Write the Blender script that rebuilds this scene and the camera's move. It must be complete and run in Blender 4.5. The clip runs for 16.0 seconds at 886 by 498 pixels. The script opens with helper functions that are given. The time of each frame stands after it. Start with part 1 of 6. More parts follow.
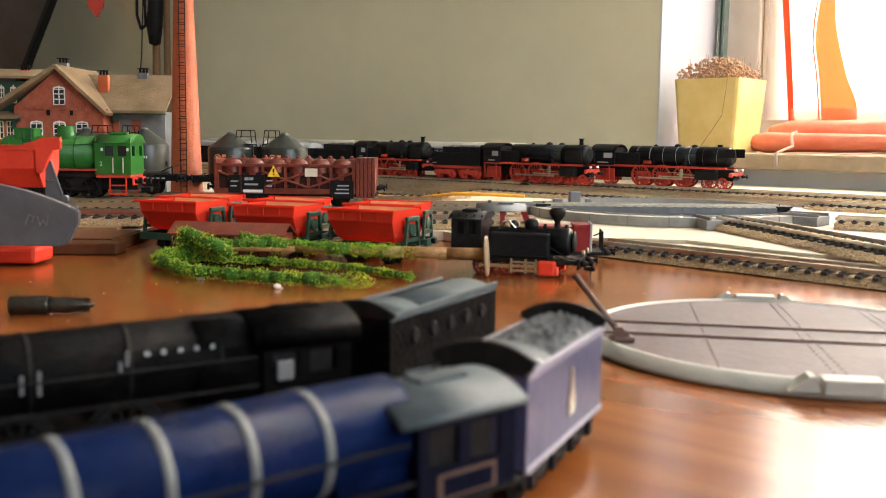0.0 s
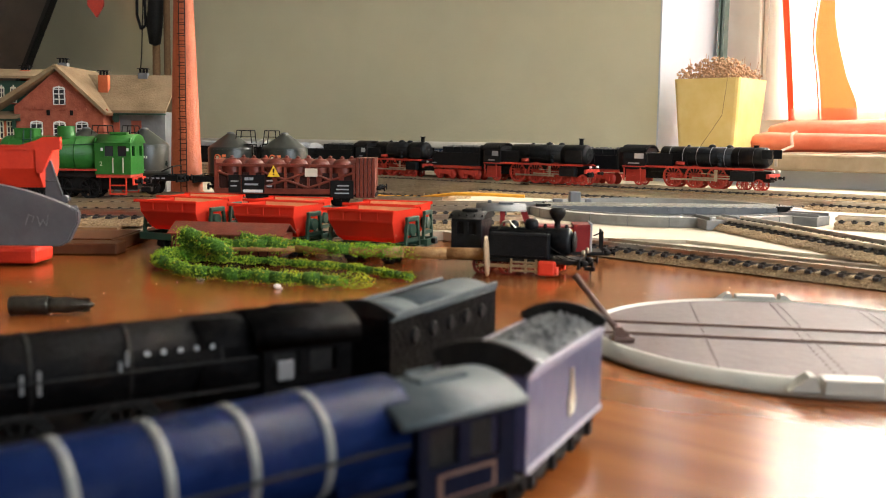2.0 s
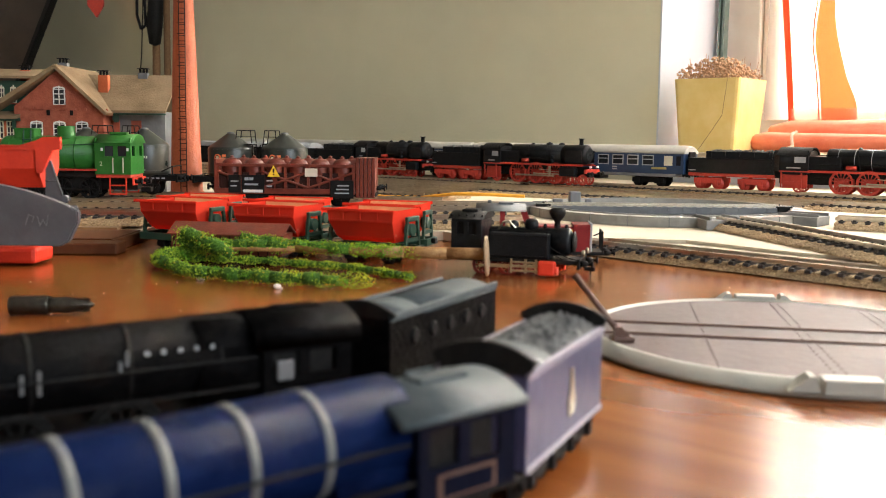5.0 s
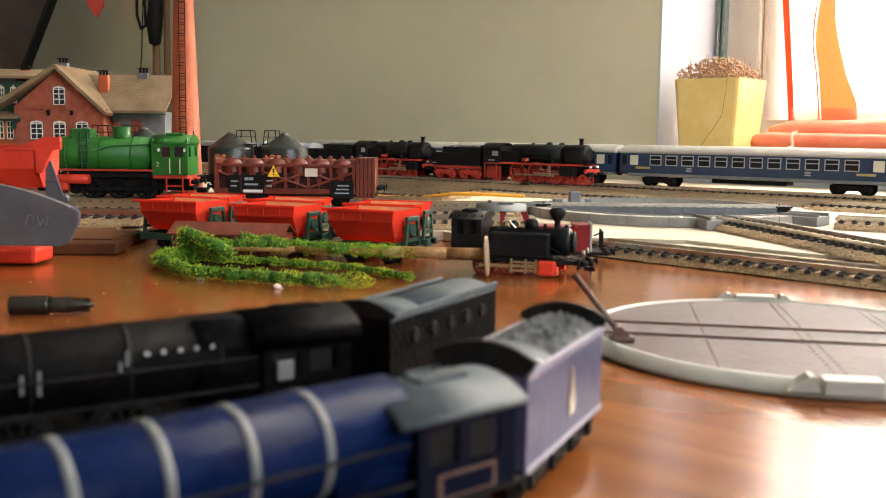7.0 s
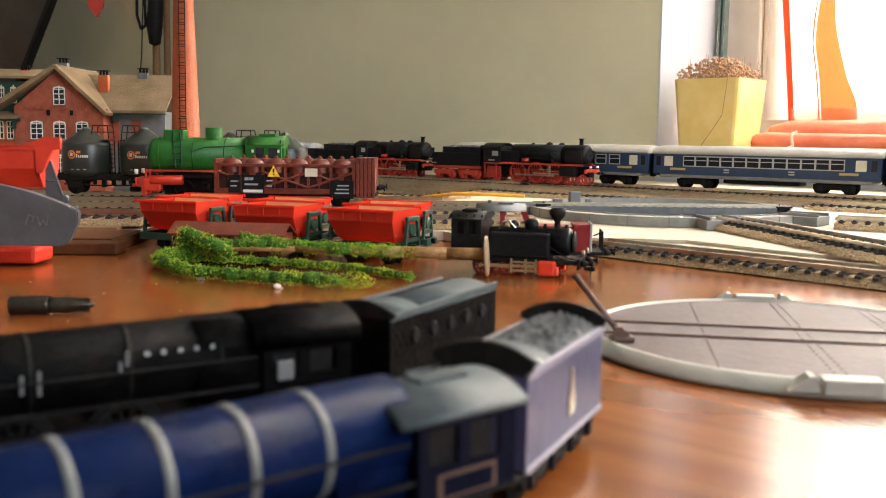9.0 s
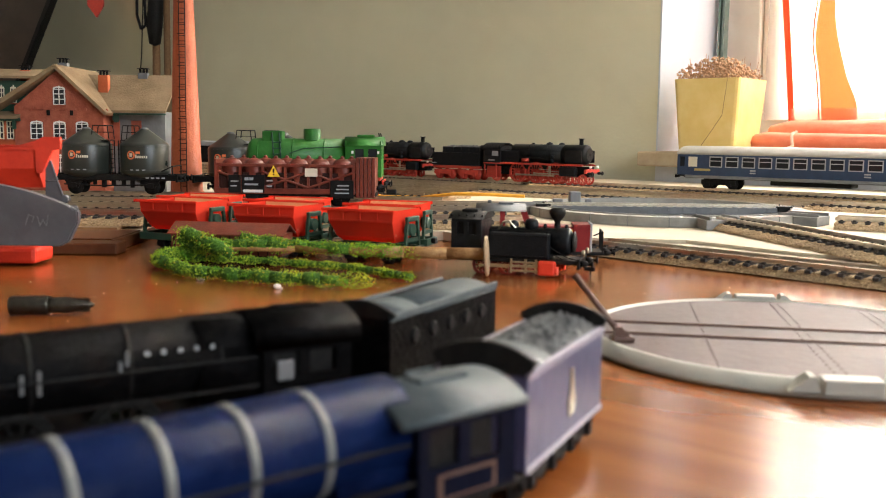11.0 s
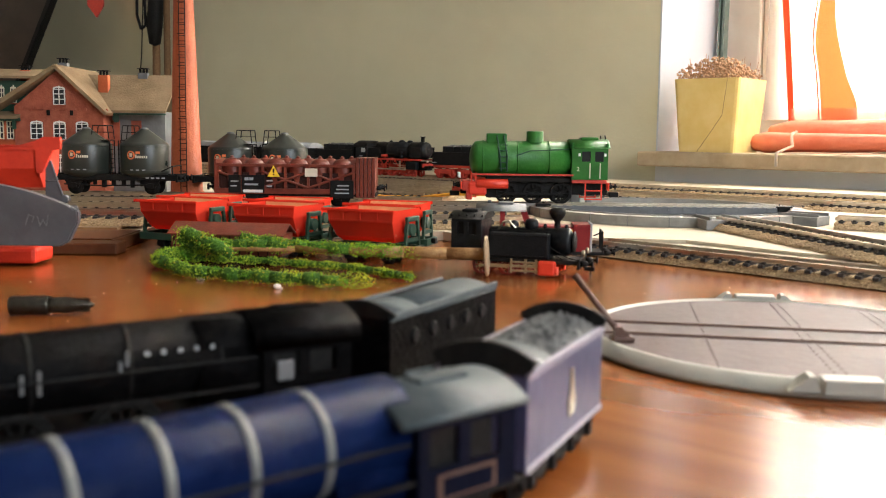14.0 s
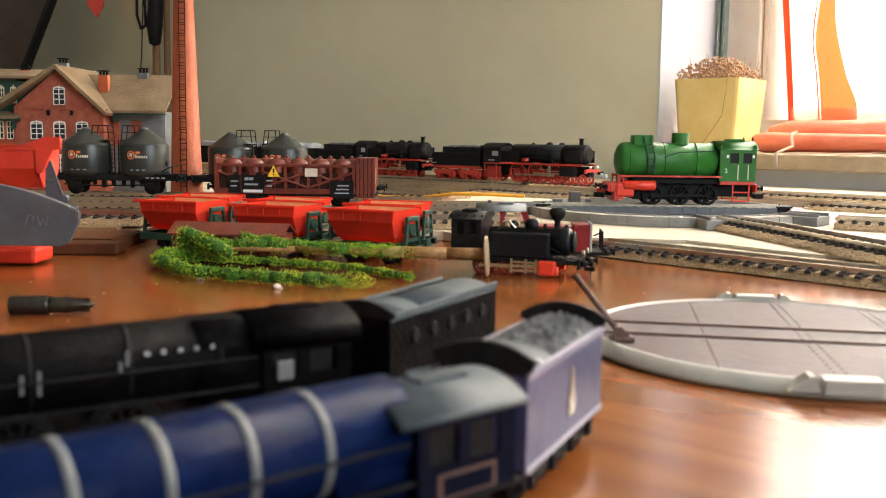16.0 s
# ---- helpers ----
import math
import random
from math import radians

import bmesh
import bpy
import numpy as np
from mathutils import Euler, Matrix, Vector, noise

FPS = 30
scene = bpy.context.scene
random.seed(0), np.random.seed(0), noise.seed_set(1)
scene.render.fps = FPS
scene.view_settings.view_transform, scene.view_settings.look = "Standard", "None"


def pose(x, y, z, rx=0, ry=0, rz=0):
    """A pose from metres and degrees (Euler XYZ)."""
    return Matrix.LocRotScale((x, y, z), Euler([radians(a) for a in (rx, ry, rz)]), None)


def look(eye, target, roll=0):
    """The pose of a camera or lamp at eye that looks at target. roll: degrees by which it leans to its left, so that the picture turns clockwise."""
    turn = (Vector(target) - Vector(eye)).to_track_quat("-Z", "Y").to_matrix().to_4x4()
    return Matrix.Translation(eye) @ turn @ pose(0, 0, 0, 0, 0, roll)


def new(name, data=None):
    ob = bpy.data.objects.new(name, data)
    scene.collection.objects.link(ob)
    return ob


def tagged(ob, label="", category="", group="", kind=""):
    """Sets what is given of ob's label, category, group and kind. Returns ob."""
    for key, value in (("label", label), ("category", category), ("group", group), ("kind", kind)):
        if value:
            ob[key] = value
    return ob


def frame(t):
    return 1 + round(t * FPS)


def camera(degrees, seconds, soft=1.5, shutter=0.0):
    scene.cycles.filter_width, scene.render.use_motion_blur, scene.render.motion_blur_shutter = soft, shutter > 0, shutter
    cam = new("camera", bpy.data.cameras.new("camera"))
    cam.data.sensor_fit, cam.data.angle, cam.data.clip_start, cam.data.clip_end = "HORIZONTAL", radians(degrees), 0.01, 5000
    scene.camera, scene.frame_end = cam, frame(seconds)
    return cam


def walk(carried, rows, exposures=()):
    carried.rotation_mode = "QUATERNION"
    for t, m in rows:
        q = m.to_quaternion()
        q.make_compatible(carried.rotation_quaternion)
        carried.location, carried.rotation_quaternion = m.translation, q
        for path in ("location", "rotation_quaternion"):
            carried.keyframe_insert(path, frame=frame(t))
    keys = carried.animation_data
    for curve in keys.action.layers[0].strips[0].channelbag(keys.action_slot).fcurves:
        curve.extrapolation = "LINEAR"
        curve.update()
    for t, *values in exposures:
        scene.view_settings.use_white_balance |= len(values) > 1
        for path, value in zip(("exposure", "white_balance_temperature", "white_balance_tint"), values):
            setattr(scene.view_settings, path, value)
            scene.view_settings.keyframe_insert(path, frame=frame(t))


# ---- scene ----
# A model railway on a table by a window; metres, camera 66 mm above the tabletop.
MM = 0.001
cam = camera(49.5, 16.0, soft=1.0)
EYE, AIM = (0.0, 0.0, 0.066), (0.0, 1.0, -0.0516)
walk(cam, [(0.0, look(EYE, AIM, 0.65)), (16.0, look(EYE, AIM, 0.65))])
cam.data.dof.use_dof = True
cam.data.dof.focus_distance = 0.85
cam.data.dof.aperture_fstop = 27

# ---- light ----
world = bpy.data.worlds.new("sky")
scene.world = world
world.use_nodes = True
wn = world.node_tree.nodes
sky = wn.new("ShaderNodeTexSky")
sky.sky_type = "NISHITA"
sky.sun_disc = False
sky.sun_elevation, sky.sun_rotation = radians(38), radians(60)
world.node_tree.links.new(sky.outputs[0], wn["Background"].inputs[0])
wn["Background"].inputs[1].default_value = 0.12
scene.view_settings.exposure = 0.0

WALL_U = Vector((0.759, -0.651, 0.0))   # along the window wall, towards the window
WALL_N = Vector((0.651, 0.759, 0.0))    # into the window wall
WALL_D = 1.25                           # its distance from the camera


def area(name, place, aim, w, h, watts, colour):
    d = bpy.data.lights.new(name, "AREA")
    d.shape, d.size, d.size_y, d.energy, d.color = "RECTANGLE", w, h, watts, colour
    o = new(name, d)
    o.matrix_world = look(place, aim)
    return o


def wall_point(u, n, z):
    p = WALL_U * u + WALL_N * (WALL_D + n)
    return (p.x, p.y, z)


area("window_light", wall_point(-0.25, 0.75, 1.3), wall_point(0.0, -1.2, -0.2), 1.6, 1.4, 216, (0.94, 0.965, 1.0))
# fill lamp added at an unseen side opening to brighten wall and tender
area("side_fill_light", tuple(WALL_U * 1.38 + WALL_N * 0.3 + Vector((0, 0, 0.75))), (-0.3, 0.9, 0.2), 1.3, 1.1, 31, (0.88, 0.94, 1.0))


# ---- materials ----
def mat(name, colour, rough=0.5, metal=0.0, colour2=None, scale=60.0, bump=0.0, bump_scale=None, glow=0.0, coat=0.0, detail=4.0, spread=(0.35, 0.65), trans=0.0, spec=0.5):
    m = bpy.data.materials.new(name)
    m.use_nodes = True
    nt = m.node_tree
    b = nt.nodes["Principled BSDF"]
    b.inputs["Base Color"].default_value = (*colour, 1)
    b.inputs["Roughness"].default_value = rough
    b.inputs["Metallic"].default_value = metal
    b.inputs["Coat Weight"].default_value = coat
    b.inputs["Specular IOR Level"].default_value = spec
    b.inputs["Transmission Weight"].default_value = trans
    tc = nt.nodes.new("ShaderNodeTexCoord")
    if colour2:
        n1 = nt.nodes.new("ShaderNodeTexNoise")
        n1.inputs["Scale"].default_value, n1.inputs["Detail"].default_value = scale, detail
        n1.inputs["Roughness"].default_value = 0.65
        r = nt.nodes.new("ShaderNodeValToRGB")
        r.color_ramp.elements[0].position, r.color_ramp.elements[1].position = spread
        r.color_ramp.elements[0].color, r.color_ramp.elements[1].color = (*colour, 1), (*colour2, 1)
        nt.links.new(tc.outputs["Object"], n1.inputs["Vector"])
        nt.links.new(n1.outputs["Fac"], r.inputs["Fac"])
        nt.links.new(r.outputs["Color"], b.inputs["Base Color"])
        mr = nt.nodes.new("ShaderNodeMapRange")
        mr.inputs["To Min"].default_value, mr.inputs["To Max"].default_value = max(0.03, rough - 0.1), min(1, rough + 0.12)
        nt.links.new(n1.outputs["Fac"], mr.inputs["Value"])
        nt.links.new(mr.outputs["Result"], b.inputs["Roughness"])
    if bump:
        n2 = nt.nodes.new("ShaderNodeTexNoise")
        n2.inputs["Scale"].default_value, n2.inputs["Detail"].default_value = bump_scale or scale * 4, 5
        bp = nt.nodes.new("ShaderNodeBump")
        bp.inputs["Strength"].default_value, bp.inputs["Distance"].default_value = bump, 0.002
        nt.links.new(tc.outputs["Object"], n2.inputs["Vector"])
        nt.links.new(n2.outputs["Fac"], bp.inputs["Height"])
        nt.links.new(bp.outputs["Normal"], b.inputs["Normal"])
    if glow:
        b.inputs["Emission Color"].default_value = (*colour, 1)
        b.inputs["Emission Strength"].default_value = glow
    return m


M = {}
M["black"] = mat("black_plastic", (0.006, 0.007, 0.008), 0.36, 0, (0.011, 0.012, 0.014), 300, 0.15, spec=0.2)
# darker copy of the express blue, the cab side's shade as colour
M["blue_shaded"] = mat("shaded_blue_paint", (0.0015, 0.003, 0.010), 0.4, 0, (0.003, 0.005, 0.016), 150, 0.1, spec=0.1)
M["black_soft"] = mat("matt_black", (0.006, 0.0055, 0.0055), 0.55, 0, (0.014, 0.013, 0.012), 250, 0.2, spec=0.15)
M["loco_red"] = mat("running_gear_red", (0.42, 0.03, 0.018), 0.45, 0, (0.55, 0.05, 0.03), 300)
M["bright_red"] = mat("red_plastic", (0.68, 0.04, 0.018), 0.38, 0, (0.76, 0.05, 0.02), 150, 0.1)
M["green"] = mat("green_plastic", (0.016, 0.115, 0.014), 0.4, 0, (0.026, 0.15, 0.02), 120, 0.1, spec=0.3)
M["dark_green"] = mat("dark_green_plastic", (0.008, 0.045, 0.028), 0.4, 0, (0.014, 0.065, 0.04), 200)
M["steel"] = mat("nickel_steel", (0.6, 0.55, 0.46), 0.32, 1.0, (0.48, 0.43, 0.35), 200)
M["brass"] = mat("worn_rod_metal", (0.5, 0.44, 0.33), 0.35, 1.0)
M["oxide"] = mat("oxide_brown_plastic", (0.12, 0.021, 0.012), 0.36, 0, (0.19, 0.04, 0.022), 180, 0.15)
M["maroon"] = mat("maroon_plastic", (0.2, 0.012, 0.016), 0.35, 0, (0.26, 0.02, 0.02), 150)
M["grey_silo"] = mat("grey_tank_paint", (0.022, 0.026, 0.021), 0.3, 0.0, (0.034, 0.038, 0.031), 60, 0.06)
M["lightgrey"] = mat("light_grey_plastic", (0.33, 0.34, 0.36), 0.45, 0, (0.4, 0.41, 0.43), 100, 0.1)
M["grey"] = mat("grey_plastic", (0.15, 0.155, 0.16), 0.5, 0, (0.2, 0.205, 0.21), 100, 0.15)
M["white"] = mat("white_paint", (0.75, 0.75, 0.72), 0.5, 0, (0.82, 0.82, 0.8), 80)
M["cream"] = mat("cream_plastic", (0.62, 0.58, 0.45), 0.5, 0, (0.68, 0.64, 0.52), 120)
M["blue"] = mat("express_blue", (0.0018, 0.006, 0.03), 0.3, 0, (0.0035, 0.01, 0.044), 150, 0.12, spec=0.035)
M["band"] = mat("dull_white_lining", (0.095, 0.1, 0.1), 0.5, 0, (0.14, 0.145, 0.14), 200)
M["fine_black"] = mat("worn_black_paint", (0.0018, 0.0018, 0.002), 0.5, 0, (0.006, 0.0055, 0.0055), 180, 0.3, spec=0.03)
M["coach_roof"] = mat("grey_coach_roof", (0.36, 0.34, 0.3), 0.45, 0, (0.43, 0.41, 0.36), 60, 0.1)
M["gold"] = mat("gold_sign_paint", (0.42, 0.32, 0.12), 0.5)
M["coach_blue"] = mat("coach_blue", (0.012, 0.034, 0.085), 0.35, 0, (0.017, 0.046, 0.11), 100)
M["orange"] = mat("orange_plastic", (0.75, 0.16, 0.05), 0.5, 0, (0.8, 0.22, 0.08), 150)
M["glass"] = mat("dark_window_glass", (0.02, 0.022, 0.025), 0.08)
M["yellow"] = mat("signal_yellow", (0.8, 0.55, 0.03), 0.5)
M["wall"] = mat("painted_wall", (0.66, 0.625, 0.445), 0.85, 0, (0.71, 0.675, 0.49), 3, 0.25, 180)
M["white_wall"] = mat("white_plaster", (0.74, 0.76, 0.78), 0.8, 0, (0.8, 0.81, 0.82), 4, 0.2, 200)
M["reveal"] = mat("cool_white_reveal", (0.5, 0.555, 0.62), 0.8, 0, (0.55, 0.6, 0.66), 4, 0.2, 200)
M["ballast"] = mat("ballast", (0.22, 0.14, 0.065), 0.9, 0, (0.58, 0.42, 0.23), 800, 1.0, 900)
M["sleeper"] = mat("sleeper_plastic", (0.03, 0.027, 0.024), 0.6, 0, (0.055, 0.048, 0.042), 300)
M["board"] = mat("white_board", (0.52, 0.44, 0.31), 0.8, 0, (0.62, 0.55, 0.42), 12, 0.2, 300)
M["edge"] = mat("raw_wood_edge", (0.2, 0.11, 0.045), 0.7, 0, (0.32, 0.19, 0.09), 60, 0.3)
M["deck"] = mat("turntable_deck", (0.1, 0.072, 0.065), 0.58, 0, (0.135, 0.1, 0.092), 90, 0.15, spec=0.25)
M["rim"] = mat("turntable_rim", (0.36, 0.35, 0.3), 0.5, 0, (0.43, 0.42, 0.36), 60, 0.1)
M["brown_rail"] = mat("brown_rail", (0.09, 0.045, 0.032), 0.5, 0, (0.13, 0.07, 0.05), 200)
M["brick"] = mat("model_brick", (0.29, 0.066, 0.034), 0.75, 0, (0.4, 0.11, 0.06), 120, 0.3, 600)
M["roof_tan"] = mat("weathered_roof", (0.2, 0.13, 0.065), 0.8, 0, (0.3, 0.21, 0.12), 25, 0.4, 500)
M["stack"] = mat("chimney_brick", (0.42, 0.082, 0.022), 0.55, 0, (0.5, 0.115, 0.036), 60, 0.3, 500)
M["pot"] = mat("yellow_glaze", (0.68, 0.5, 0.17), 0.35, 0, (0.74, 0.58, 0.25), 25, 0.1)
M["dry"] = mat("dried_flowers", (0.32, 0.17, 0.085), 0.9, 0, (0.55, 0.36, 0.22), 200)
M["sill"] = mat("stone_sill", (0.34, 0.25, 0.15), 0.6, 0, (0.46, 0.36, 0.24), 25, 0.2)
M["moss"] = mat("green_flock", (0.09, 0.31, 0.01), 0.95, 0, (0.44, 0.58, 0.035), 130, 0.6, 900)
# darker green that paints the shade inside the foliage
M["moss_core"] = mat("shaded_flock", (0.03, 0.11, 0.006), 0.95, 0, (0.09, 0.22, 0.012), 200, 1.0, 900)
M["bark"] = mat("tree_stem", (0.2, 0.1, 0.045), 0.8, 0, (0.3, 0.17, 0.08), 300, 0.4)
M["ring"] = mat("turntable_ring", (0.25, 0.24, 0.215), 0.55, 0, (0.32, 0.31, 0.28), 60, 0.2)
M["girder"] = mat("girder_grey", (0.105, 0.11, 0.115), 0.5, 0, (0.14, 0.145, 0.15), 90, 0.15)
M["entry"] = mat("track_entry_grey", (0.2, 0.2, 0.195), 0.55, 0, (0.27, 0.265, 0.255), 70, 0.15)
M["cord"] = mat("orange_cord", (0.8, 0.36, 0.02), 0.6, 0, (0.85, 0.46, 0.05), 120)
M["trunk"] = mat("golden_brown_stem", (0.26, 0.12, 0.035), 0.6, 0, (0.42, 0.23, 0.08), 220, 0.4)
# near-black brown for the shade among the jars
M["jar_shade"] = mat("jar_shade_brown", (0.02, 0.006, 0.004), 0.6, 0, (0.035, 0.01, 0.007), 200, 0.3, spec=0.2)
M["cork"] = mat("tree_foot", (0.34, 0.22, 0.12), 0.8, 0, (0.5, 0.36, 0.22), 300, 0.3)
M["tool_steel"] = mat("tool_steel", (0.05, 0.045, 0.035), 0.35, 0.8, (0.09, 0.08, 0.06), 200)
M["coal"] = mat("coal", (0.05, 0.05, 0.05), 0.6, 0, (0.22, 0.22, 0.21), 400, 1.0, 800)
M["cabroof"] = mat("grey_cab_roof", (0.045, 0.06, 0.066), 0.5, 0, (0.07, 0.086, 0.092), 120, 0.15, spec=0.25)
M["wood_dark"] = mat("dark_wood", (0.03, 0.018, 0.012), 0.5, 0, (0.05, 0.03, 0.02), 20)
M["far_wall"] = mat("papered_wall", (0.62, 0.59, 0.52), 0.85, 0, (0.66, 0.63, 0.56), 5, 0.2, 150)
M["floor"] = mat("floor_boards", (0.2, 0.13, 0.08), 0.5, 0, (0.3, 0.2, 0.12), 6)

# the table's varnished wood: long streaks and a clear gloss
def table_material():
    m = mat("varnished_wood", (0.19, 0.055, 0.02), 0.22, bump=0.05, bump_scale=45, spec=0.36)
    nt = m.node_tree
    b = nt.nodes["Principled BSDF"]
    tc = nt.nodes.new("ShaderNodeTexCoord")
    mp = nt.nodes.new("ShaderNodeMapping")
    mp.inputs["Scale"].default_value = (1.5, 14, 6)
    mp.inputs["Rotation"].default_value = (0, 0, 0.12)
    n = nt.nodes.new("ShaderNodeTexNoise")
    n.inputs["Scale"].default_value, n.inputs["Detail"].default_value, n.inputs["Distortion"].default_value = 6, 4, 0.6
    r = nt.nodes.new("ShaderNodeValToRGB")
    r.color_ramp.elements[0].position, r.color_ramp.elements[1].position = 0.3, 0.72
    r.color_ramp.elements[0].color, r.color_ramp.elements[1].color = (0.17, 0.047, 0.0105, 1), (0.25, 0.077, 0.017, 1)
    s = nt.nodes.new("ShaderNodeTexNoise")
    s.inputs["Scale"].default_value, s.inputs["Detail"].default_value = 35, 6
    mr = nt.nodes.new("ShaderNodeMapRange")
    mr.inputs["To Min"].default_value, mr.inputs["To Max"].default_value = 0.13, 0.26
    nt.links.new(tc.outputs["Object"], mp.inputs["Vector"])
    nt.links.new(mp.outputs["Vector"], n.inputs["Vector"])
    nt.links.new(tc.outputs["Object"], s.inputs["Vector"])
    nt.links.new(n.outputs["Fac"], r.inputs["Fac"])
    nt.links.new(r.outputs["Color"], b.inputs["Base Color"])
    nt.links.new(s.outputs["Fac"], mr.inputs["Value"])
    nt.links.new(mr.outputs["Result"], b.inputs["Roughness"])
    return m


M["table"] = table_material()


# ---- mesh tools; all lengths in millimetres ----
def box(bm, x0, x1, y0, y1, z0, z1, bev=0.0, m=None):
    r = bmesh.ops.create_cube(bm, size=1.0)
    vs = r["verts"]
    for v in vs:
        v.co = Vector(((x0 + x1) / 2 + v.co.x * (x1 - x0), (y0 + y1) / 2 + v.co.y * (y1 - y0), (z0 + z1) / 2 + v.co.z * (z1 - z0)))
    if m is not None:
        bmesh.ops.transform(bm, matrix=m, verts=vs)
    if bev:
        es = list({e for v in vs for e in v.link_edges})
        bmesh.ops.bevel(bm, geom=es, offset=bev, segments=2, affect="EDGES", profile=0.5)
    return bm


def cyl(bm, p0, p1, r0, r1=None, n=16, caps=True):
    p0, p1 = Vector(p0), Vector(p1)
    r1 = r0 if r1 is None else r1
    d = p1 - p0
    q = d.to_track_quat("Z", "Y").to_matrix()
    a = [bm.verts.new(p0 + q @ Vector((r0 * math.cos(i * math.tau / n), r0 * math.sin(i * math.tau / n), 0))) for i in range(n)]
    b = [bm.verts.new(p1 + q @ Vector((r1 * math.cos(i * math.tau / n), r1 * math.sin(i * math.tau / n), 0))) for i in range(n)]
    for i in range(n):
        f = bm.faces.new((a[i], a[(i + 1) % n], b[(i + 1) % n], b[i]))
        f.smooth = n > 8
    if caps:
        bm.faces.new(a[::-1])
        bm.faces.new(b)
    return bm


def turned(bm, base, axis, profile, n=24):
    """A body of revolution: profile of (along, radius) from base along axis."""
    base, axis = Vector(base), Vector(axis).normalized()
    q = axis.to_track_quat("Z", "Y").to_matrix()
    rings = []
    for h, r in profile:
        r = max(r, 0.01)
        rings.append([bm.verts.new(base + axis * h + q @ Vector((r * math.cos(i * math.tau / n), r * math.sin(i * math.tau / n), 0))) for i in range(n)])
    for a, b in zip(rings, rings[1:]):
        for i in range(n):
            f = bm.faces.new((a[i], a[(i + 1) % n], b[(i + 1) % n], b[i]))
            f.smooth = True
    bm.faces.new(rings[0][::-1])
    bm.faces.new(rings[-1])
    return bm


def prism(bm, pts, lo, hi, axis="y", smooth=False):
    """Extrude a closed outline. axis y: pts are (x, z); axis x: (y, z); axis z: (x, y)."""
    def at(p, h):
        return {"y": (p[0], h, p[1]), "x": (h, p[0], p[1]), "z": (p[0], p[1], h)}[axis]
    a = [bm.verts.new(at(p, lo)) for p in pts]
    b = [bm.verts.new(at(p, hi)) for p in pts]
    n = len(pts)
    for i in range(n):
        f = bm.faces.new((a[i], a[(i + 1) % n], b[(i + 1) % n], b[i]))
        f.smooth = smooth
    bm.faces.new(a[::-1])
    bm.faces.new(b)
    return bm


def tube(bm, pts, r, n=6):
    for a, b in zip(pts, pts[1:]):
        cyl(bm, a, b, r, n=n)
    return bm


def arc(y0, z0, r, a0, a1, n):
    return [(y0 + r * math.cos(radians(a0 + (a1 - a0) * i / n)), z0 + r * math.sin(radians(a0 + (a1 - a0) * i / n))) for i in range(n + 1)]


def B():
    return bmesh.new()


def mesh_of(name, bm, material):
    bmesh.ops.recalc_face_normals(bm, faces=bm.faces)
    me = bpy.data.meshes.new(name)
    bmesh.ops.scale(bm, vec=(MM, MM, MM), verts=bm.verts)
    bm.to_mesh(me)
    bm.free()
    me.materials.append(material)
    return me


def part(name, bm, material, parent, label="", at=None):
    o = new(name, mesh_of(name, bm, material))
    o.parent = parent
    if at:
        o.location = Vector(at) * MM
    if label:
        o["label"] = label
    return o


def twin(name, ob, parent, at=(0, 0, 0)):
    """Another part on the same mesh."""
    o = new(name, ob.data)
    o.parent = parent
    o.location = Vector(at) * MM
    return o


def thing(name, x, y, z, heading, label, category, group="", kind=""):
    """An Empty at the base of a thing, in millimetres; heading in degrees from +x."""
    o = new(name)
    o.empty_display_size = 0.01
    o.matrix_world = pose(x * MM, y * MM, z * MM, 0, 0, heading)
    return tagged(o, label, category, group, kind)


def solid(name, bm, material, label, category, kind="", x=0, y=0, z=0, heading=0, group=""):
    o = new(name, mesh_of(name, bm, material))
    o.matrix_world = pose(x * MM, y * MM, z * MM, 0, 0, heading)
    return tagged(o, label, category, group, kind)

# ---- structure ----
def uv_box(name, u0, u1, n0, n1, z0, z1, material, label, category, kind="structure"):
    """A box along the window wall: u along it, n towards it, in metres."""
    b = B()
    box(b, u0 * 1000, u1 * 1000, n0 * 1000, n1 * 1000, z0 * 1000, z1 * 1000)
    o = new(name, mesh_of(name, b, material))
    o.matrix_world = Matrix(((WALL_U.x, WALL_N.x, 0, 0), (WALL_U.y, WALL_N.y, 0, 0), (0, 0, 1, 0), (0, 0, 0, 1)))
    return tagged(o, label, category, "", kind)


U0, U1, N0, N1, ZF, ZC = -3.0, 1.3, -2.0, 1.25, -0.75, 1.75
WIN_L, WIN_R, WIN_B, WIN_T = -0.672, 0.62, 0.046, 1.35
uv_box("floor", U0 - 0.2, U1 + 0.2, N0 - 0.2, N1 + 0.3, ZF - 0.1, ZF, M["floor"], "brown wooden floor under the table", "floor")
uv_box("ceiling", U0 - 0.2, U1 + 0.2, N0 - 0.2, N1 + 0.3, ZC, ZC + 0.1, M["white_wall"], "white plastered ceiling of the room", "ceiling")
uv_box("wall_north", U0 - 0.2, WIN_L, N1, N1 + 0.24, ZF, ZC, M["wall"], "plain olive-grey painted wall behind the trains", "wall")
uv_box("wall_north_right", WIN_R, U1 + 0.2, N1, N1 + 0.24, ZF, ZC, M["wall"], "plain olive-grey painted wall beside the window", "wall")
uv_box("wall_north_low", WIN_L, WIN_R, N1, N1 + 0.24, ZF, 0.0268, M["white_wall"], "pale painted wall below the window sill", "wall")
uv_box("wall_north_top", WIN_L, WIN_R, N1, N1 + 0.24, WIN_T, ZC, M["wall"], "painted wall above the window", "wall")
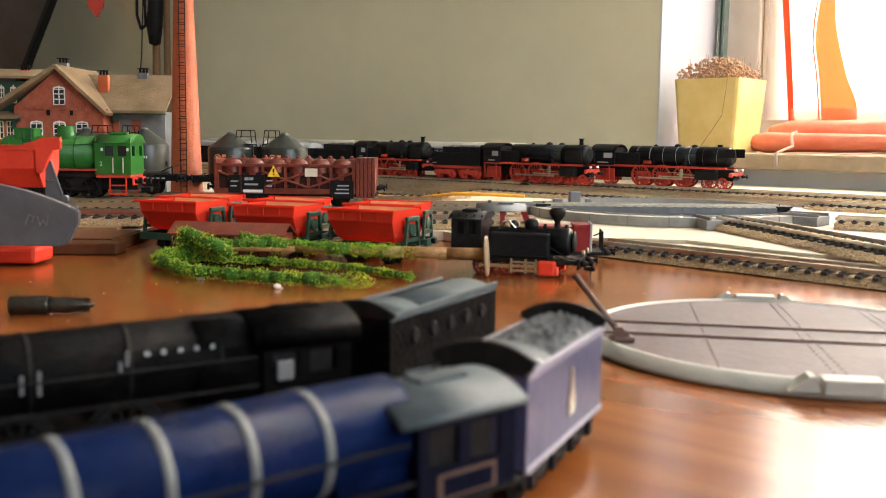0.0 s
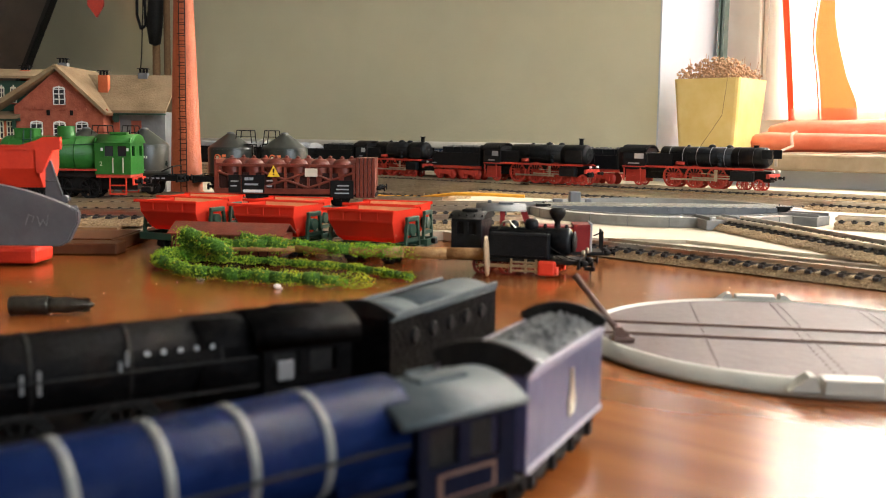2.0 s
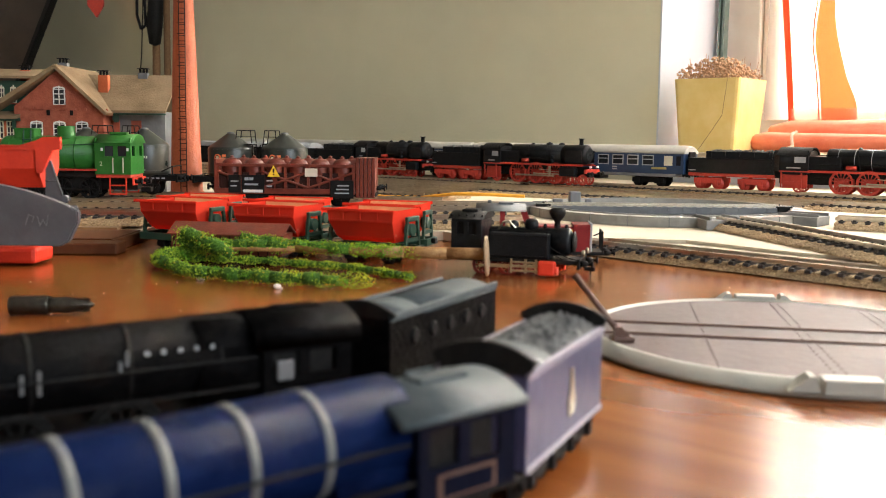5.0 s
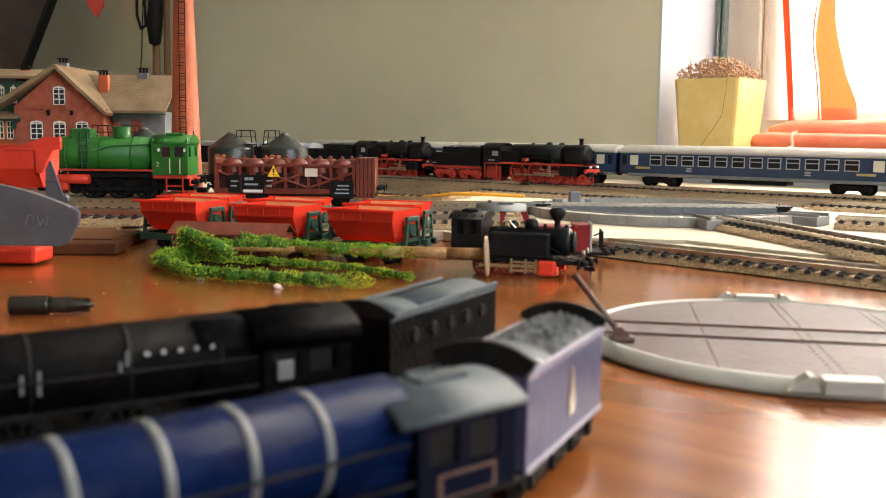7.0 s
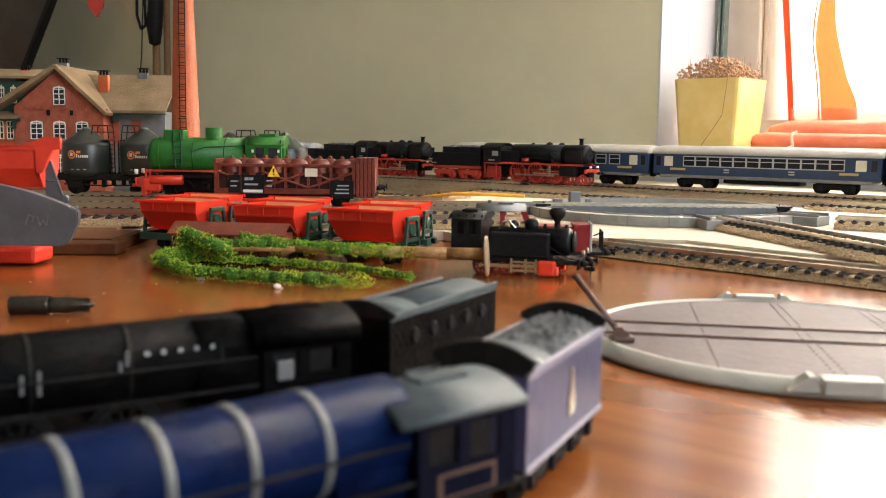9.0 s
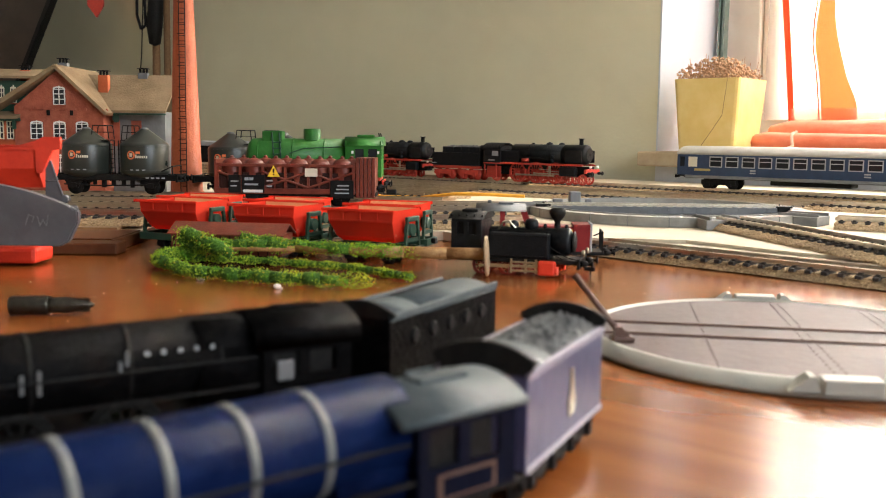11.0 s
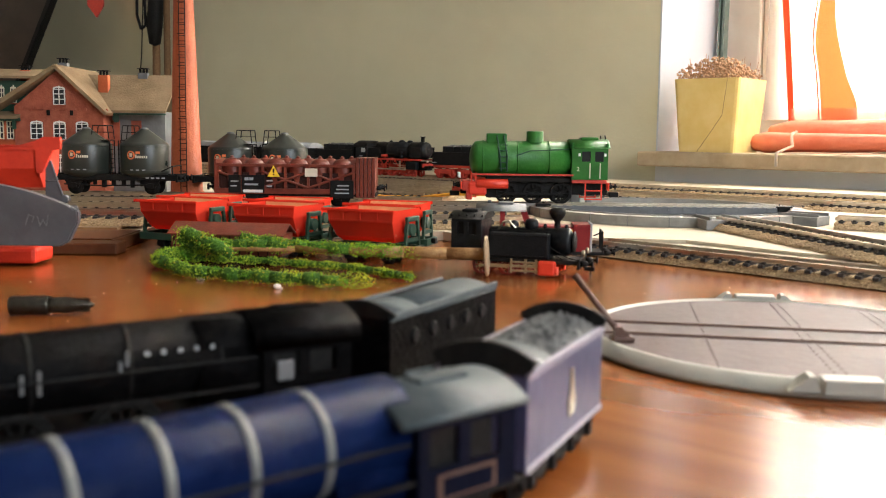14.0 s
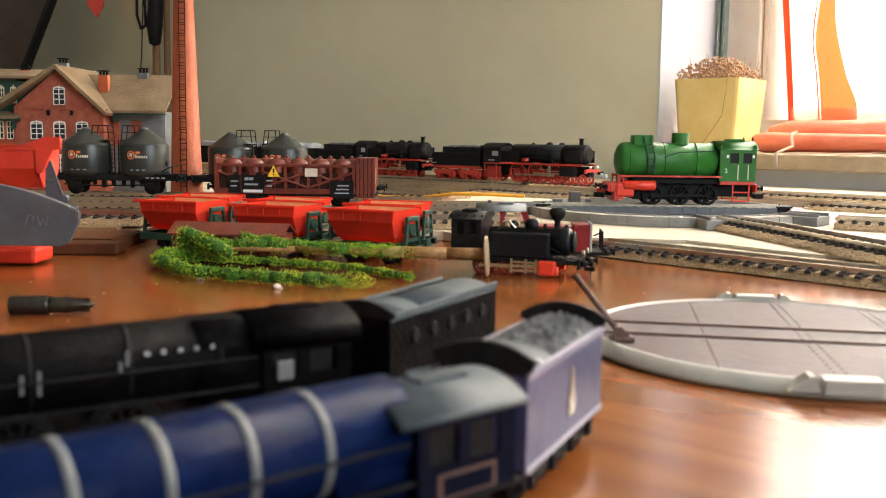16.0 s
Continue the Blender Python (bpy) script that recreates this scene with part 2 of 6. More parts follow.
uv_box("wall_jamb", WIN_L + 0.0005, WIN_L + 0.003, N1 - 0.001, N1 + 0.236, 0.046, WIN_T, M["reveal"], "cool white plastered window reveal", "wall")
uv_box("wall_south", U0 - 0.2, U1 + 0.2, N0 - 0.2, N0, ZF, ZC, M["far_wall"], "plain painted wall of the room", "wall")
uv_box("wall_west", U0 - 0.2, U0, N0, N1, ZF, ZC, M["far_wall"], "plain painted wall of the room", "wall")
# east wall out of view, its opening added for the fill lamp
uv_box("wall_east_low", U1, U1 + 0.2, N0, N1, ZF, 0.1, M["far_wall"], "painted wall below the added, unseen side opening", "wall")
uv_box("wall_east_top", U1, U1 + 0.2, N0, N1, 1.4, ZC, M["far_wall"], "painted wall above the added, unseen side opening", "wall")
uv_box("wall_east", U1, U1 + 0.2, 0.75, N1, 0.1, 1.4, M["far_wall"], "painted wall beside the added, unseen side opening", "wall")
uv_box("wall_east_back", U1, U1 + 0.2, N0, -0.75, 0.1, 1.4, M["far_wall"], "painted wall beside the added, unseen side opening", "wall")
M["daylight"] = mat("bright_daylight", (1.0, 0.97, 0.92), 1.0, glow=2.2)
uv_box("backdrop", WIN_L - 0.6, WIN_R + 0.6, N1 + 1.2, N1 + 1.21, -0.8, 2.4, M["daylight"], "bright hazy daylight outside the window", "sky")

# the table and the boards on it
table = thing("table", 0, 0, 0, 0, "large varnished red-brown wooden table", "table")
table.matrix_world = Matrix(((WALL_U.x, WALL_N.x, 0, 0), (WALL_U.y, WALL_N.y, 0, 0), (0, 0, 1, 0), (0, 0, 0, 1)))
b = B()
box(b, -2400, 1250, -380, 1200, -28, 0, 3)
part("tabletop", b, M["table"], table, "glossy red-brown wood with long grain")
leg = None
for lx, ly in ((-2330, -310), (1180, -310), (-2330, 1130), (1180, 1130)):
    if leg is None:
        b = B()
        box(b, -30, 30, -30, 30, -750, -28, 3)
        leg = part("leg", b, M["table"], table, at=(lx, ly, 0))
    else:
        twin("leg", leg, table, (lx, ly, 0))

# layout boards: a thin wide one, and a second sheet over its near half
FAR_Z, NEAR_Z = 6, 8
K = 1.074                        # the models on the sidings, against their nominal size
RAIL_Z = NEAR_Z + 8 * K          # rail top on the sidings
M["strip"] = mat("brown_strip", (0.075, 0.026, 0.01), 0.55, 0, (0.14, 0.055, 0.022), 25, 0.2, spec=0.2)
b = B()
prism(b, [(-900, 530), (-186, 532), (-184.5, 618), (0, 606), (24, 568), (98, 567), (131, 536), (248, 415), (368, 300), (900, 60), (1500, -240), (1560, -160), (880, 890), (-700, 2170), (-1400, 1900)], 0.3, FAR_Z, "z")
solid("layout_board", b, M["board"], "pale wooden layout board lying on the table", "board")
b = B()
prism(b, [(-900, 585), (-200, 586), (-198, 655), (11, 650), (11, 900), (-120, 880), (-900, 920)], FAR_Z + 0.2, NEAR_Z, "z")
solid("upper_board", b, M["edge"], "raw wood sheet under the sidings", "board")
b = B()
prism(b, [(12, 640), (12, 606), (60, 563), (140, 551), (183, 498), (262, 418), (450, 430), (450, 680), (300, 800), (12, 900)], FAR_Z + 0.2, NEAR_Z, "z")
solid("paper_sheet", b, M["board"], "cream card lying under the large turntable", "card")

b = B()
box(b, -900, -176, 514, 531.5, 0.3, 6.4, 0.8)
box(b, -184.3, -182.4, 530, 619, 0.3, 6.6)
box(b, -900, -184.8, 532.5, 584, FAR_Z + 0.2, FAR_Z + 1.0)
solid("wooden_strip", b, M["strip"], "brown wooden strip along the board's edge", "wood strip")


# ---- tracks ----
def track(name, x0, y0, heading, length, z, label, pitch=7.5, ballast=True, rail_mat=None, half=19):
    """Straight track from a start point; z is the bottom of its bed, rails end 8 above it."""
    t = thing(name, x0, y0, z, heading, label, "track", "tracks of the layout")
    top = 4.6
    if ballast:
        b = B()
        n = max(2, int(length / 6))
        rng = random.Random(int(abs(x0) + abs(y0)))
        rows = []
        prof = [(-half, 0.2), (-half + 1.2, 1.6), (-half + 4.5, top - 0.7), (-9, top - 0.5), (0, top - 0.5), (9, top - 0.5), (half - 4.5, top - 0.7), (half - 1.2, 1.6), (half, 0.2)]
        for i in range(n + 1):
            rows.append([b.verts.new((length * i / n, y + rng.uniform(-0.35, 0.35), max(0.1, zz + rng.uniform(-0.35, 0.3)))) for y, zz in prof])
        for r0, r1 in zip(rows, rows[1:]):
            for j in range(len(prof) - 1):
                b.faces.new((r0[j], r1[j], r1[j + 1], r0[j + 1]))
        b.faces.new(rows[0])
        b.faces.new(rows[-1][::-1])
        b.faces.new([r[0] for r in rows] + [r[-1] for r in rows[::-1]])
        part("ballast", b, M["ballast"], t, "brown granular ballast bed")
    b = B()
    box(b, -1.4, 1.4, -13.2, 13.2, top - 1.2, top + 0.45)
    for yy in (-8.6, 8.6):
        box(b, -1.9, 1.9, yy - 2.6, yy + 2.6, top + 0.2, top + 0.8)
        box(b, -1.0, 1.0, yy - 2.2, yy + 2.2, top + 0.7, top + 1.5)
    s = None
    for i in range(int(length / pitch)):
        at = (pitch * (i + 0.5), 0, 0)
        if s is None:
            s = part("sleeper", b, M["sleeper"], t, at=at)
        else:
            twin("sleeper", s, t, at)
    for side in (-1, 1):
        b = B()
        y = side * 8.6
        box(b, 0, length, y - 1.1, y + 1.1, top + 0.9, top + 1.3)
        box(b, 0, length, y - 0.25, y + 0.25, top + 1.3, top + 2.7)
        box(b, 0, length, y - 0.55, y + 0.55, top + 2.7, 8.0)
        part("rail", b, rail_mat or M["steel"], t)
    return t


HEAD = math.degrees(math.atan2(-0.651, 0.759))


def on_line(ndist, u):
    """Point on a line parallel to the window wall, in millimetres."""
    p = WALL_U * u + WALL_N * ndist
    return p.x, p.y


track_rows = ((800.0, -330, 300), (752.0, -250, 30), (708.0, -220, 15), (664.0, -190, -12))
T1, T2, T3 = 965.0, 915.0, 845.0
track("track", *on_line(T1, -1700), HEAD, 2660, FAR_Z, "main line track on a brown ballast bed", pitch=9)
track("track", *on_line(T2, -1900), HEAD, 1240, FAR_Z, "station track on a brown ballast bed")
track("track", *on_line(T3, -1500), HEAD, 2000, FAR_Z, "empty track on a yellowish ballast bed")
def enlarge(o, k=K):
    o.scale = (k, k, k)
    return o


enlarge(track("track", -752, 730.3, 0, 758, NEAR_Z, "siding track leading to the large turntable"))
enlarge(track("track", -687, 674.5, 0, 686, NEAR_Z, "siding track in front of the green engine's track"))
enlarge(track("track", -752, 792, 1, 560, NEAR_Z, "siding track behind the green engine's track"))
enlarge(track("track", -601, 614, 0, 384, NEAR_Z, "short siding on pale ballast near the board's edge", ballast=True))
track("track", -190, 630, 0, 250, FAR_Z + 0.2, "siding track behind the red lorries", half=17)
for n_off, xa, xb in track_rows:
    track("track", xa, (n_off - 0.651 * xa) / 0.759, HEAD, (xb - xa) / 0.759, FAR_Z, "yard track on a brown ballast bed", pitch=9)
track("track", 90, 550, -46, 420, 0.3, "loose track section lying on the table", pitch=7.9, half=15)
track("track", 187, 628, -79, 205, NEAR_Z + 0.2, "track leaving the large turntable", pitch=8)
# ---- wheels and running gear ----
def wheel_mesh(r, spokes, name, material, w=2.4):
    """A wheel round the y axis at the origin, with rim, flange, hub and spokes."""
    b = B()
    n = 28 if r > 6 else 18
    if spokes:
        step = math.tau / spokes
        angs = [k * step + d for k in range(spokes) for d in (-0.13 * step, 0.13 * step, 0.5 * step)]
        def loop(rr, y):
            return [b.verts.new((rr * math.cos(a), y, rr * math.sin(a))) for a in angs]
        m = len(angs)
        y0, y1 = -w / 2, w / 2
        hub, rim, out = r * 0.2, r * 0.83, r
        h0, h1, i0, i1 = loop(hub, -0.6), loop(hub, 0.6), loop(rim, y0), loop(rim, y1)
        o0, o1, f0, f1 = loop(out, y0), loop(out, y1 - 0.7), loop(out + 0.8, y1 - 0.6), loop(out + 0.8, y1)
        b.faces.new(h0)
        b.faces.new(h1[::-1])
        for k in range(m):
            q = (k + 1) % m
            for p0, p1 in ((i0, o0), (o0, o1), (o1, f0), (f0, f1), (f1, i1)):
                b.faces.new((p0[k], p0[q], p1[q], p1[k]))
            if k % 3 == 0:
                b.faces.new((h0[k], h0[q], i0[q], i0[k]))
                b.faces.new((h1[k], h1[q], i1[q], i1[k]))
                b.faces.new((h0[k], h1[k], i1[k], i0[k]))
                b.faces.new((h0[q], h1[q], i1[q], i0[q]))
            else:
                b.faces.new((i0[k], i0[q], i1[q], i1[k]))
                b.faces.new((h0[k], h0[q], h1[q], h1[k]))
    else:
        turned(b, (0, -w / 2, 0), (0, 1, 0), [(0, r * 0.55), (0.05, r), (w - 0.7, r), (w - 0.6, r + 0.8), (w, r + 0.8)], n)
        cyl(b, (0, -w / 2 - 0.5, 0), (0, 0, 0), r * 0.25, n=10)
        for k in range(4):
            box(b, 0.3 * r, 0.7 * r, -w / 2 - 0.1, 0, -0.4, 0.4, m=Matrix.Rotation(k * math.tau / 4, 3, "Y").to_4x4())
    return mesh_of(name, b, material)


WHEELS = []   # wheel, its thing, its radius, for the moving trains


def wheel_pair(parent, x, r, mesh, gauge=7.4, moving=False):
    out = []
    for side in (-1, 1):
        o = new("wheel", mesh)
        o.parent = parent
        o.matrix_basis = pose(x * MM, side * gauge * MM, r * MM, 0, 0, 180 if side > 0 else 0)
        if moving:
            WHEELS.append((o, parent, r * MM, pose(0, 0, 0, 0, 0, 180 if side > 0 else 0), -1 if side > 0 else 1))
        out.append(o)
    return out


W_DRIVE = wheel_mesh(11.0, 14, "driving_wheel", M["loco_red"])
W_SMALL = wheel_mesh(5.2, 8, "carrying_wheel", M["loco_red"])
W_TEND = wheel_mesh(5.6, 0, "tender_wheel", M["loco_red"])
W_BLACK = wheel_mesh(5.4, 0, "black_wheel", M["black_soft"])
W_GREEN = wheel_mesh(7.0, 10, "coupled_wheel", M["black_soft"])
W_NG = wheel_mesh(4.2, 8, "narrow_wheel", M["maroon"], 1.6)
W_NGS = wheel_mesh(2.8, 0, "lorry_wheel", M["black_soft"], 1.4)
W_TT = wheel_mesh(4.0, 0, "fine_wheel", M["black_soft"], 1.4)


def buffers(parent, x, z, d, material, spread=10.0, long=6.0, r=2.2):
    """A pair of sprung buffers at the end x, pointing along d (1 or -1)."""
    for side in (-1, 1):
        b = B()
        turned(b, (x, side * spread, z), (d, 0, 0), [(0, 1.5), (long * 0.5, 1.5), (long * 0.5, 0.8), (long * 0.85, 0.8), (long * 0.86, r), (long, r * 0.92)], 14)
        part("buffer", b, material, parent)


def rod(parent, x0, x1, y, z, material, w=0.9):
    b = B()
    box(b, x0, x1, y - 0.35, y + 0.35, z - w, z + w, 0.2)
    for x in (x0, x1):
        cyl(b, (x, y - 0.7, z), (x, y + 0.7, z), w * 1.5, n=12)
    return part("connecting_rod", b, material, parent)


def big_engine(x, y, z, heading, drivers, front_axles, rear_axles, length, kind_label, bands, deflectors, moving=False):
    """A black express engine with red running gear; +x is forward, origin under the middle of the engine."""
    t = thing("steam_engine", x, y, z, heading, kind_label, "model locomotive", "black steam engines")
    h = length / 2
    zb, rb = 31.8, 10.3
    # boiler in rings, smokebox, chimney and domes
    b = B()
    turned(b, (-h * 0.42, 0, zb), (1, 0, 0), [(0, rb), (h * 0.9, rb), (h * 0.9, rb - 0.6), (h * 0.92, rb - 0.6), (h * 0.92, rb + 0.2), (h * 1.28, rb + 0.2), (h * 1.3, rb - 0.8), (h * 1.31, rb - 1.8), (h * 1.335, rb - 3.6)], 28)
    part("boiler", b, M["black"], t, "satin black boiler barrel")
    b = B()
    box(b, -h * 0.62, -h * 0.25, -rb - 0.3, rb + 0.3, 21, zb + 3, 1.5)
    part("firebox", b, M["black"], t)
    for k in range(bands):
        b = B()
        xx = -h * 0.3 + k * h * 1.05 / max(1, bands - 1)
        turned(b, (xx, 0, zb), (1, 0, 0), [(0, rb), (0.02, rb + 0.2), (0.4, rb + 0.2), (0.42, rb)], 28)
        part("boiler_band", b, M["lightgrey"] if deflectors == 0 else M["black"], t, "thin bright band" if deflectors == 0 else "")
    b = B()
    if deflectors == 0:
        turned(b, (h * 0.74, 0, zb + rb - 1), (0, 0, 1), [(0, 3.0), (2.4, 2.4), (2.5, 2.8), (3.2, 2.8)], 16)
    else:
        turned(b, (h * 0.76, 0, zb + rb - 1.5), (0, 0, 1), [(0, 3.2), (2, 2.3), (7.2, 2.2), (7.3, 3.1), (8.4, 3.2)], 16)
    part("chimney", b, M["black_soft"], t)
    for xx, rr, hh in ((h * 0.2, 3.8, 3.4), (h * 0.42, 3.6, 3.0), (-h * 0.1, 2.2, 2.6)):
        b = B()
        turned(b, (xx, 0, zb + rb - 1.4), (0, 0, 1), [(0, rr), (hh * 0.6, rr), (hh * 0.95, rr * 0.75), (hh + 0.5, rr * 0.2)], 16)
        part("dome", b, M["black"], t)
    b = B()
    turned(b, (h * 0.885, 0, zb), (1, 0, 0), [(0, 6.6), (0.8, 6.4), (1.6, 5), (2.0, 1.6), (2.6, 1.4)], 22)
    part("smokebox_door", b, M["black_soft"], t)
    # cab
    b = B()
    cx0, cx1 = -h * 0.92, -h * 0.6
    box(b, cx0, cx1, -13.2, -12.4, 18, 36)
    box(b, cx0, cx1, 12.4, 13.2, 18, 36)
    box(b, cx1 - 0.8, cx1, -13, 13, 18, 40)
    part("cab", b, M["black"], t)
    b = B()
    prism(b, [(-14, 35.6)] + arc(0, 26, 17.2, 146, 34, 12)[0:] + [(14, 35.6), (12.8, 35.2)] + arc(0, 26, 16.2, 36, 144, 10) + [(-12.8, 35.2)], cx0 - 2.5, cx1 + 1.5, "x")
    part("cab_roof", b, M["black_soft"], t)
    for side in (-1, 1):
        for k in (0, 1):
            b = B()
            xa = cx0 + 2.2 + k * (cx1 - cx0 - 3) / 2
            box(b, xa, xa + (cx1 - cx0) / 2 - 3, side * 13.15 - 0.2, side * 13.15 + 0.2, 28.5, 34)
            part("cab_window", b, M["lightgrey"] if k else M["glass"], t)
        b = B()
        box(b, cx0 + 7, cx1 - 7, side * 13.2 - 0.25, side * 13.2 + 0.25, 23, 24.2)
        part("number_plate", b, M["lightgrey"], t)
    # running board, frames
    b = B()
    box(b, -h * 0.6, h * 0.88, -13, -8.6, 20.6, 21.6)
    box(b, -h * 0.6, h * 0.88, 8.6, 13, 20.6, 21.6)
    box(b, -h * 0.92, h * 0.9, -13.3, -12.9, 19.6, 20.7)
    box(b, -h * 0.92, h * 0.9, 12.9, 13.3, 19.6, 20.7)
    part("running_board", b, M["loco_red"], t)
    b = B()
    box(b, -h * 0.95, h * 0.95, -5.2, 5.2, 8, 19, 0.5)
    box(b, -h * 0.55, h * 0.5, -8.2, 8.2, 15, 20.4, 0.5)
    part("main_frame", b, M["black_soft"], t)
    b = B()
    box(b, h * 0.93, h * 0.97, -13.5, 13.5, 12, 16.5, 0.3)
    part("buffer_beam", b, M["loco_red"], t)
    buffers(t, h * 0.97, 12.2, 1, M["black_soft"])
    # wheels
    n = drivers
    xs = [-h * 0.36 + k * 24.5 for k in range(n)]
    xs = [xx - 0.5 * (xs[-1] + xs[0]) + h * 0.03 for xx in xs]
    for xx in xs:
        wheel_pair(t, xx, 11.0, W_DRIVE, moving=moving)
    for k in range(front_axles):
        wheel_pair(t, h * 0.62 + k * 17, 5.2, W_SMALL, moving=moving)
    for k in range(rear_axles):
        wheel_pair(t, -h * 0.72 - k * 15, 5.8, W_SMALL, moving=moving)
    for side in (-1, 1):
        rod(t, xs[0], xs[-1], side * 9.8, 8.5, M["steel"])
        rod(t, xs[1], h * 0.56, side * 11.0, 10.5, M["steel"], 0.7)
        b = B()
        box(b, h * 0.5, h * 0.78, side * 11 - 3.2, side * 11 + 3.2, 8.5, 18.5, 1.6)
        part("cylinder", b, M["black"], t)
        b = B()
        box(b, h * 0.25, h * 0.5, side * 11 - 0.4, side * 11 + 0.4, 12.6, 13.4)
        box(b, h * 0.3, h * 0.34, side * 11.6 - 0.4, side * 11.6 + 0.4, 8, 19)
        box(b, h * 0.12, h * 0.32, side * 11.6 - 0.3, side * 11.6 + 0.3, 15.5, 16.3, m=Matrix.Rotation(0.06, 4, "Y"))
        part("valve_gear", b, M["steel"], t)
        b = B()
        turned(b, (-h * 0.2, side * 10.5, 24.6), (1, 0, 0), [(0, 1.6), (0.3, 2), (9, 2), (9.3, 1.6)], 12)
        part("air_tank", b, M["loco_red"] if side < 0 else M["black"], t)
        b = B()
        cyl(b, (h * 0.97, side * 7, 19), (h * 1.0, side * 7, 19), 1.3, n=12)
        part("headlight", b, M["white"], t)
        b = B()
        tube(b, [(-h * 0.5, side * 9.6, 36), (h * 0.7, side * 9.6, 35)], 0.3)
        part("handrail", b, M["black_soft"], t)
        b = B()
        tube(b, [(-h * 0.5, side * 10.9, 27), (h * 0.1, side * 10.9, 27.4), (h * 0.3, side * 10.6, 25), (h * 0.55, side * 11, 22)], 0.55)
        tube(b, [(-h * 0.1, side * 7, 40.5), (-h * 0.08, side * 10.6, 34), (-h * 0.05, side * 11, 22)], 0.5)
        tube(b, [(h * 0.3, side * 7, 40), (h * 0.32, side * 10.6, 33), (h * 0.34, side * 11, 22)], 0.5)
        part("boiler_pipework", b, M["black_soft"], t)
        b = B()
        turned(b, (h * 0.36, side * 11.4, 22), (0, 0, 1), [(0, 1.6), (0.4, 2.1), (4, 2.1), (4.2, 1.3), (5, 1.3), (5.2, 2), (8.4, 2), (8.8, 1.2)], 12)
        part("pump", b, M["black"], t)
        b = B()
        for xx in xs:
            box(b, xx - 7, xx + 7, side * 6.2 - 0.5, side * 6.2 + 0.5, 3.4, 15, 0.6)
        box(b, -h * 0.9, -h * 0.62, side * 8 - 0.6, side * 8 + 0.6, 4, 17, 0.5)
        part("frame_plate", b, M["loco_red"], t, "dark red side frame")
        b = B()
        box(b, -h * 0.9, -h * 0.66, side * 13 - 0.4, side * 13 + 0.4, 4.5, 5.3)
        box(b, -h * 0.9, -h * 0.66, side * 13 - 0.4, side * 13 + 0.4, 9.5, 10.3)
        box(b, -h * 0.9, -h * 0.885, side * 13 - 0.4, side * 13 + 0.4, 4.5, 19)
        box(b, -h * 0.675, -h * 0.66, side * 13 - 0.4, side * 13 + 0.4, 4.5, 19)
        part("cab_steps", b, M["loco_red"], t)
        if deflectors:
            b = B()
            box(b, h * 0.6, h * 0.88, side * 13 - 0.3, side * 13 + 0.3, 23 if deflectors == 1 else 29, 36 if deflectors == 1 else 38, 0.2)
            part("smoke_deflector", b, M["black"], t)
        else:
            b = B()
            box(b, h * 0.86, h * 0.99, side * 11.6 - 0.3, side * 11.6 + 0.3, 31, 40, 0.8)
            part("smoke_deflector", b, M["black"], t)
    return t


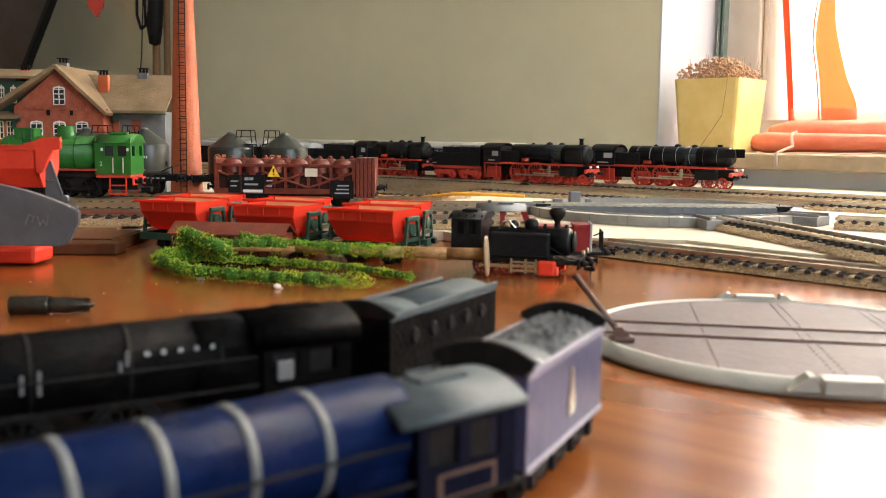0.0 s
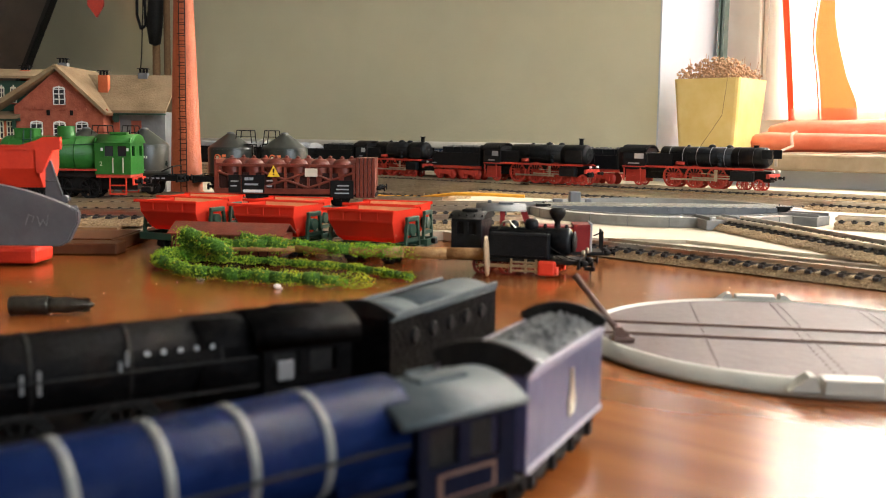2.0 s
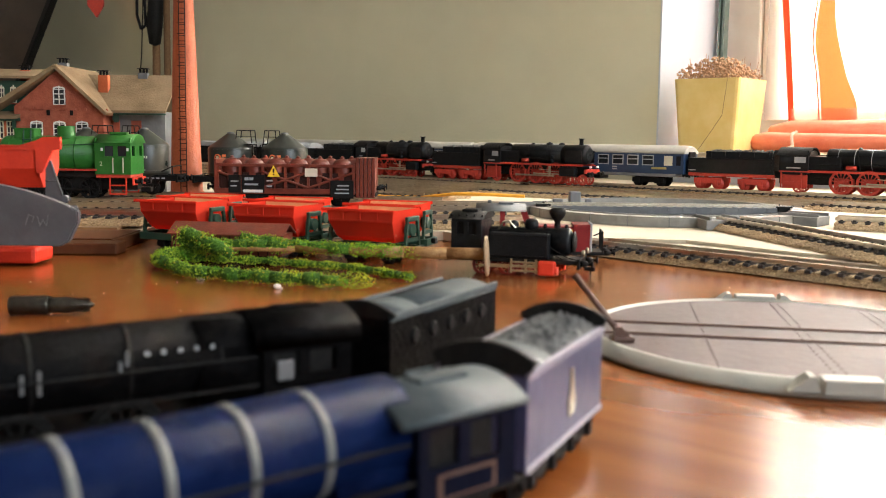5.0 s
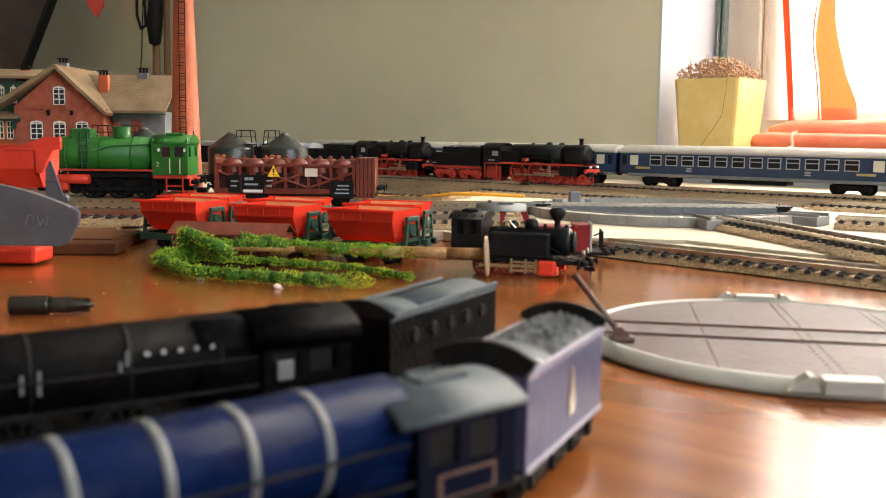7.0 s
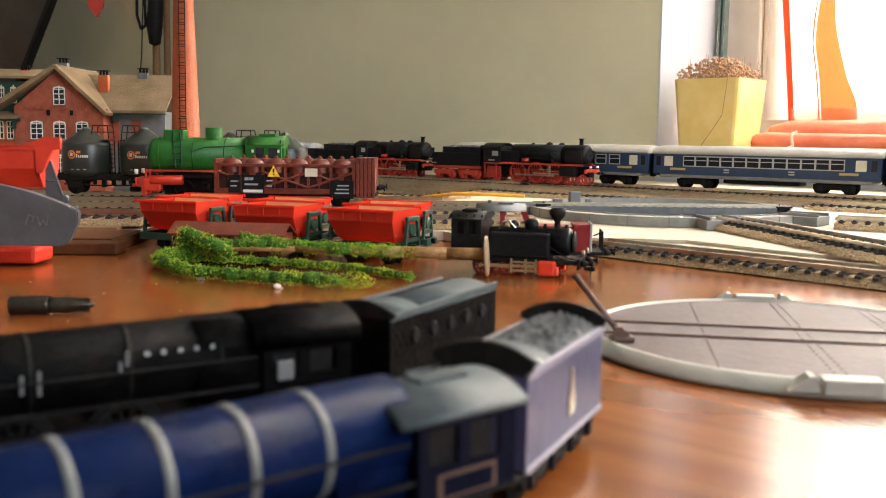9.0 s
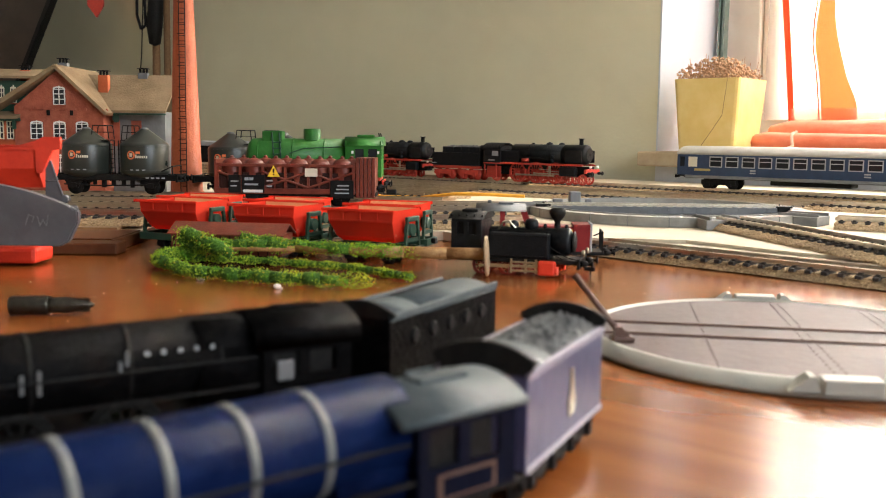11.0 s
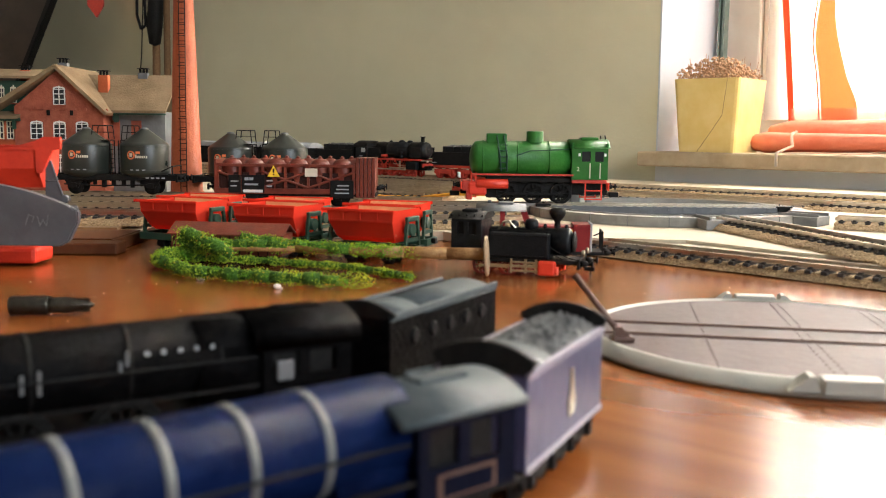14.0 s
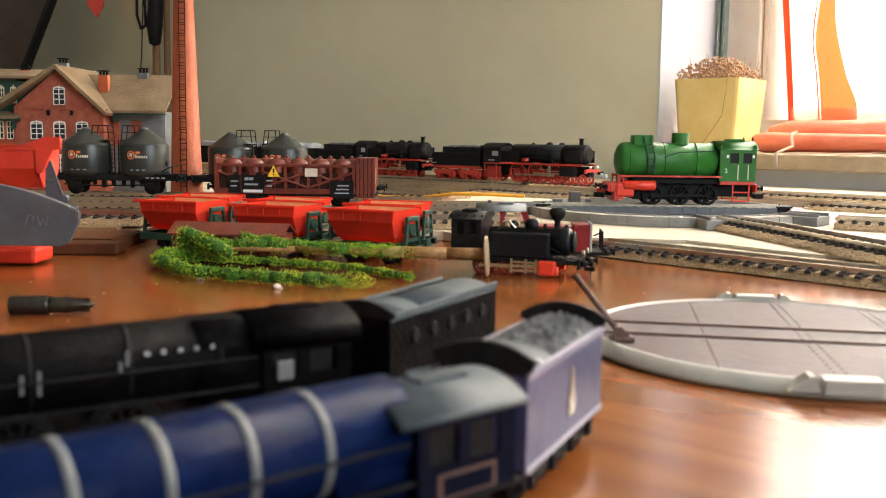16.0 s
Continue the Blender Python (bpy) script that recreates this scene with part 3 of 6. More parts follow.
def tender(x, y, z, heading, length, moving=False):
    t = thing("tender", x, y, z, heading, "black coal tender with red bogies behind an engine", "model tender", "engine tenders")
    h = length / 2
    b = B()
    box(b, -h, h, -12.8, 12.8, 16, 31, 0.6)
    part("tank", b, M["black"], t)
    b = B()
    prism(b, [(-12.8, 31), (12.8, 31), (10.5, 37.5), (9.7, 37.5), (11.6, 31.6), (-11.6, 31.6), (-9.7, 37.5), (-10.5, 37.5)], -h * 0.55, h * 0.95, "x")
    box(b, -h * 0.57, -h * 0.53, -11.5, 11.5, 31, 38)
    for k in range(5):
        for side in (-1, 1):
            xx = -h * 0.45 + k * h * 0.33
            box(b, xx, xx + 0.7, side * 12 - 0.6, side * 12 + 0.6, 31, 37)
    part("coal_bunker", b, M["black"], t)
    b = B()
    rng = random.Random(5)
    for k in range(160):
        p = Vector((rng.uniform(-h * 0.5, h * 0.9), rng.uniform(-9.5, 9.5), 0))
        p.z = 36.5 + 2.0 * (1 - (p.y / 9.5) ** 2) + rng.uniform(-0.6, 0.6)
        bmesh.ops.create_icosphere(b, subdivisions=1, radius=rng.uniform(0.8, 1.5), matrix=Matrix.Translation(p))
    box(b, -h * 0.5, h * 0.9, -9.8, 9.8, 33, 36.4)
    part("coal", b, M["coal"], t, "heaped black coal")
    for c in (-h * 0.52, h * 0.52):
        b = B()
        for side in (-1, 1):
            box(b, c - 15, c + 15, side * 10.6 - 0.6, side * 10.6 + 0.6, 5.5, 11, 0.5)
            for k in (-9, 9):
                box(b, c + k - 2, c + k + 2, side * 11.2 - 0.8, side * 11.2 + 0.8, 3.5, 9)
        part("bogie", b, M["loco_red"], t)
        for k in (-9.5, 9.5):
            wheel_pair(t, c + k, 5.6, W_TEND, moving=moving)
    b = B()
    box(b, -h, h, -11, 11, 12.5, 16, 0.4)
    part("frame", b, M["loco_red"], t)
    buffers(t, -h, 12.5, -1, M["black_soft"])
    b = B()
    box(b, h - 0.5, h + 9, -8, 8, 13, 20, 0.6)
    prism(b, [(-12.6, 16), (12.6, 16), (12.6, 35), (8, 40), (-8, 40), (-12.6, 35)], h - 1.2, h + 0.2, "x")
    part("front_bulkhead", b, M["black_soft"], t)
    for side in (-1, 1):
        b = B()
        for zz in (19, 30.2):
            for k in range(18):
                xx = -h + 3 + k * (length - 6) / 17
                box(b, xx - 0.25, xx + 0.25, side * 12.9 - 0.15, side * 12.9 + 0.15, zz, zz + 0.5)
        o = part("rivet_row", b, M["black_soft"], t)
        o["kind"] = "stuff"
        b = B()
        tube(b, [(h - 2, side * 13.3, 20), (h - 2, side * 13.3, 32)], 0.35)
        tube(b, [(-h + 2, side * 13.3, 20), (-h + 2, side * 13.3, 30)], 0.35)
        part("grab_rail", b, M["black_soft"], t)
    b = B()
    box(b, -h * 0.98, -h * 0.8, -13, 13, 18, 19)
    part("number_plate", b, M["lightgrey"], t)
    return t


def text_part(text, size, parent, m, material, label="painted lettering"):
    """Raised lettering, built from Blender's own font, turned into a mesh."""
    c = bpy.data.curves.new("lettering", "FONT")
    c.body, c.size, c.extrude, c.align_x = text, size * MM, 0.00004, "CENTER"
    c.resolution_u = 2
    tmp = bpy.data.objects.new("lettering", c)
    me = bpy.data.meshes.new_from_object(tmp)
    bpy.data.objects.remove(tmp)
    me.materials.clear()
    me.materials.append(material)
    o = new("lettering", me)
    o.parent, o.matrix_basis = parent, m
    o["label"] = label
    return o


def coach(x, y, z, heading, length, label):
    t = thing("passenger_coach", x, y, z, heading, label, "model coach", "coaches of the express")
    h = length / 2
    b = B()
    prism(b, [(-16, 14), (16, 14), (16.4, 22), (16.2, 35.2), (15.4, 36), (-15.4, 36), (-16.2, 35.2), (-16.4, 22)], -h + 1, h - 1, "x")
    part("body", b, M["coach_blue"], t, "glossy dark blue side walls")
    b = B()
    prof = [(-16.6, 35.6)] + arc(0, 22, 22.6, 137, 43, 14) + [(16.6, 35.6)]
    rows = []
    for xx, k in ((-h, 0.80), (-h + 1.2, 0.92), (-h + 5, 1.0), (h - 5, 1.0), (h - 1.2, 0.92), (h, 0.80)):
        rows.append([b.verts.new((xx, yy * (0.9 + 0.1 * k), 35.6 + (zz - 35.6) * k)) for yy, zz in prof])
    for r0, r1 in zip(rows, rows[1:]):
        for j in range(len(prof) - 1):
            f = b.faces.new((r0[j], r1[j], r1[j + 1], r0[j + 1]))
            f.smooth = True
    b.faces.new(rows[0])
    b.faces.new(rows[-1][::-1])
    b.faces.new([r[0] for r in rows] + [r[-1] for r in rows[::-1]])
    part("roof", b, M["coach_roof"], t, "pale grey rounded roof")
    b = B()
    box(b, -h * 0.93, h * 0.93, -15.9, 15.9, 10.5, 14, 0.8)
    part("skirt", b, M["grey"], t, "grey lower skirt")
    n = 12
    ww = (length - 70) / n
    wm = fm = None
    for side in (-1, 1):
        for k in range(n):
            xx = -h + 36 + ww * (k + 0.5)
            if wm is None:
                b = B()
                box(b, -6.2, 6.2, -0.35, 0.35, -4.8, 4.8)
                wm = part("window", b, M["glass"], t, at=(xx, side * 16.25, 28.2))
                b = B()
                for z0, z1 in ((-5.6, -4.6), (4.6, 5.6), (0.6, 1.4)):
                    box(b, -7, 7, -0.5, 0.5, z0, z1)
                box(b, -7, -6, -0.5, 0.5, -5.6, 5.6)
                box(b, 6, 7, -0.5, 0.5, -5.6, 5.6)
                fm = part("window_frame", b, M["lightgrey"], wm, "silver frame")
            else:
                w = twin("window", wm, t, (xx, side * 16.25, 28.2))
                twin("window_frame", fm, w)
        for e in (-1, 1):
            b = B()
            box(b, e * (h - 19) - 5, e * (h - 19) + 5, side * 16.2 - 0.4, side * 16.2 + 0.4, 22.8, 33.2)
            part("toilet_window", b, M["cream"], t, "frosted pale pane")
            b = B()
            box(b, e * (h - 7) - 2.6, e * (h - 7) + 2.6, side * 16.1 - 0.4, side * 16.1 + 0.4, 23, 33.2)
            part("door_window", b, M["glass"], t)
            b = B()
            box(b, e * (h - 30) - 9, e * (h - 30) + 9, side * 16.35 - 0.3, side * 16.35 + 0.3, 18.6, 21, 0.2)
            part("destination_board", b, M["gold"], t, "small cream sign board")
            b = B()
            for q in range(2):
                box(b, e * (h - 85) - 3, e * (h - 85) + 3, side * 16.4 - 0.2, side * 16.4 + 0.2, 17 + 2.5 * q, 18.4 + 2.5 * q)
            part("marking", b, M["lightgrey"], t)
    for e in (-1, 1):
        b = B()
        c = e * (h - 46)
        for side in (-1, 1):
            box(b, c - 19, c + 19, side * 11 - 1, side * 11 + 1, 4, 9.5, 0.6)
            for k in (-12, 12):
                box(b, c + k - 2.6, c + k + 2.6, side * 12 - 1, side * 12 + 1, 3, 9)
        box(b, c - 5, c + 5, -10, 10, 6, 11)
        part("bogie", b, M["black_soft"], t)
        for k in (-14, 14):
            wheel_pair(t, c + k, 5.4, W_BLACK)
        b = B()
        box(b, e * h - 1.5, e * h + 1.5, -7, 7, 12, 38, 0.8)
        part("gangway", b, M["black_soft"], t, "black rubber gangway bellows")
        buffers(t, e * (h - 1), 12.2, e, M["black_soft"], long=4.5)
    b = B()
    box(b, -40, 40, -10, 10, 6, 10.5, 1)
    part("underfloor_box", b, M["black_soft"], t)
    return t


def green_engine(x, y, z, heading):
    """A fireless works engine: big round vessel, cab behind, orange-red frame. +x is the vessel's end."""
    t = thing("fireless_engine", x, y, z, heading, "bright green fireless works engine with red frame", "model locomotive")
    zb, rb = 30.5, 12.6
    b = B()
    turned(b, (-26, 0, zb), (1, 0, 0), [(0, rb), (66, rb), (68, rb - 0.5), (70, rb - 3), (71.5, rb - 7), (72, 1)], 32)
    part("boiler", b, M["green"], t, "large green steam vessel")
    for xx in (-10, 12, 36):
        b = B()
        turned(b, (xx, 0, zb), (1, 0, 0), [(0, rb), (0.02, rb + 0.3), (0.9, rb + 0.3), (0.92, rb)], 32)
        part("boiler_band", b, M["green"], t)
    b = B()
    turned(b, (-0, 0, zb + rb - 1.5), (0, 0, 1), [(0, 7), (1, 6), (8, 6), (8.4, 5.6)], 24)
    part("dome", b, M["green"], t)
    b = B()
    box(b, 20, 34, -6.5, 6.5, zb + rb - 3, zb + rb + 5.2, 0.8)
    part("sand_box", b, M["green"], t)
    for side in (-1, 1):
        b = B()
        tube(b, [(27, side * 6.6, 47), (26, side * 10, 40), (25, side * 13.2, 33), (24, side * 12.9, 22)], 0.5)
        tube(b, [(22, side * 6.6, 47), (21, side * 10, 40), (20, side * 13.2, 33), (20, side * 12.9, 22)], 0.5)
        for k in range(5):
            zz = 24 + k * 4
            yy = 13.1 if zz < 36 else 11.6
            box(b, 19.6, 25.6, side * yy - 0.5, side * yy + 0.9, zz, zz + 0.6)
        part("ladder", b, M["dark_green"], t)
        b = B()
        tube(b, [(-26, side * 11.4, 38), (4, side * 11.9, 36.5), (14, side * 12.6, 33)], 0.35)
        part("handrail", b, M["dark_green"], t)
        b = B()
        box(b, -26, 44, side * 13.2 - 1.8, side * 13.2 + 1.8, 19.4, 20.6)
        part("running_board", b, M["loco_red"], t)
        b = B()
        turned(b, (19, side * 12.6, 13.5), (1, 0, 0), [(0, 2.6), (0.5, 3.4), (22, 3.4), (22.5, 2.6)], 16)
        part("air_tank", b, M["bright_red"], t)
        b = B()
        for xx in (41, 44):
            box(b, xx, xx + 1, side * 13.6 - 0.5, side * 13.6 + 0.5, 4, 21)
        for k in range(4):
            box(b, 41, 45, side * 13.6 - 0.6, side * 13.6 + 0.6, 4 + k * 5, 4.8 + k * 5)
        part("step_ladder", b, M["bright_red"], t)
        b = B()
        box(b, 34, 47, side * 11.5 - 3.2, side * 11.5 + 3.2, 5.5, 14.5, 1.5)
        part("cylinder", b, M["bright_red"], t)
        rod(t, -18, 20, side * 9.8, 6.4, M["black_soft"])
        b = B()
        box(b, -46, -34, side * 13.4 - 0.6, side * 13.4 + 0.6, 3, 3.9)
        box(b, -46, -34, side * 13.4 - 0.6, side * 13.4 + 0.6, 9, 9.9)
        box(b, -46, -45.2, side * 13.4 - 0.5, side * 13.4 + 0.5, 3, 16)
        box(b, -34.8, -34, side * 13.4 - 0.5, side * 13.4 + 0.5, 3, 16)
        part("cab_step", b, M["bright_red"], t)
    # cab: walls with window openings framed, roof
    b = B()
    box(b, -49, -25, -14, 14, 14.5, 17, 0.4)
    part("cab_floor", b, M["loco_red"], t)
    b = B()
    for side in (-1, 1):
        y0, y1 = (side * 14 - 0.5, side * 14 + 0.5)
        box(b, -49, -25, y0, y1, 17, 29.5)
        box(b, -49, -25, y0, y1, 36.5, 39)
        for x0, x1 in ((-49, -46.5), (-40.5, -37.5), (-31.5, -25)):
            box(b, x0, x1, y0, y1, 29.5, 36.5)
    box(b, -49.5, -48.5, -14.4, 14.4, 17, 29.5)
    box(b, -49.5, -48.5, -14.4, 14.4, 36.5, 42)
    for y0, y1 in ((-14.4, -11), (-5, 5), (11, 14.4)):
        box(b, -49.5, -48.5, y0, y1, 29.5, 36.5)
    box(b, -25.6, -24.6, -14.4, 14.4, 17, 42)
    part("cab", b, M["green"], t, "green cab with two side windows")
    b = B()
    prism(b, [(-15.2, 38.6)] + arc(0, 24, 20.9, 136, 44, 12) + [(15.2, 38.6)], -51, -23.5, "x", True)
    part("cab_roof", b, M["green"], t)
    b = B()
    box(b, -44, -32, -5, 5, 44.2, 46.2, 0.6)
    part("roof_vent", b, M["green"], t)
    for side in (-1, 1):
        b = B()
        box(b, -44.5, -43.8, side * 14.7 - 0.2, side * 14.7 + 0.2, 18, 28.5)
        box(b, -37.5, -36.8, side * 14.7 - 0.2, side * 14.7 + 0.2, 18, 28.5)
        part("door_edge", b, M["cream"], t)
        text_part("2", 4.2, t, pose(-29 * MM, side * 14.62 * MM, 23 * MM, 90, 0, 0 if side < 0 else 180), M["cream"], "small cream figure two")
        b = B()
        box(b, -30.5, -29, side * 14.6 - 0.2, side * 14.6 + 0.2, 33.2, 35.2)
        box(b, -48.2, -46.8, side * 14.6 - 0.2, side * 14.6 + 0.2, 33.2, 35.2)
        part("marker", b, M["white"], t)
        b = B()
        tube(b, [(-48, side * 10, 45), (-47.5, side * 10, 47.5)], 0.5)
        part("whistle", b, M["black_soft"], t)
    b = B()
    box(b, -51, 52, -5.4, 5.4, 6, 15, 0.5)
    part("main_frame", b, M["black_soft"], t)
    b = B()
    box(b, 40, 51, -13.6, 13.6, 8.5, 15.5, 0.8)
    box(b, 44, 48, -14.2, 14.2, 2.4, 9, 0.6)
    box(b, 40, 58, -2.5, 2.5, 7, 11, 0.6)
    part("front_step", b, M["loco_red"], t)
    for side in (-1, 1):
        # black plates and blocks added as the shadows under the running board
        b = B()
        box(b, -26, 34, side * 6.3 - 0.5, side * 6.3 + 0.5, 3.5, 19, 0.4)
        for xx in (-20, -8, 6, 16):
            box(b, xx, xx + 5, side * 9.5 - 1.5, side * 9.5 + 1.5, 14.2, 19, 0.6)
        box(b, -28, 34, side * 11 - 0.5, side * 11 + 0.5, 15, 18, 0.3)
        part("gear_shade", b, M["black_soft"], t)
        for x0, x1 in ((-46.5, -40.5), (-37.5, -31.5)):
            b = B()
            box(b, x0, x1, side * 13.7 - 0.2, side * 13.7 + 0.2, 29.5, 36.5)
            part("cab_window", b, M["glass"], t)
    b = B()
    box(b, -51, -50, -14, 14, 9.5, 15, 0.3)
    box(b, 51, 52.2, -14, 14, 9.5, 15, 0.3)
    part("buffer_beam", b, M["bright_red"], t)
    buffers(t, -51, 12.2, -1, M["black_soft"], long=5)
    buffers(t, 52.2, 12.2, 1, M["black_soft"], long=5)
    for e in (-1, 1):
        b = B()
        box(b, e * 56 - 3.5, e * 56 + 3.5, -3.5, 3.5, 4.5, 8, 0.8)
        part("coupling", b, M["black_soft"], t)
    for xx in (-18, 1, 20):
        wheel_pair(t, xx, 7.2, W_GREEN, moving=True)
    for yy in (-8, 8):
        b = B()
        cyl(b, (52, yy, 19), (54, yy, 19), 1.8, n=12)
        part("headlight", b, M["white"], t)
    return t


# ---- the trains ----
U_A = 0.759 * 346 - 0.651 * 975      # where the path's zero lies along the line
E_LEN, T_LEN, GAP = 172.0, 90.0, 4.0
engine_moving = big_engine(*on_line(T1, U_A), FAR_Z + 8, HEAD, 3, 2, 1, E_LEN, "black express steam engine with red wheels and bright boiler bands", 7, 0, moving=True)
tender_moving = tender(*on_line(T1, U_A - 140), FAR_Z + 8, HEAD, T_LEN, moving=True)
COACH_L = (296.0, 238.0, 282.0)
coaches = [coach(*on_line(T1, U_A - 400), FAR_Z + 8, HEAD, L, "dark blue express coach with silver window frames") for L in COACH_L]
U_B = 0.759 * 171 - 0.651 * 1065
big_engine(*on_line(T2, U_B - 78), FAR_Z + 8, HEAD, 3, 2, 1, 146.0, "black steam engine with large smoke deflectors, standing on the station track", 3, 1)
tender(*on_line(T2, U_B - 192), FAR_Z + 8, HEAD, 72.0)
U_C = U_B - 240
for o in [o for o in bpy.data.objects if o.name.startswith(("steam_engine", "tender")) and o.parent is None]:
    o.scale = (1.04, 1.04, 1.04)
big_engine(*on_line(T2, U_C - 66), FAR_Z + 8, HEAD, 3, 1, 0, 124.0, "black goods steam engine standing behind another engine", 3, 1)
tender(*on_line(T2, U_C - 168), FAR_Z + 8, HEAD, 72.0)
for o in [o for o in bpy.data.objects if o.name in ("steam_engine.002", "tender.002")]:
    o.scale = (1.04, 1.04, 1.04)
green = enlarge(green_engine(-215, 730.3, RAIL_Z, 180))


# ---- the window ----
def uv_part(name, bm, material, label, category, kind=""):
    """A thing drawn in the window wall's own axes, millimetres: x along the wall, y into it."""
    o = new(name, mesh_of(name, bm, material))
    o.matrix_world = Matrix(((WALL_U.x, WALL_N.x, 0, 0), (WALL_U.y, WALL_N.y, 0, 0), (0, 0, 1, 0), (0, 0, 0, 1)))
    return tagged(o, label, category, "", kind)


def uv_thing(name, label, category, kind=""):
    o = new(name)
    o.matrix_world = Matrix(((WALL_U.x, WALL_N.x, 0, 0), (WALL_U.y, WALL_N.y, 0, 0), (0, 0, 1, 0), (0, 0, 0, 1)))
    return tagged(o, label, category, "", kind)


b = B()
box(b, -684, 660, 1216, 1470, 27, 48, 3)
uv_part("window_sill", b, M["sill"], "thick brown stone window sill with rounded edges", "window sill", "structure")

M["frame"] = mat("cream_window_frame", (0.66, 0.6, 0.5), 0.5, 0, (0.72, 0.66, 0.56), 20)
M["pane"] = mat("clear_pane", (0.95, 0.95, 0.95), 0.02, trans=1.0)
win = uv_thing("window_1", "cream painted window frame with clear panes", "window", "structure")
b = B()
box(b, -668.5, -612, 1455, 1490, 48, 1350, 3)
box(b, -611, -566, 1463, 1490, 109, 1289, 3)
box(b, 560, 605, 1455, 1490, 48, 1350, 3)
box(b, -40, 10, 1455, 1490, 108, 1290, 3)
part("window_frame", b, M["frame"], win)
b = B()
box(b, -612, 560, 1457, 1488, 48, 108, 3)
box(b, -612, 560, 1457, 1488, 1290, 1350, 3)
part("window_rail", b, M["frame"], win)
for x0, x1 in ((-612, -40), (10, 560)):
    b = B()
    box(b, x0, x1, 1470, 1474, 108, 1290)
    o = part("pane", b, M["pane"], win)
    o.visible_shadow = False
b = B()
box(b, -661.5, -658.8, 1412, 1428, 48, 1350, 0.8)
box(b, -658.4, -655.4, 1416, 1428, 48, 1350, 0.6)
box(b, -655, -651, 1412, 1428, 48, 1350, 0.8)
M["seal"] = mat("green_grey_seal", (0.1, 0.16, 0.13), 0.5, 0, (0.16, 0.22, 0.19), 80)
uv_part("window_seal", b, M["seal"], "dark grey-green rubber strip down the window reveal", "seal", "structure")


# ---- the curtain ----
def cloth(name, colour, colour2, through_colour, weight, back=0.6):
    m = bpy.data.materials.new(name)
    m.use_nodes = True
    nt = m.node_tree
    nt.nodes.clear()
    out = nt.nodes.new("ShaderNodeOutputMaterial")
    d, t, c, mix, mix2 = (nt.nodes.new(k) for k in ("ShaderNodeBsdfDiffuse", "ShaderNodeBsdfTranslucent", "ShaderNodeBsdfTransparent", "ShaderNodeMixShader", "ShaderNodeMixShader"))
    n, r, tc = nt.nodes.new("ShaderNodeTexNoise"), nt.nodes.new("ShaderNodeValToRGB"), nt.nodes.new("ShaderNodeTexCoord")
    n.inputs["Scale"].default_value = 40
    r.color_ramp.elements[0].color, r.color_ramp.elements[1].color = (*colour, 1), (*colour2, 1)
    nt.links.new(tc.outputs["Object"], n.inputs["Vector"])
    nt.links.new(n.outputs["Fac"], r.inputs["Fac"])
    for q in (d, t):
        nt.links.new(r.outputs["Color"], q.inputs["Color"])
    c.inputs["Color"].default_value = (*through_colour, 1)
    mix.inputs[0].default_value, mix2.inputs[0].default_value = back, weight
    nt.links.new(d.outputs[0], mix.inputs[1])
    nt.links.new(t.outputs[0], mix.inputs[2])
    nt.links.new(mix.outputs[0], mix2.inputs[1])
    nt.links.new(c.outputs[0], mix2.inputs[2])
    nt.links.new(mix2.outputs[0], out.inputs[0])
    return m


M["sheer"] = cloth("pale_sheer_cloth", (0.9, 0.82, 0.72), (0.95, 0.88, 0.8), (1.0, 0.97, 0.93), 0.6)
M["sheer_orange"] = cloth("sheer_orange_cloth", (0.5, 0.12, 0.04), (0.58, 0.16, 0.06), (1.0, 0.42, 0.24), 0.68)
M["sheer_pink"] = cloth("sheer_pink_cloth", (0.85, 0.5, 0.4), (0.9, 0.56, 0.46), (1.0, 0.8, 0.72), 0.72)
M["red_cloth"] = cloth("orange_red_cloth", (0.8, 0.14, 0.06), (0.88, 0.2, 0.1), (1, 0.4, 0.2), 0.05)


def hanging(bm, edges, y, z_top, thick=1.2, folds=6.0, depth=9.0, rows=14, cols=24):
    """A hanging cloth between a left and a right edge line, each a function of the share of the way down."""
    left, right = edges
    grid = {}
    for s, off in ((0, 0.0), (1, thick)):
        for i in range(rows + 1):
            k = i / rows
            for j in range(cols + 1):
                f = j / cols
                x = left(k) + (right(k) - left(k)) * f
                z = z_top[0] + (z_top[1] - z_top[0]) * k
                yy = y + off + depth * math.sin(f * folds * math.tau + 1.3 * k) * (0.5 + 0.5 * k)
                grid[s, i, j] = bm.verts.new((x, yy, z))
    for i in range(rows):
        for j in range(cols):
            for s in (0, 1):
                q = [grid[s, i, j], grid[s, i, j + 1], grid[s, i + 1, j + 1], grid[s, i + 1, j]]
                bm.faces.new(q if s else q[::-1]).smooth = True
    for i in range(rows):
        for j in (0, cols):
            bm.faces.new((grid[0, i, j], grid[1, i, j], grid[1, i + 1, j], grid[0, i + 1, j]))
    for j in range(cols):
        for i in (0, rows):
            bm.faces.new((grid[0, i, j], grid[0, i, j + 1], grid[1, i, j + 1], grid[1, i, j]))
    return bm


curtain = uv_thing("curtain", "sheer white and orange curtain hanging before the bright window", "curtain")
CUR_T, CUR_B = 1300, 90


def by_height(rows):
    """An edge line for hanging(): straight between (height, place) rows, given from the bottom up."""
    def at(k):
        z = CUR_T + (CUR_B - CUR_T) * k
        for (z0, x0), (z1, x1) in zip(rows, rows[1:]):
            if z <= z1:
                return x0 + (x1 - x0) * (z - z0) / (z1 - z0)
        return rows[-1][1]
    return at


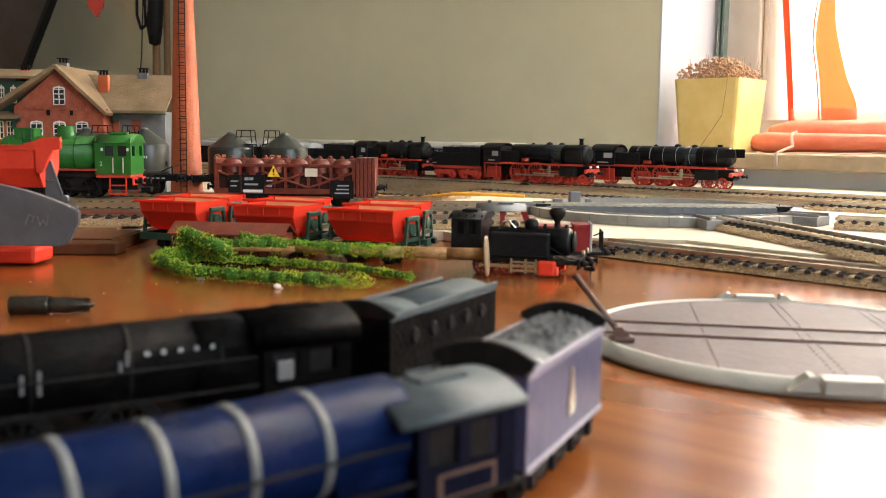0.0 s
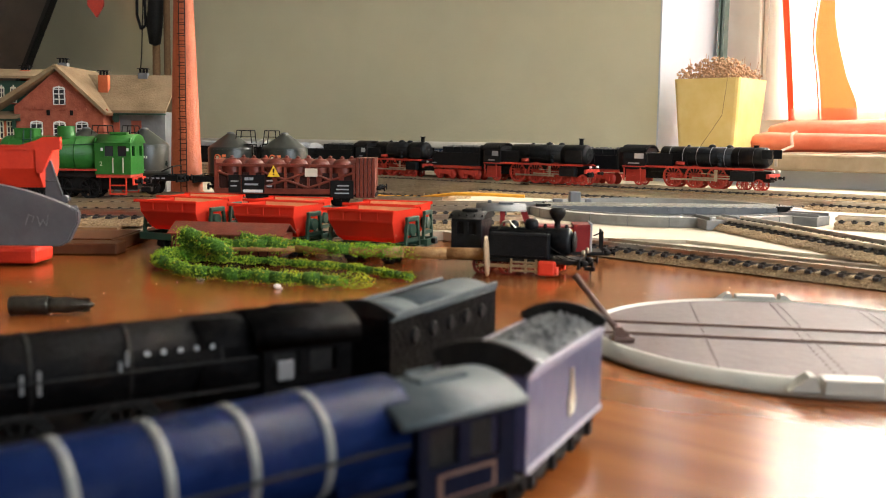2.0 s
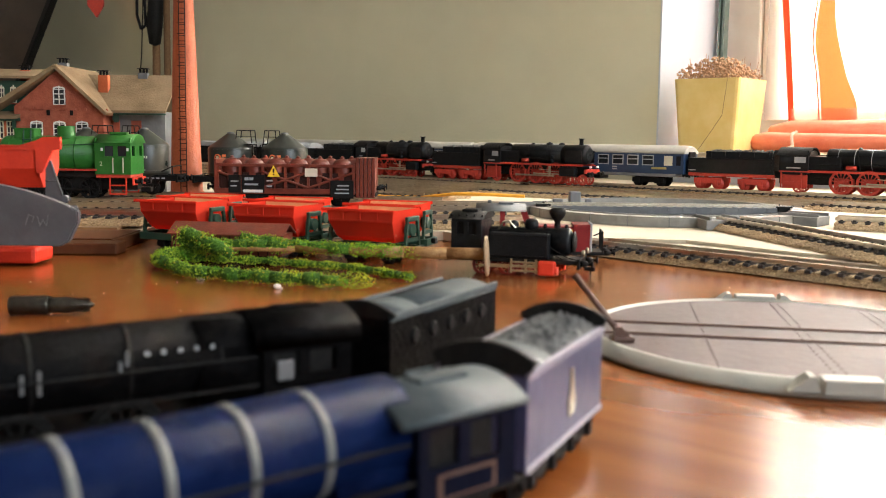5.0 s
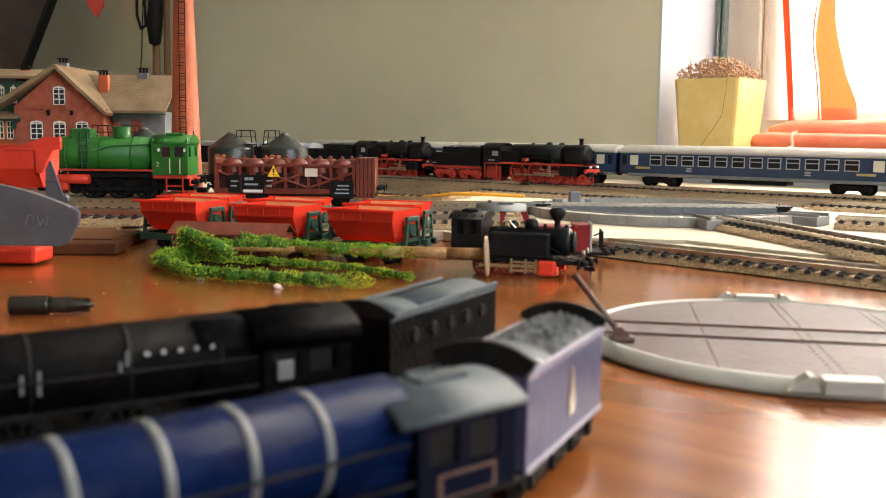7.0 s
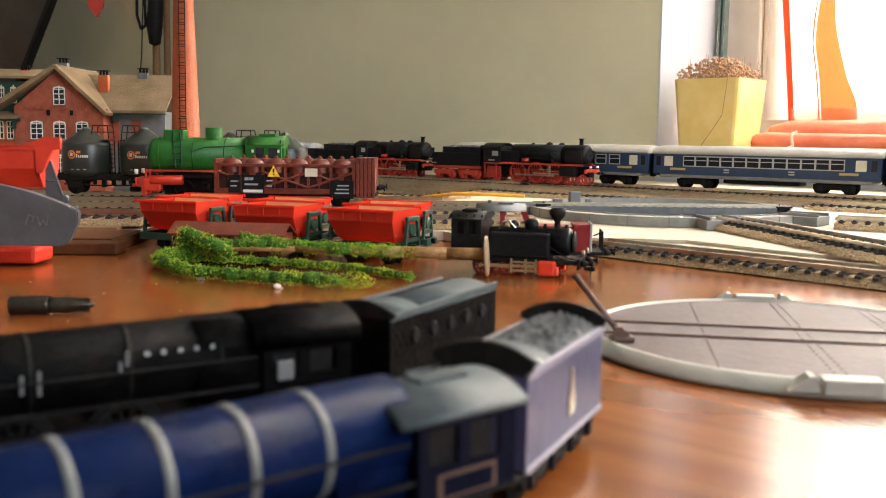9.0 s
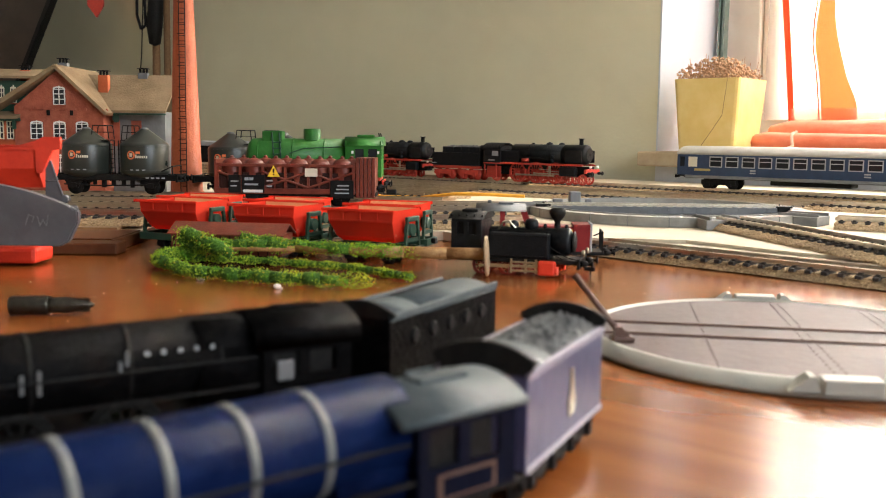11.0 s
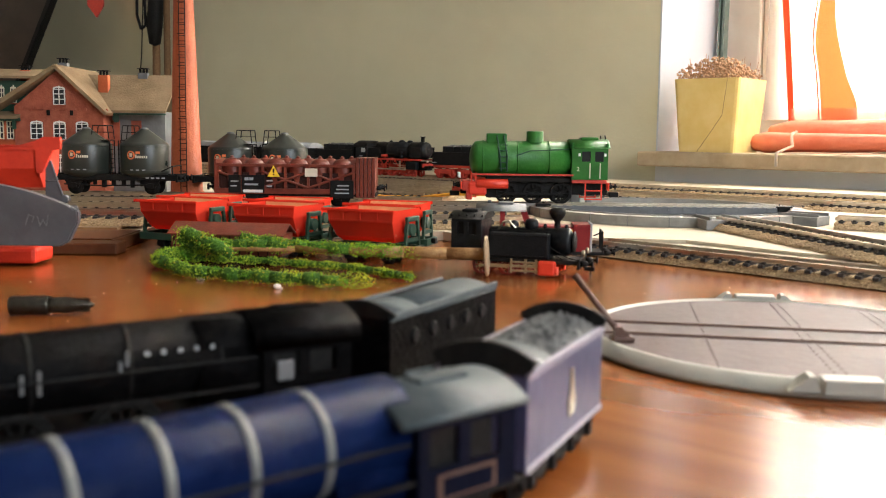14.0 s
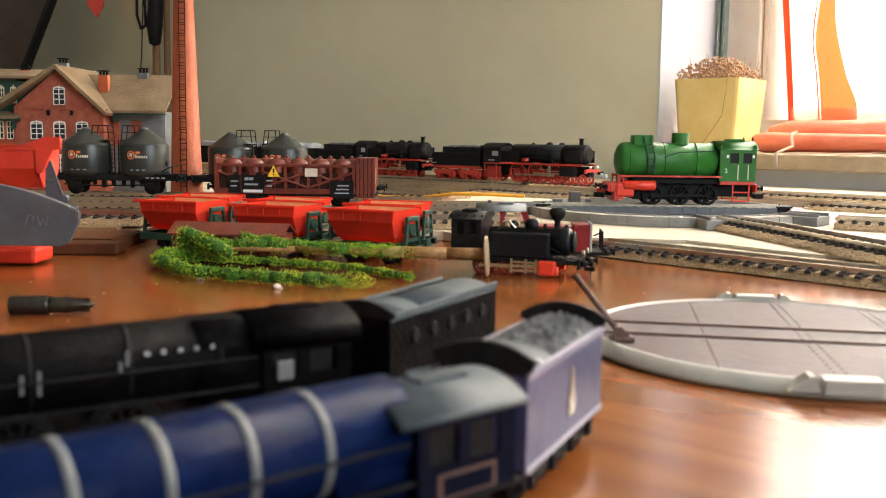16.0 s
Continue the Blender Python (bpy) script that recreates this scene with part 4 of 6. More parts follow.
b = B()
hanging(b, (lambda k: -606 + 10 * math.sin(2 * k), lambda k: 560), 1442, (CUR_T, 96), folds=9, depth=5, cols=80)
part("sheer_panel", b, M["sheer"], curtain, "thin white sheer panel")
b = B()
hanging(b, (by_height([(90, -551), (272, -570), (420, -580), (1300, -590)]), by_height([(90, -541), (272, -559), (420, -569), (1300, -579)])), 1428, (CUR_T, CUR_B), folds=0.5, depth=2, cols=6, rows=60)
part("curtain_hem", b, M["red_cloth"], curtain, "red-orange hem band")
b = B()
hanging(b, (by_height([(90, -504), (155, -511), (205, -520), (236, -519), (300, -512), (1300, -430)]), by_height([(90, -451), (121, -454), (153, -469), (205, -484), (236, -490), (300, -494), (1300, -420)])), 1430, (CUR_T, CUR_B), folds=1.5, depth=4, cols=16, rows=90)
part("orange_panel", b, M["sheer_orange"], curtain, "sheer orange gathered panel")
b = B()
hanging(b, (by_height([(90, -506), (155, -513), (205, -522), (236, -521), (300, -514), (1300, -432)]), by_height([(90, -504), (155, -511), (205, -520), (236, -519), (300, -513), (1300, -431)])), 1426, (CUR_T, CUR_B), folds=0.2, depth=1, cols=2, rows=90)
part("orange_seam", b, M["red_cloth"], curtain, "narrow red-orange seam")
b = B()
hanging(b, (lambda k: -545, lambda k: 540), 1420, (112, CUR_B), folds=7, depth=3, cols=60, rows=3)
part("lower_band", b, M["sheer_pink"], curtain, "pale orange band along the curtain's foot")


def roll(bm, x0, x1, y, z, r, seed):
    rng = random.Random(seed)
    n, rings = 30, []
    for i in range(n + 1):
        k = i / n
        rr = r * (0.86 + 0.14 * math.sin(9 * k + seed) + rng.uniform(-0.02, 0.02)) * (1 if 0 < i < n else 0.6)
        c = Vector((x0 + (x1 - x0) * k, y + 6 * math.sin(4 * k + seed), z + 1.0 * math.sin(7 * k)))
        rings.append([bm.verts.new(c + Vector((0, rr * math.cos(a * math.tau / 18) * (1.25 + 0.08 * math.sin(3 * a)), rr * math.sin(a * math.tau / 18)))) for a in range(18)])
    for p, q in zip(rings, rings[1:]):
        for a in range(18):
            bm.faces.new((p[a], p[(a + 1) % 18], q[(a + 1) % 18], q[a])).smooth = True
    bm.faces.new(rings[0][::-1])
    bm.faces.new(rings[-1])
    return bm


M["roll"] = mat("orange_red_fabric", (0.82, 0.19, 0.095), 0.8, 0, (0.9, 0.32, 0.2), 14, 0.3, 300)
rolled = uv_thing("rolled_cloth", "rolled orange-red cloth lying along the window sill", "cloth")
b = B()
roll(b, -556, 300, 1290, 62, 14.5, 2)
part("front_roll", b, M["roll"], rolled)
b = B()
roll(b, -540, 320, 1345, 74, 26, 4)
part("back_roll", b, M["roll"], rolled)
b = B()
tube(b, [(-487, 1292, 77), (-484, 1268, 74), (-480, 1262, 58), (-482, 1215, 49), (-481, 1213, 32)], 2.0, 8)
part("string", b, M["sheer"], rolled, "white tying string")


# ---- flower pot ----
pot = thing("flower_pot", 381, 1345, 48, 49.5, "yellow glazed square flower pot on the window sill", "flower pot")
b = B()
s0, s1, hh = 40.6, 47.4, 99
rows = []
for k, (s, z) in enumerate(((s0, 0), (s1, hh), (s1 - 4, hh), (s1 - 6, hh - 14))):
    ring = []
    for cx, cy in ((1, 1), (-1, 1), (-1, -1), (1, -1)):
        ring += [b.verts.new((cx * s - cx * 5 * q, cy * s - cy * 5 * p, z)) for p, q in (((1, 0), (0.3, 0.3), (0, 1)) if cx * cy > 0 else ((0, 1), (0.3, 0.3), (1, 0)))]
    rows.append(ring)
for p, q in zip(rows, rows[1:]):
    for i in range(12):
        b.faces.new((p[i], p[(i + 1) % 12], q[(i + 1) % 12], q[i]))
b.faces.new(rows[0][::-1])
b.faces.new(rows[-1])
part("pot", b, M["pot"], pot, "yellow glazed tapered pot")
b = B()
tube(b, [(-40.9, 12, 0.5), (-42.3, -4, 22), (-44.2, -24, 50), (-47.0, -30, 92), (-47.5, -31, 99)], 0.35, 5)
part("crack", b, M["bark"], pot, "fine dark crack line")
b = B()
rng = random.Random(11)
for k in range(900):
    x, y = rng.uniform(-45, 45), rng.uniform(-45, 45)
    z = 94 + 37 * (1 - 0.7 * max(abs(x), abs(y)) ** 2 / 46 ** 2) * rng.random() ** 0.6
    bmesh.ops.create_icosphere(b, subdivisions=1, radius=rng.uniform(1.2, 2.8), matrix=Matrix.Translation((x, y, z)) @ Matrix.Diagonal((1, rng.uniform(0.6, 1), rng.uniform(0.5, 1), 1)))
for k in range(60):
    x, y = rng.uniform(-40, 40), rng.uniform(-40, 40)
    cyl(b, (x, y, 88), (x + rng.uniform(-6, 6), y + rng.uniform(-6, 6), rng.uniform(116, 132)), 0.4, n=4)
o = part("dried_plant", b, M["dry"], pot, "dried brown flower heads")
o["kind"] = "stuff"


# ---- dark corner ----
lean = thing("leaning_panel", 0, 0, 0, 0, "dark brown wooden panel leaning in the corner", "panel")
b = B()
prism(b, [(-1900, -750), (-1363, -750), (-799, 560), (-1900, 560)], 2190, 2215, "y")
part("panel_board", b, M["wood_dark"], lean)
b = B()
prism(b, [(-1363, -750), (-1354, -750), (-790, 560), (-799, 560)], 2184, 2218, "y")
part("edge_strip", b, M["black_soft"], lean, "dark edge moulding")
for k, (x0, x1, r) in enumerate(((-626, -618, 9), (-604, -600, 8))):
    b = B()
    turned(b, (x0, 2080 + 14 * k, -750), (x1 - x0, 30, 1500), [(0, r), (700, r), (1400, r * 0.8), (1480, 3)], 10)
    solid("wooden_pole", b, M["bark"], "brown wooden pole standing against the wall", "pole", group="poles against the wall")
strap = thing("dark_coat", -610, 2060, 190, 0, "dark blue-black cloth hanging over wooden poles", "coat")
b = B()
turned(b, (0, 0, 58), (0, 0, 1), [(0, 3), (4, 12), (40, 17), (90, 16), (200, 22), (420, 30), (425, 4)], 14)
for v in b.verts:
    v.co.x += 3 * math.sin(v.co.z / 17)
part("cloth", b, M["black_soft"], strap)
b = B()
tube(b, [(-14, 0, 300), (-36, 0, 220), (-38, 0, 120), (-30, 0, 92), (-20, 0, 100), (-22, 0, 200), (-12, 0, 300)], 3, 8)
part("loop", b, M["black_soft"], strap, "thin black strap loop")
b = B()
tube(b, [(-26, 12, 200), (-34, 12, 40), (-44, 12, -60)], 1.2, 6)
part("cord", b, M["black_soft"], strap)
b = B()
prism(b, [(-756, 900), (-722, 900), (-718, 330), (-733, 305), (-752, 330)], 2060, 2066, "y")
solid("red_ribbon", b, M["loco_red"], "narrow red ribbon hanging from the wall", "ribbon")

# ---- brick works building ----
def arched_window(parent, x, y, z, w, h, mat_frame=None):
    """A small arched window on a wall facing -y, its pane and a raised white frame with bars."""
    o = []
    b = B()
    box(b, x - w / 2, x + w / 2, y - 0.5, y + 0.3, z, z + h * 0.86)
    pane = part("window", b, M["glass"], parent)
    b = B()
    r = w / 2
    box(b, x - r, x - r + 0.9, y - 1.1, y + 0.2, z, z + h * 0.8)
    box(b, x + r - 0.9, x + r, y - 1.1, y + 0.2, z, z + h * 0.8)
    box(b, x - 0.4, x + 0.4, y - 1.0, y + 0.2, z, z + h * 0.98)
    for k in (0.0, 0.27, 0.54, 0.78):
        box(b, x - r, x + r, y - 1.0, y + 0.2, z + h * k, z + h * k + 0.8)
    prism(b, [(x + p, z + h * 0.84 + q * 0.35) for p, q in arc(0, 0, r, 0, 180, 10)] + [(x + p, z + h * 0.78 + q * 0.35) for p, q in arc(0, 0, r - 0.8, 180, 0, 10)], y - 1.1, y + 0.2)
    part("window_frame", b, mat_frame or M["white"], pane, "white glazing bars")
    b = B()
    box(b, x - r - 1, x + r + 1, y - 1.6, y + 0.2, z - 1.2, z)
    part("sill", b, M["brick"], pane)


house = thing("brick_house", 0, 0, FAR_Z, 0, "red brick model works building with tan roofs", "model building")
b = B()
prism(b, [(-426, 0), (-338, 0), (-338, 80), (-381, 122), (-426, 84)], 960, 1060)
part("gable_wall", b, M["brick"], house, "red brick gable")
for k in range(9):
    xk = -424 + k * 10.5
    b = B()
    box(b, xk, xk + 7, 958.6, 960.2, 82 - 0.2 * k, 84.5 - 0.2 * k)
    part("brick_course", b, M["brick"], house)
for x in (-404, -381.3, -359):
    arched_window(house, x, 959.8, 52.3, 12.2, 19)
arched_window(house, -380.7, 959.8, 86.3, 11.8, 19)
for x in (-404, -381.5, -359):
    arched_window(house, x, 959.8, 18.3, 12.2, 20)
for x in (-392, -369):
    b = B()
    box(b, x - 1.6, x + 1.6, 958.9, 960.2, 76, 81)
    part("vent", b, M["black_soft"], house)
for side in (-1, 1):
    b = B()
    if side > 0:
        pts = [(-381, 121), (-381, 125.5), (-331, 79), (-333, 76.5)]
    else:
        pts = [(-381, 121), (-381, 125.5), (-447, 84), (-445, 80)]
    prism(b, pts, 950, 1066)
    part("roof", b, M["roof_tan"], house, "weathered tan roof")
# right wing
b = B()
box(b, -338, -284, 985, 1060, 0, 81)
part("wing_wall", b, M["grey"], house, "grey rendered wing")
b = B()
prism(b, [(970, 79.5), (970, 82), (1024, 120), (1024, 117)], -398, -279, "x")
prism(b, [(1078, 79.5), (1078, 82), (1024, 120), (1024, 117)], -398, -279, "x")
part("wing_roof", b, M["roof_tan"], house, "long weathered tan roof")
for x in (-335, -313):
    b = B()
    box(b, x - 5, x + 5, 983.6, 985.2, 46, 72)
    part("shutter", b, M["brick"], house, "brown wooden shutter")
for x, y, z0, z1, m in ((-350, 1000, 96, 118, "stack"), (-397, 1015, 112, 131, "grey"), (-316, 1022, 112, 122, "grey"), (-430, 1000, 100, 122, "stack")):
    ch = B()
    box(ch, x - 5, x + 5, y - 4, y + 4, z0, z1, 0.5)
    c = part("chimney", ch, M[m], house)
    for dx in (-3.4, 0, 3.4):
        b = B()
        cyl(b, (x + dx, y, z1), (x + dx, y, z1 + 4), 1.3, n=8)
        part("chimney_pot", b, M["black_soft"], c)
    b = B()
    box(b, x - 5.5, x + 5.5, y - 4.5, y + 4.5, z1 + 4, z1 + 4.8)
    part("cap", b, M["black_soft"], c)
# left dormer and annex
b = B()
box(b, -475, -424, 962, 1050, 0, 70)
part("annex_wall", b, M["stack"], house, "orange brick annex")
for x in (-463, -452, -441, -431):
    arched_window(house, x, 961.8, 52, 7, 22, M["cream"])
b = B()
box(b, -478, -420, 955, 1050, 70, 73)
box(b, -426, -423, 954, 957, 62, 72)
part("annex_cornice", b, M["dark_green"], house)
b = B()
prism(b, [(952, 72), (952, 75), (990, 84), (990, 80)], -478, -420, "x")
part("annex_roof", b, M["roof_tan"], house)
b = B()
box(b, -472, -419, 972, 1040, 80, 110)
part("dormer", b, M["dark_green"], house, "green panelled dormer")
for x in (-437, -425):
    arched_window(house, x - 6, 971.8, 88, 6, 18, M["cream"])
b = B()
prism(b, [(964, 112), (964, 114.5), (1010, 124), (1010, 121)], -480, -382, "x")
part("dormer_roof", b, M["roof_tan"], house)
for g, (x0, x1) in enumerate(((-338, -279),)):
    b = B()
    box(b, x0, x1, 970.5, 972, 77.5, 79)
    box(b, x0 + 6, x0 + 7.5, 972, 985, 70, 78)
    part("gutter", b, M["dark_green"], house)

# ---- works chimney ----
stack = thing("factory_chimney", -227, 850, FAR_Z, 0, "tall orange-red brick factory chimney with ladder", "chimney")
b = B()
turned(b, (0, 0, 0), (0, 0, 1), [(0, 16), (8, 16), (9, 13.8), (175, 8.4), (255, 6.2), (258, 7.6), (266, 7.6)], 24)
part("shaft", b, M["stack"], stack, "tapered orange brick shaft")
b = B()
for k in range(52):
    z = 14 + k * 4.6
    r = 14.6 - (z - 9) * 0.0373
    a = radians(276)
    cx, cy = (r + 1.6) * math.cos(a), (r + 1.6) * math.sin(a)
    box(b, cx - 2.6, cx + 2.6, cy - 0.3, cy + 0.3, z, z + 0.5)
r0, r1 = 14.6, 6.0
for dx in (-2.6, 2.6):
    a = radians(276)
    cyl(b, ((r0 + 1.6) * math.cos(a) + dx, (r0 + 1.6) * math.sin(a), 9), ((r1 + 1.6) * math.cos(a) + dx, (r1 + 1.6) * math.sin(a), 250), 0.4, n=6)
for k in range(26):
    z = 18 + k * 9
    r = 14.6 - (z - 9) * 0.0373
    a = radians(276)
    cx, cy = (r + 3.4) * math.cos(a), (r + 3.4) * math.sin(a)
    box(b, cx - 3.2, cx + 3.2, cy - 2.5, cy - 2.1, z, z + 0.5)
part("ladder", b, M["black_soft"], stack, "black caged ladder")


# ---- goods wagons ----
def silo_wagon(x, y, z, heading, r, label):
    t = thing("silo_wagon", x, y, z, heading, label, "goods wagon", "grey silo wagons")
    for c in (-22.1, 22.1):
        b = B()
        turned(b, (c, 0, 8), (0, 0, 1), [(0, r * 0.3), (6.5, r * 0.93), (7.6, r * 0.99), (8.6, r), (28.2, r), (29.4, r * 0.98), (30.2, r * 0.93), (40.4, r * 0.17), (41, r * 0.15)], 40)
        silo = part("silo", b, M["grey_silo"], t, "dark grey cylindrical silo with a conical top")
        b = B()
        turned(b, (c, 0, 48.4), (0, 0, 1), [(0, r * 0.17), (0.8, r * 0.17), (1.4, r * 0.06)], 16)
        part("hatch", b, M["grey"], silo)
        for zz in (17.2, 35.4):
            b = B()
            turned(b, (c, 0, zz), (0, 0, 1), [(0, r), (0.02, r + 0.2), (0.5, r + 0.2), (0.52, r)], 40)
            part("weld_seam", b, M["grey_silo"], silo)
        for side in (-1, 1):
            def patch(bm, a0, a1, z0, z1, lift):
                rr = r + lift
                vs = [bm.verts.new((c + rr * math.cos(q), side * abs(rr * math.sin(q)), zv)) for q, zv in ((a0, z0), (a1, z0), (a1, z1), (a0, z1))]
                bm.faces.new(vs)
            lead = -78 if side < 0 else -102
            b = B()
            for k in range(14):
                q0, q1 = k * math.tau / 14, (k + 1) * math.tau / 14
                for r0, r1 in ((2.2, 3.3),) if k % 7 else ((1.4, 3.3),):
                    vs = []
                    for q, rad in ((q0, r0), (q0, r1), (q1, r1), (q1, r0)):
                        ang = radians(-90) + (rad * math.cos(q) - 5.2) / r
                        vs.append(b.verts.new((c + (r + 0.3) * math.cos(ang), side * abs((r + 0.3) * math.sin(ang)), 29.2 + rad * math.sin(q))))
                    b.faces.new(vs)
            patch(b, radians(-90) - 1.4 / r, radians(-90) + 1.8 / r, 30.2, 32.0, 0.3)
            part("emblem", b, M["orange"], silo, "small orange emblem ring")
            b = B()
            patch(b, radians(-90) - 6.4 / r, radians(-90) - 4.2 / r, 28.0, 30.6, 0.3)
            part("emblem_core", b, M["cream"], silo)
            for k in range(6):
                b = B()
                a0 = radians(-90) + (-1.6 + 1.5 * k) / r
                patch(b, a0, a0 + 1.0 / r, 27.0, 28.8 if k else 29.6, 0.3)
                part("lettering_bar", b, M["cream"], silo)
            for k in range(3):
                b = B()
                a0 = radians(-90) + (-6 + 4.6 * k) / r
                patch(b, a0, a0 + 2.2 / r, 17.8, 18.6, 0.3)
                part("marking", b, M["lightgrey"], silo)
        b = B()
        i0, i1 = (c + 5.5, c + 19) if c < 0 else (c - 16, c - 5)
        for yy in (-6, 6):
            tube(b, [(i0, yy, 40), (i0 + 1.5, yy, 51), (i1 - 1, yy, 51), (i1, yy, 41)], 0.4)
            tube(b, [(i0 + 0.8, yy, 46), (i1 - 0.6, yy, 46)], 0.3)
        tube(b, [(i0 + 1.5, -6, 51), (i0 + 1.5, 6, 51)], 0.4)
        tube(b, [(i1 - 1, -6, 51), (i1 - 1, 6, 51)], 0.4)
        part("guard_rail", b, M["black_soft"], silo)
        b = B()
        box(b, min(i0, i1), max(i0, i1), -6.5, 6.5, 39.6, 40.4)
        part("catwalk", b, M["black_soft"], silo)
        b = B()
        for dx in (-2, 2):
            tube(b, [((r + 1.0 + dx * 0.2) * (1 if c < 0 else -1) + c, dx * 2, 9), ((r + 1.0 + dx * 0.2) * (1 if c < 0 else -1) + c, dx * 2, 40)], 0.5)
        for k in range(8):
            zz = 12 + 3.5 * k
            tube(b, [((r + 1.0) * (1 if c < 0 else -1) + c, -4, zz), ((r + 1.0) * (1 if c < 0 else -1) + c, 4, zz)], 0.35)
        part("ladder", b, M["black_soft"], silo)
    b = B()
    for k in range(9):
        xx = -30 + 7.2 * k
        box(b, xx, xx + 3.2, -9.5 + (k % 3), -7 + (k % 2), 4.5 + (k % 3), 10.2, 0.3)
    tube(b, [(-36, -11, 7), (-10, -11.4, 6), (12, -11.4, 6.4), (36, -11, 7)], 0.6)
    part("discharge_pipework", b, M["black_soft"], t)
    b = B()
    box(b, -50, 50, -12.5, -10.5, 10, 14.5, 0.3)
    box(b, -50, 50, 10.5, 12.5, 10, 14.5, 0.3)
    box(b, -50, -48.5, -13, 13, 9, 15)
    box(b, 48.5, 50, -13, 13, 9, 15)
    for k in (-40, -3, 3, 40):
        box(b, k - 1, k + 1, -12, 12, 10.5, 14)
    part("underframe", b, M["black_soft"], t)
    b = B()
    tube(b, [(46, -12, 14), (46, -12, 21), (46, 12, 21), (46, 12, 14)], 0.5)
    tube(b, [(38, -12.4, 17), (46, -12, 21)], 0.5)
    part("brake_platform", b, M["black_soft"], t)
    for c in (-29, 29):
        for side in (-1, 1):
            b = B()
            prism(b, [(c - 7, 10), (c + 7, 10), (c + 3, 4), (c - 3, 4)], side * 10.2 - 0.6, side * 10.2 + 0.6)
            box(b, c - 2.2, c + 2.2, side * 11 - 0.8, side * 11 + 0.8, 4.2, 8, 0.4)
            part("axle_guard", b, M["black_soft"], t)
        wheel_pair(t, c, 5.4, W_BLACK)
    for e in (-1, 1):
        buffers(t, e * 50, 12.2, e, M["black_soft"], long=5)
    b = B()
    for k in range(4):
        box(b, 26 + k * 4, 28.4 + k * 4, -12.9, -12.4, 11.6, 12.6)
    part("marking", b, M["lightgrey"], t)
    return t


enlarge(silo_wagon(-268.8, 791, RAIL_Z, 0, 18.2, "dark grey two-silo wagon with orange emblems"))
enlarge(silo_wagon(-160.5, 832, FAR_Z + 8, -6, 18.2, "grey two-silo wagon behind the brown jar wagon"))
track("track", -330, 850, -6, 330, FAR_Z, "siding track under the second silo wagon")


def jar_wagon(x, y, z, heading):
    t = thing("acid_jar_wagon", x, y, z, heading, "oxide brown open-framed wagon carrying acid jars", "goods wagon")
    h = 51
    for side in (-1, 1):
        b = B()
        y0, y1 = side * 13 - 0.6, side * 13 + 0.6
        box(b, -h, h - 13, y0, y1, 25.2, 27.2, 0.2)
        box(b, -h, h - 13, y0, y1, 8, 11.5, 0.2)
        for k in range(7):
            xx = -h + 1 + k * 14.5
            box(b, xx - 0.9, xx + 0.9, y0 - side * 0.2, y1 + side * 0.3, 8, 26)
        for k in range(3):
            xx = -h + 1 + k * 29
            for s in (1, -1):
                p, q = Vector((xx, side * 13, 12)), Vector((xx + 29, side * 13, 22))
                if s < 0:
                    p.z, q.z = q.z, p.z
                if k == 0 and s > 0:
                    continue
                cyl(b, p, q, 0.9, n=6)
        part("side_frame", b, M["oxide"], t)
        # panel added behind the braces to darken the gaps like shade
        b = B()
        box(b, -h + 1, h - 14, side * 12 - 0.25, side * 12 + 0.25, 9, 21.5)
        part("shade_panel", b, M["jar_shade"], t, "dark brown panel added for the shade among the jars")
        for x0, x1, z0, z1 in ((-h + 8, -h + 16, 8.6, 20), (-h + 16.5, -h + 31, 8.6, 20), (h - 29, h - 14, 5.5, 17)):
            b = B()
            box(b, x0, x1, side * 13.4 - 0.5, side * 13.4 + 0.5, z0, z1, 0.2)
            part("name_board", b, M["black_soft"], t, "black lettering board")
        b = B()
        yo = side * 14.05
        box(b, -h + 17.5, -h + 30, yo - 0.15, yo + 0.15, 8.8, 10.6)
        part("lettering", b, M["white"], t)
        for w0, w1, zz, hh in ((18.5, 21, 16.6, 2.2), (21.6, 24, 16.6, 2.2), (18.5, 27, 13.4, 1.4), (9.5, 14.5, 15.5, 1), (9.5, 13.5, 12.5, 1), (32.5, 36.5, 16, 1), (32.5, 36, 12.5, 1.2)):
            b = B()
            box(b, -h + w0, -h + w1, yo - 0.15, yo + 0.15, zz, zz + hh * 0.8)
            part("lettering", b, M["lightgrey"], t)
        for k in range(3):
            b = B()
            box(b, h - 26 + k * 0.8, h - 17, yo - 0.15, yo + 0.15, 8.5 + 2.4 * k, 9.3 + 2.4 * k)
            part("lettering", b, M["lightgrey"], t)
        b = B()
        prism(b, [(-18, 19), (-10, 19), (-14, 26)], side * 14 - 0.3, side * 14 + 0.3)
        w = part("warning_sign", b, M["yellow"], t, "yellow warning triangle")
        b = B()
        prism(b, [(-14.4, 21.5), (-13.6, 21.5), (-13.4, 24.2), (-14.6, 24.2)], side * 14.3 - 0.2, side * 14.3 + 0.2)
        box(b, -14.4, -13.6, side * 14.3 - 0.2, side * 14.3 + 0.2, 20, 20.8)
        part("exclamation_mark", b, M["black_soft"], w)
        b = B()
        box(b, 6, 14, side * 14 - 0.3, side * 14 + 0.3, 19.3, 24.5)
        part("paper_label", b, M["cream"], t, "cream paper label")
    b = B()
    for k in range(5):
        box(b, h - 12.6 + 2.5 * k, h - 10.4 + 2.5 * k, -13.8, 13.8, 6, 31.5, 0.25)
    part("end_wall", b, M["oxide"], t, "ribbed brown brakeman's end")
    b = B()
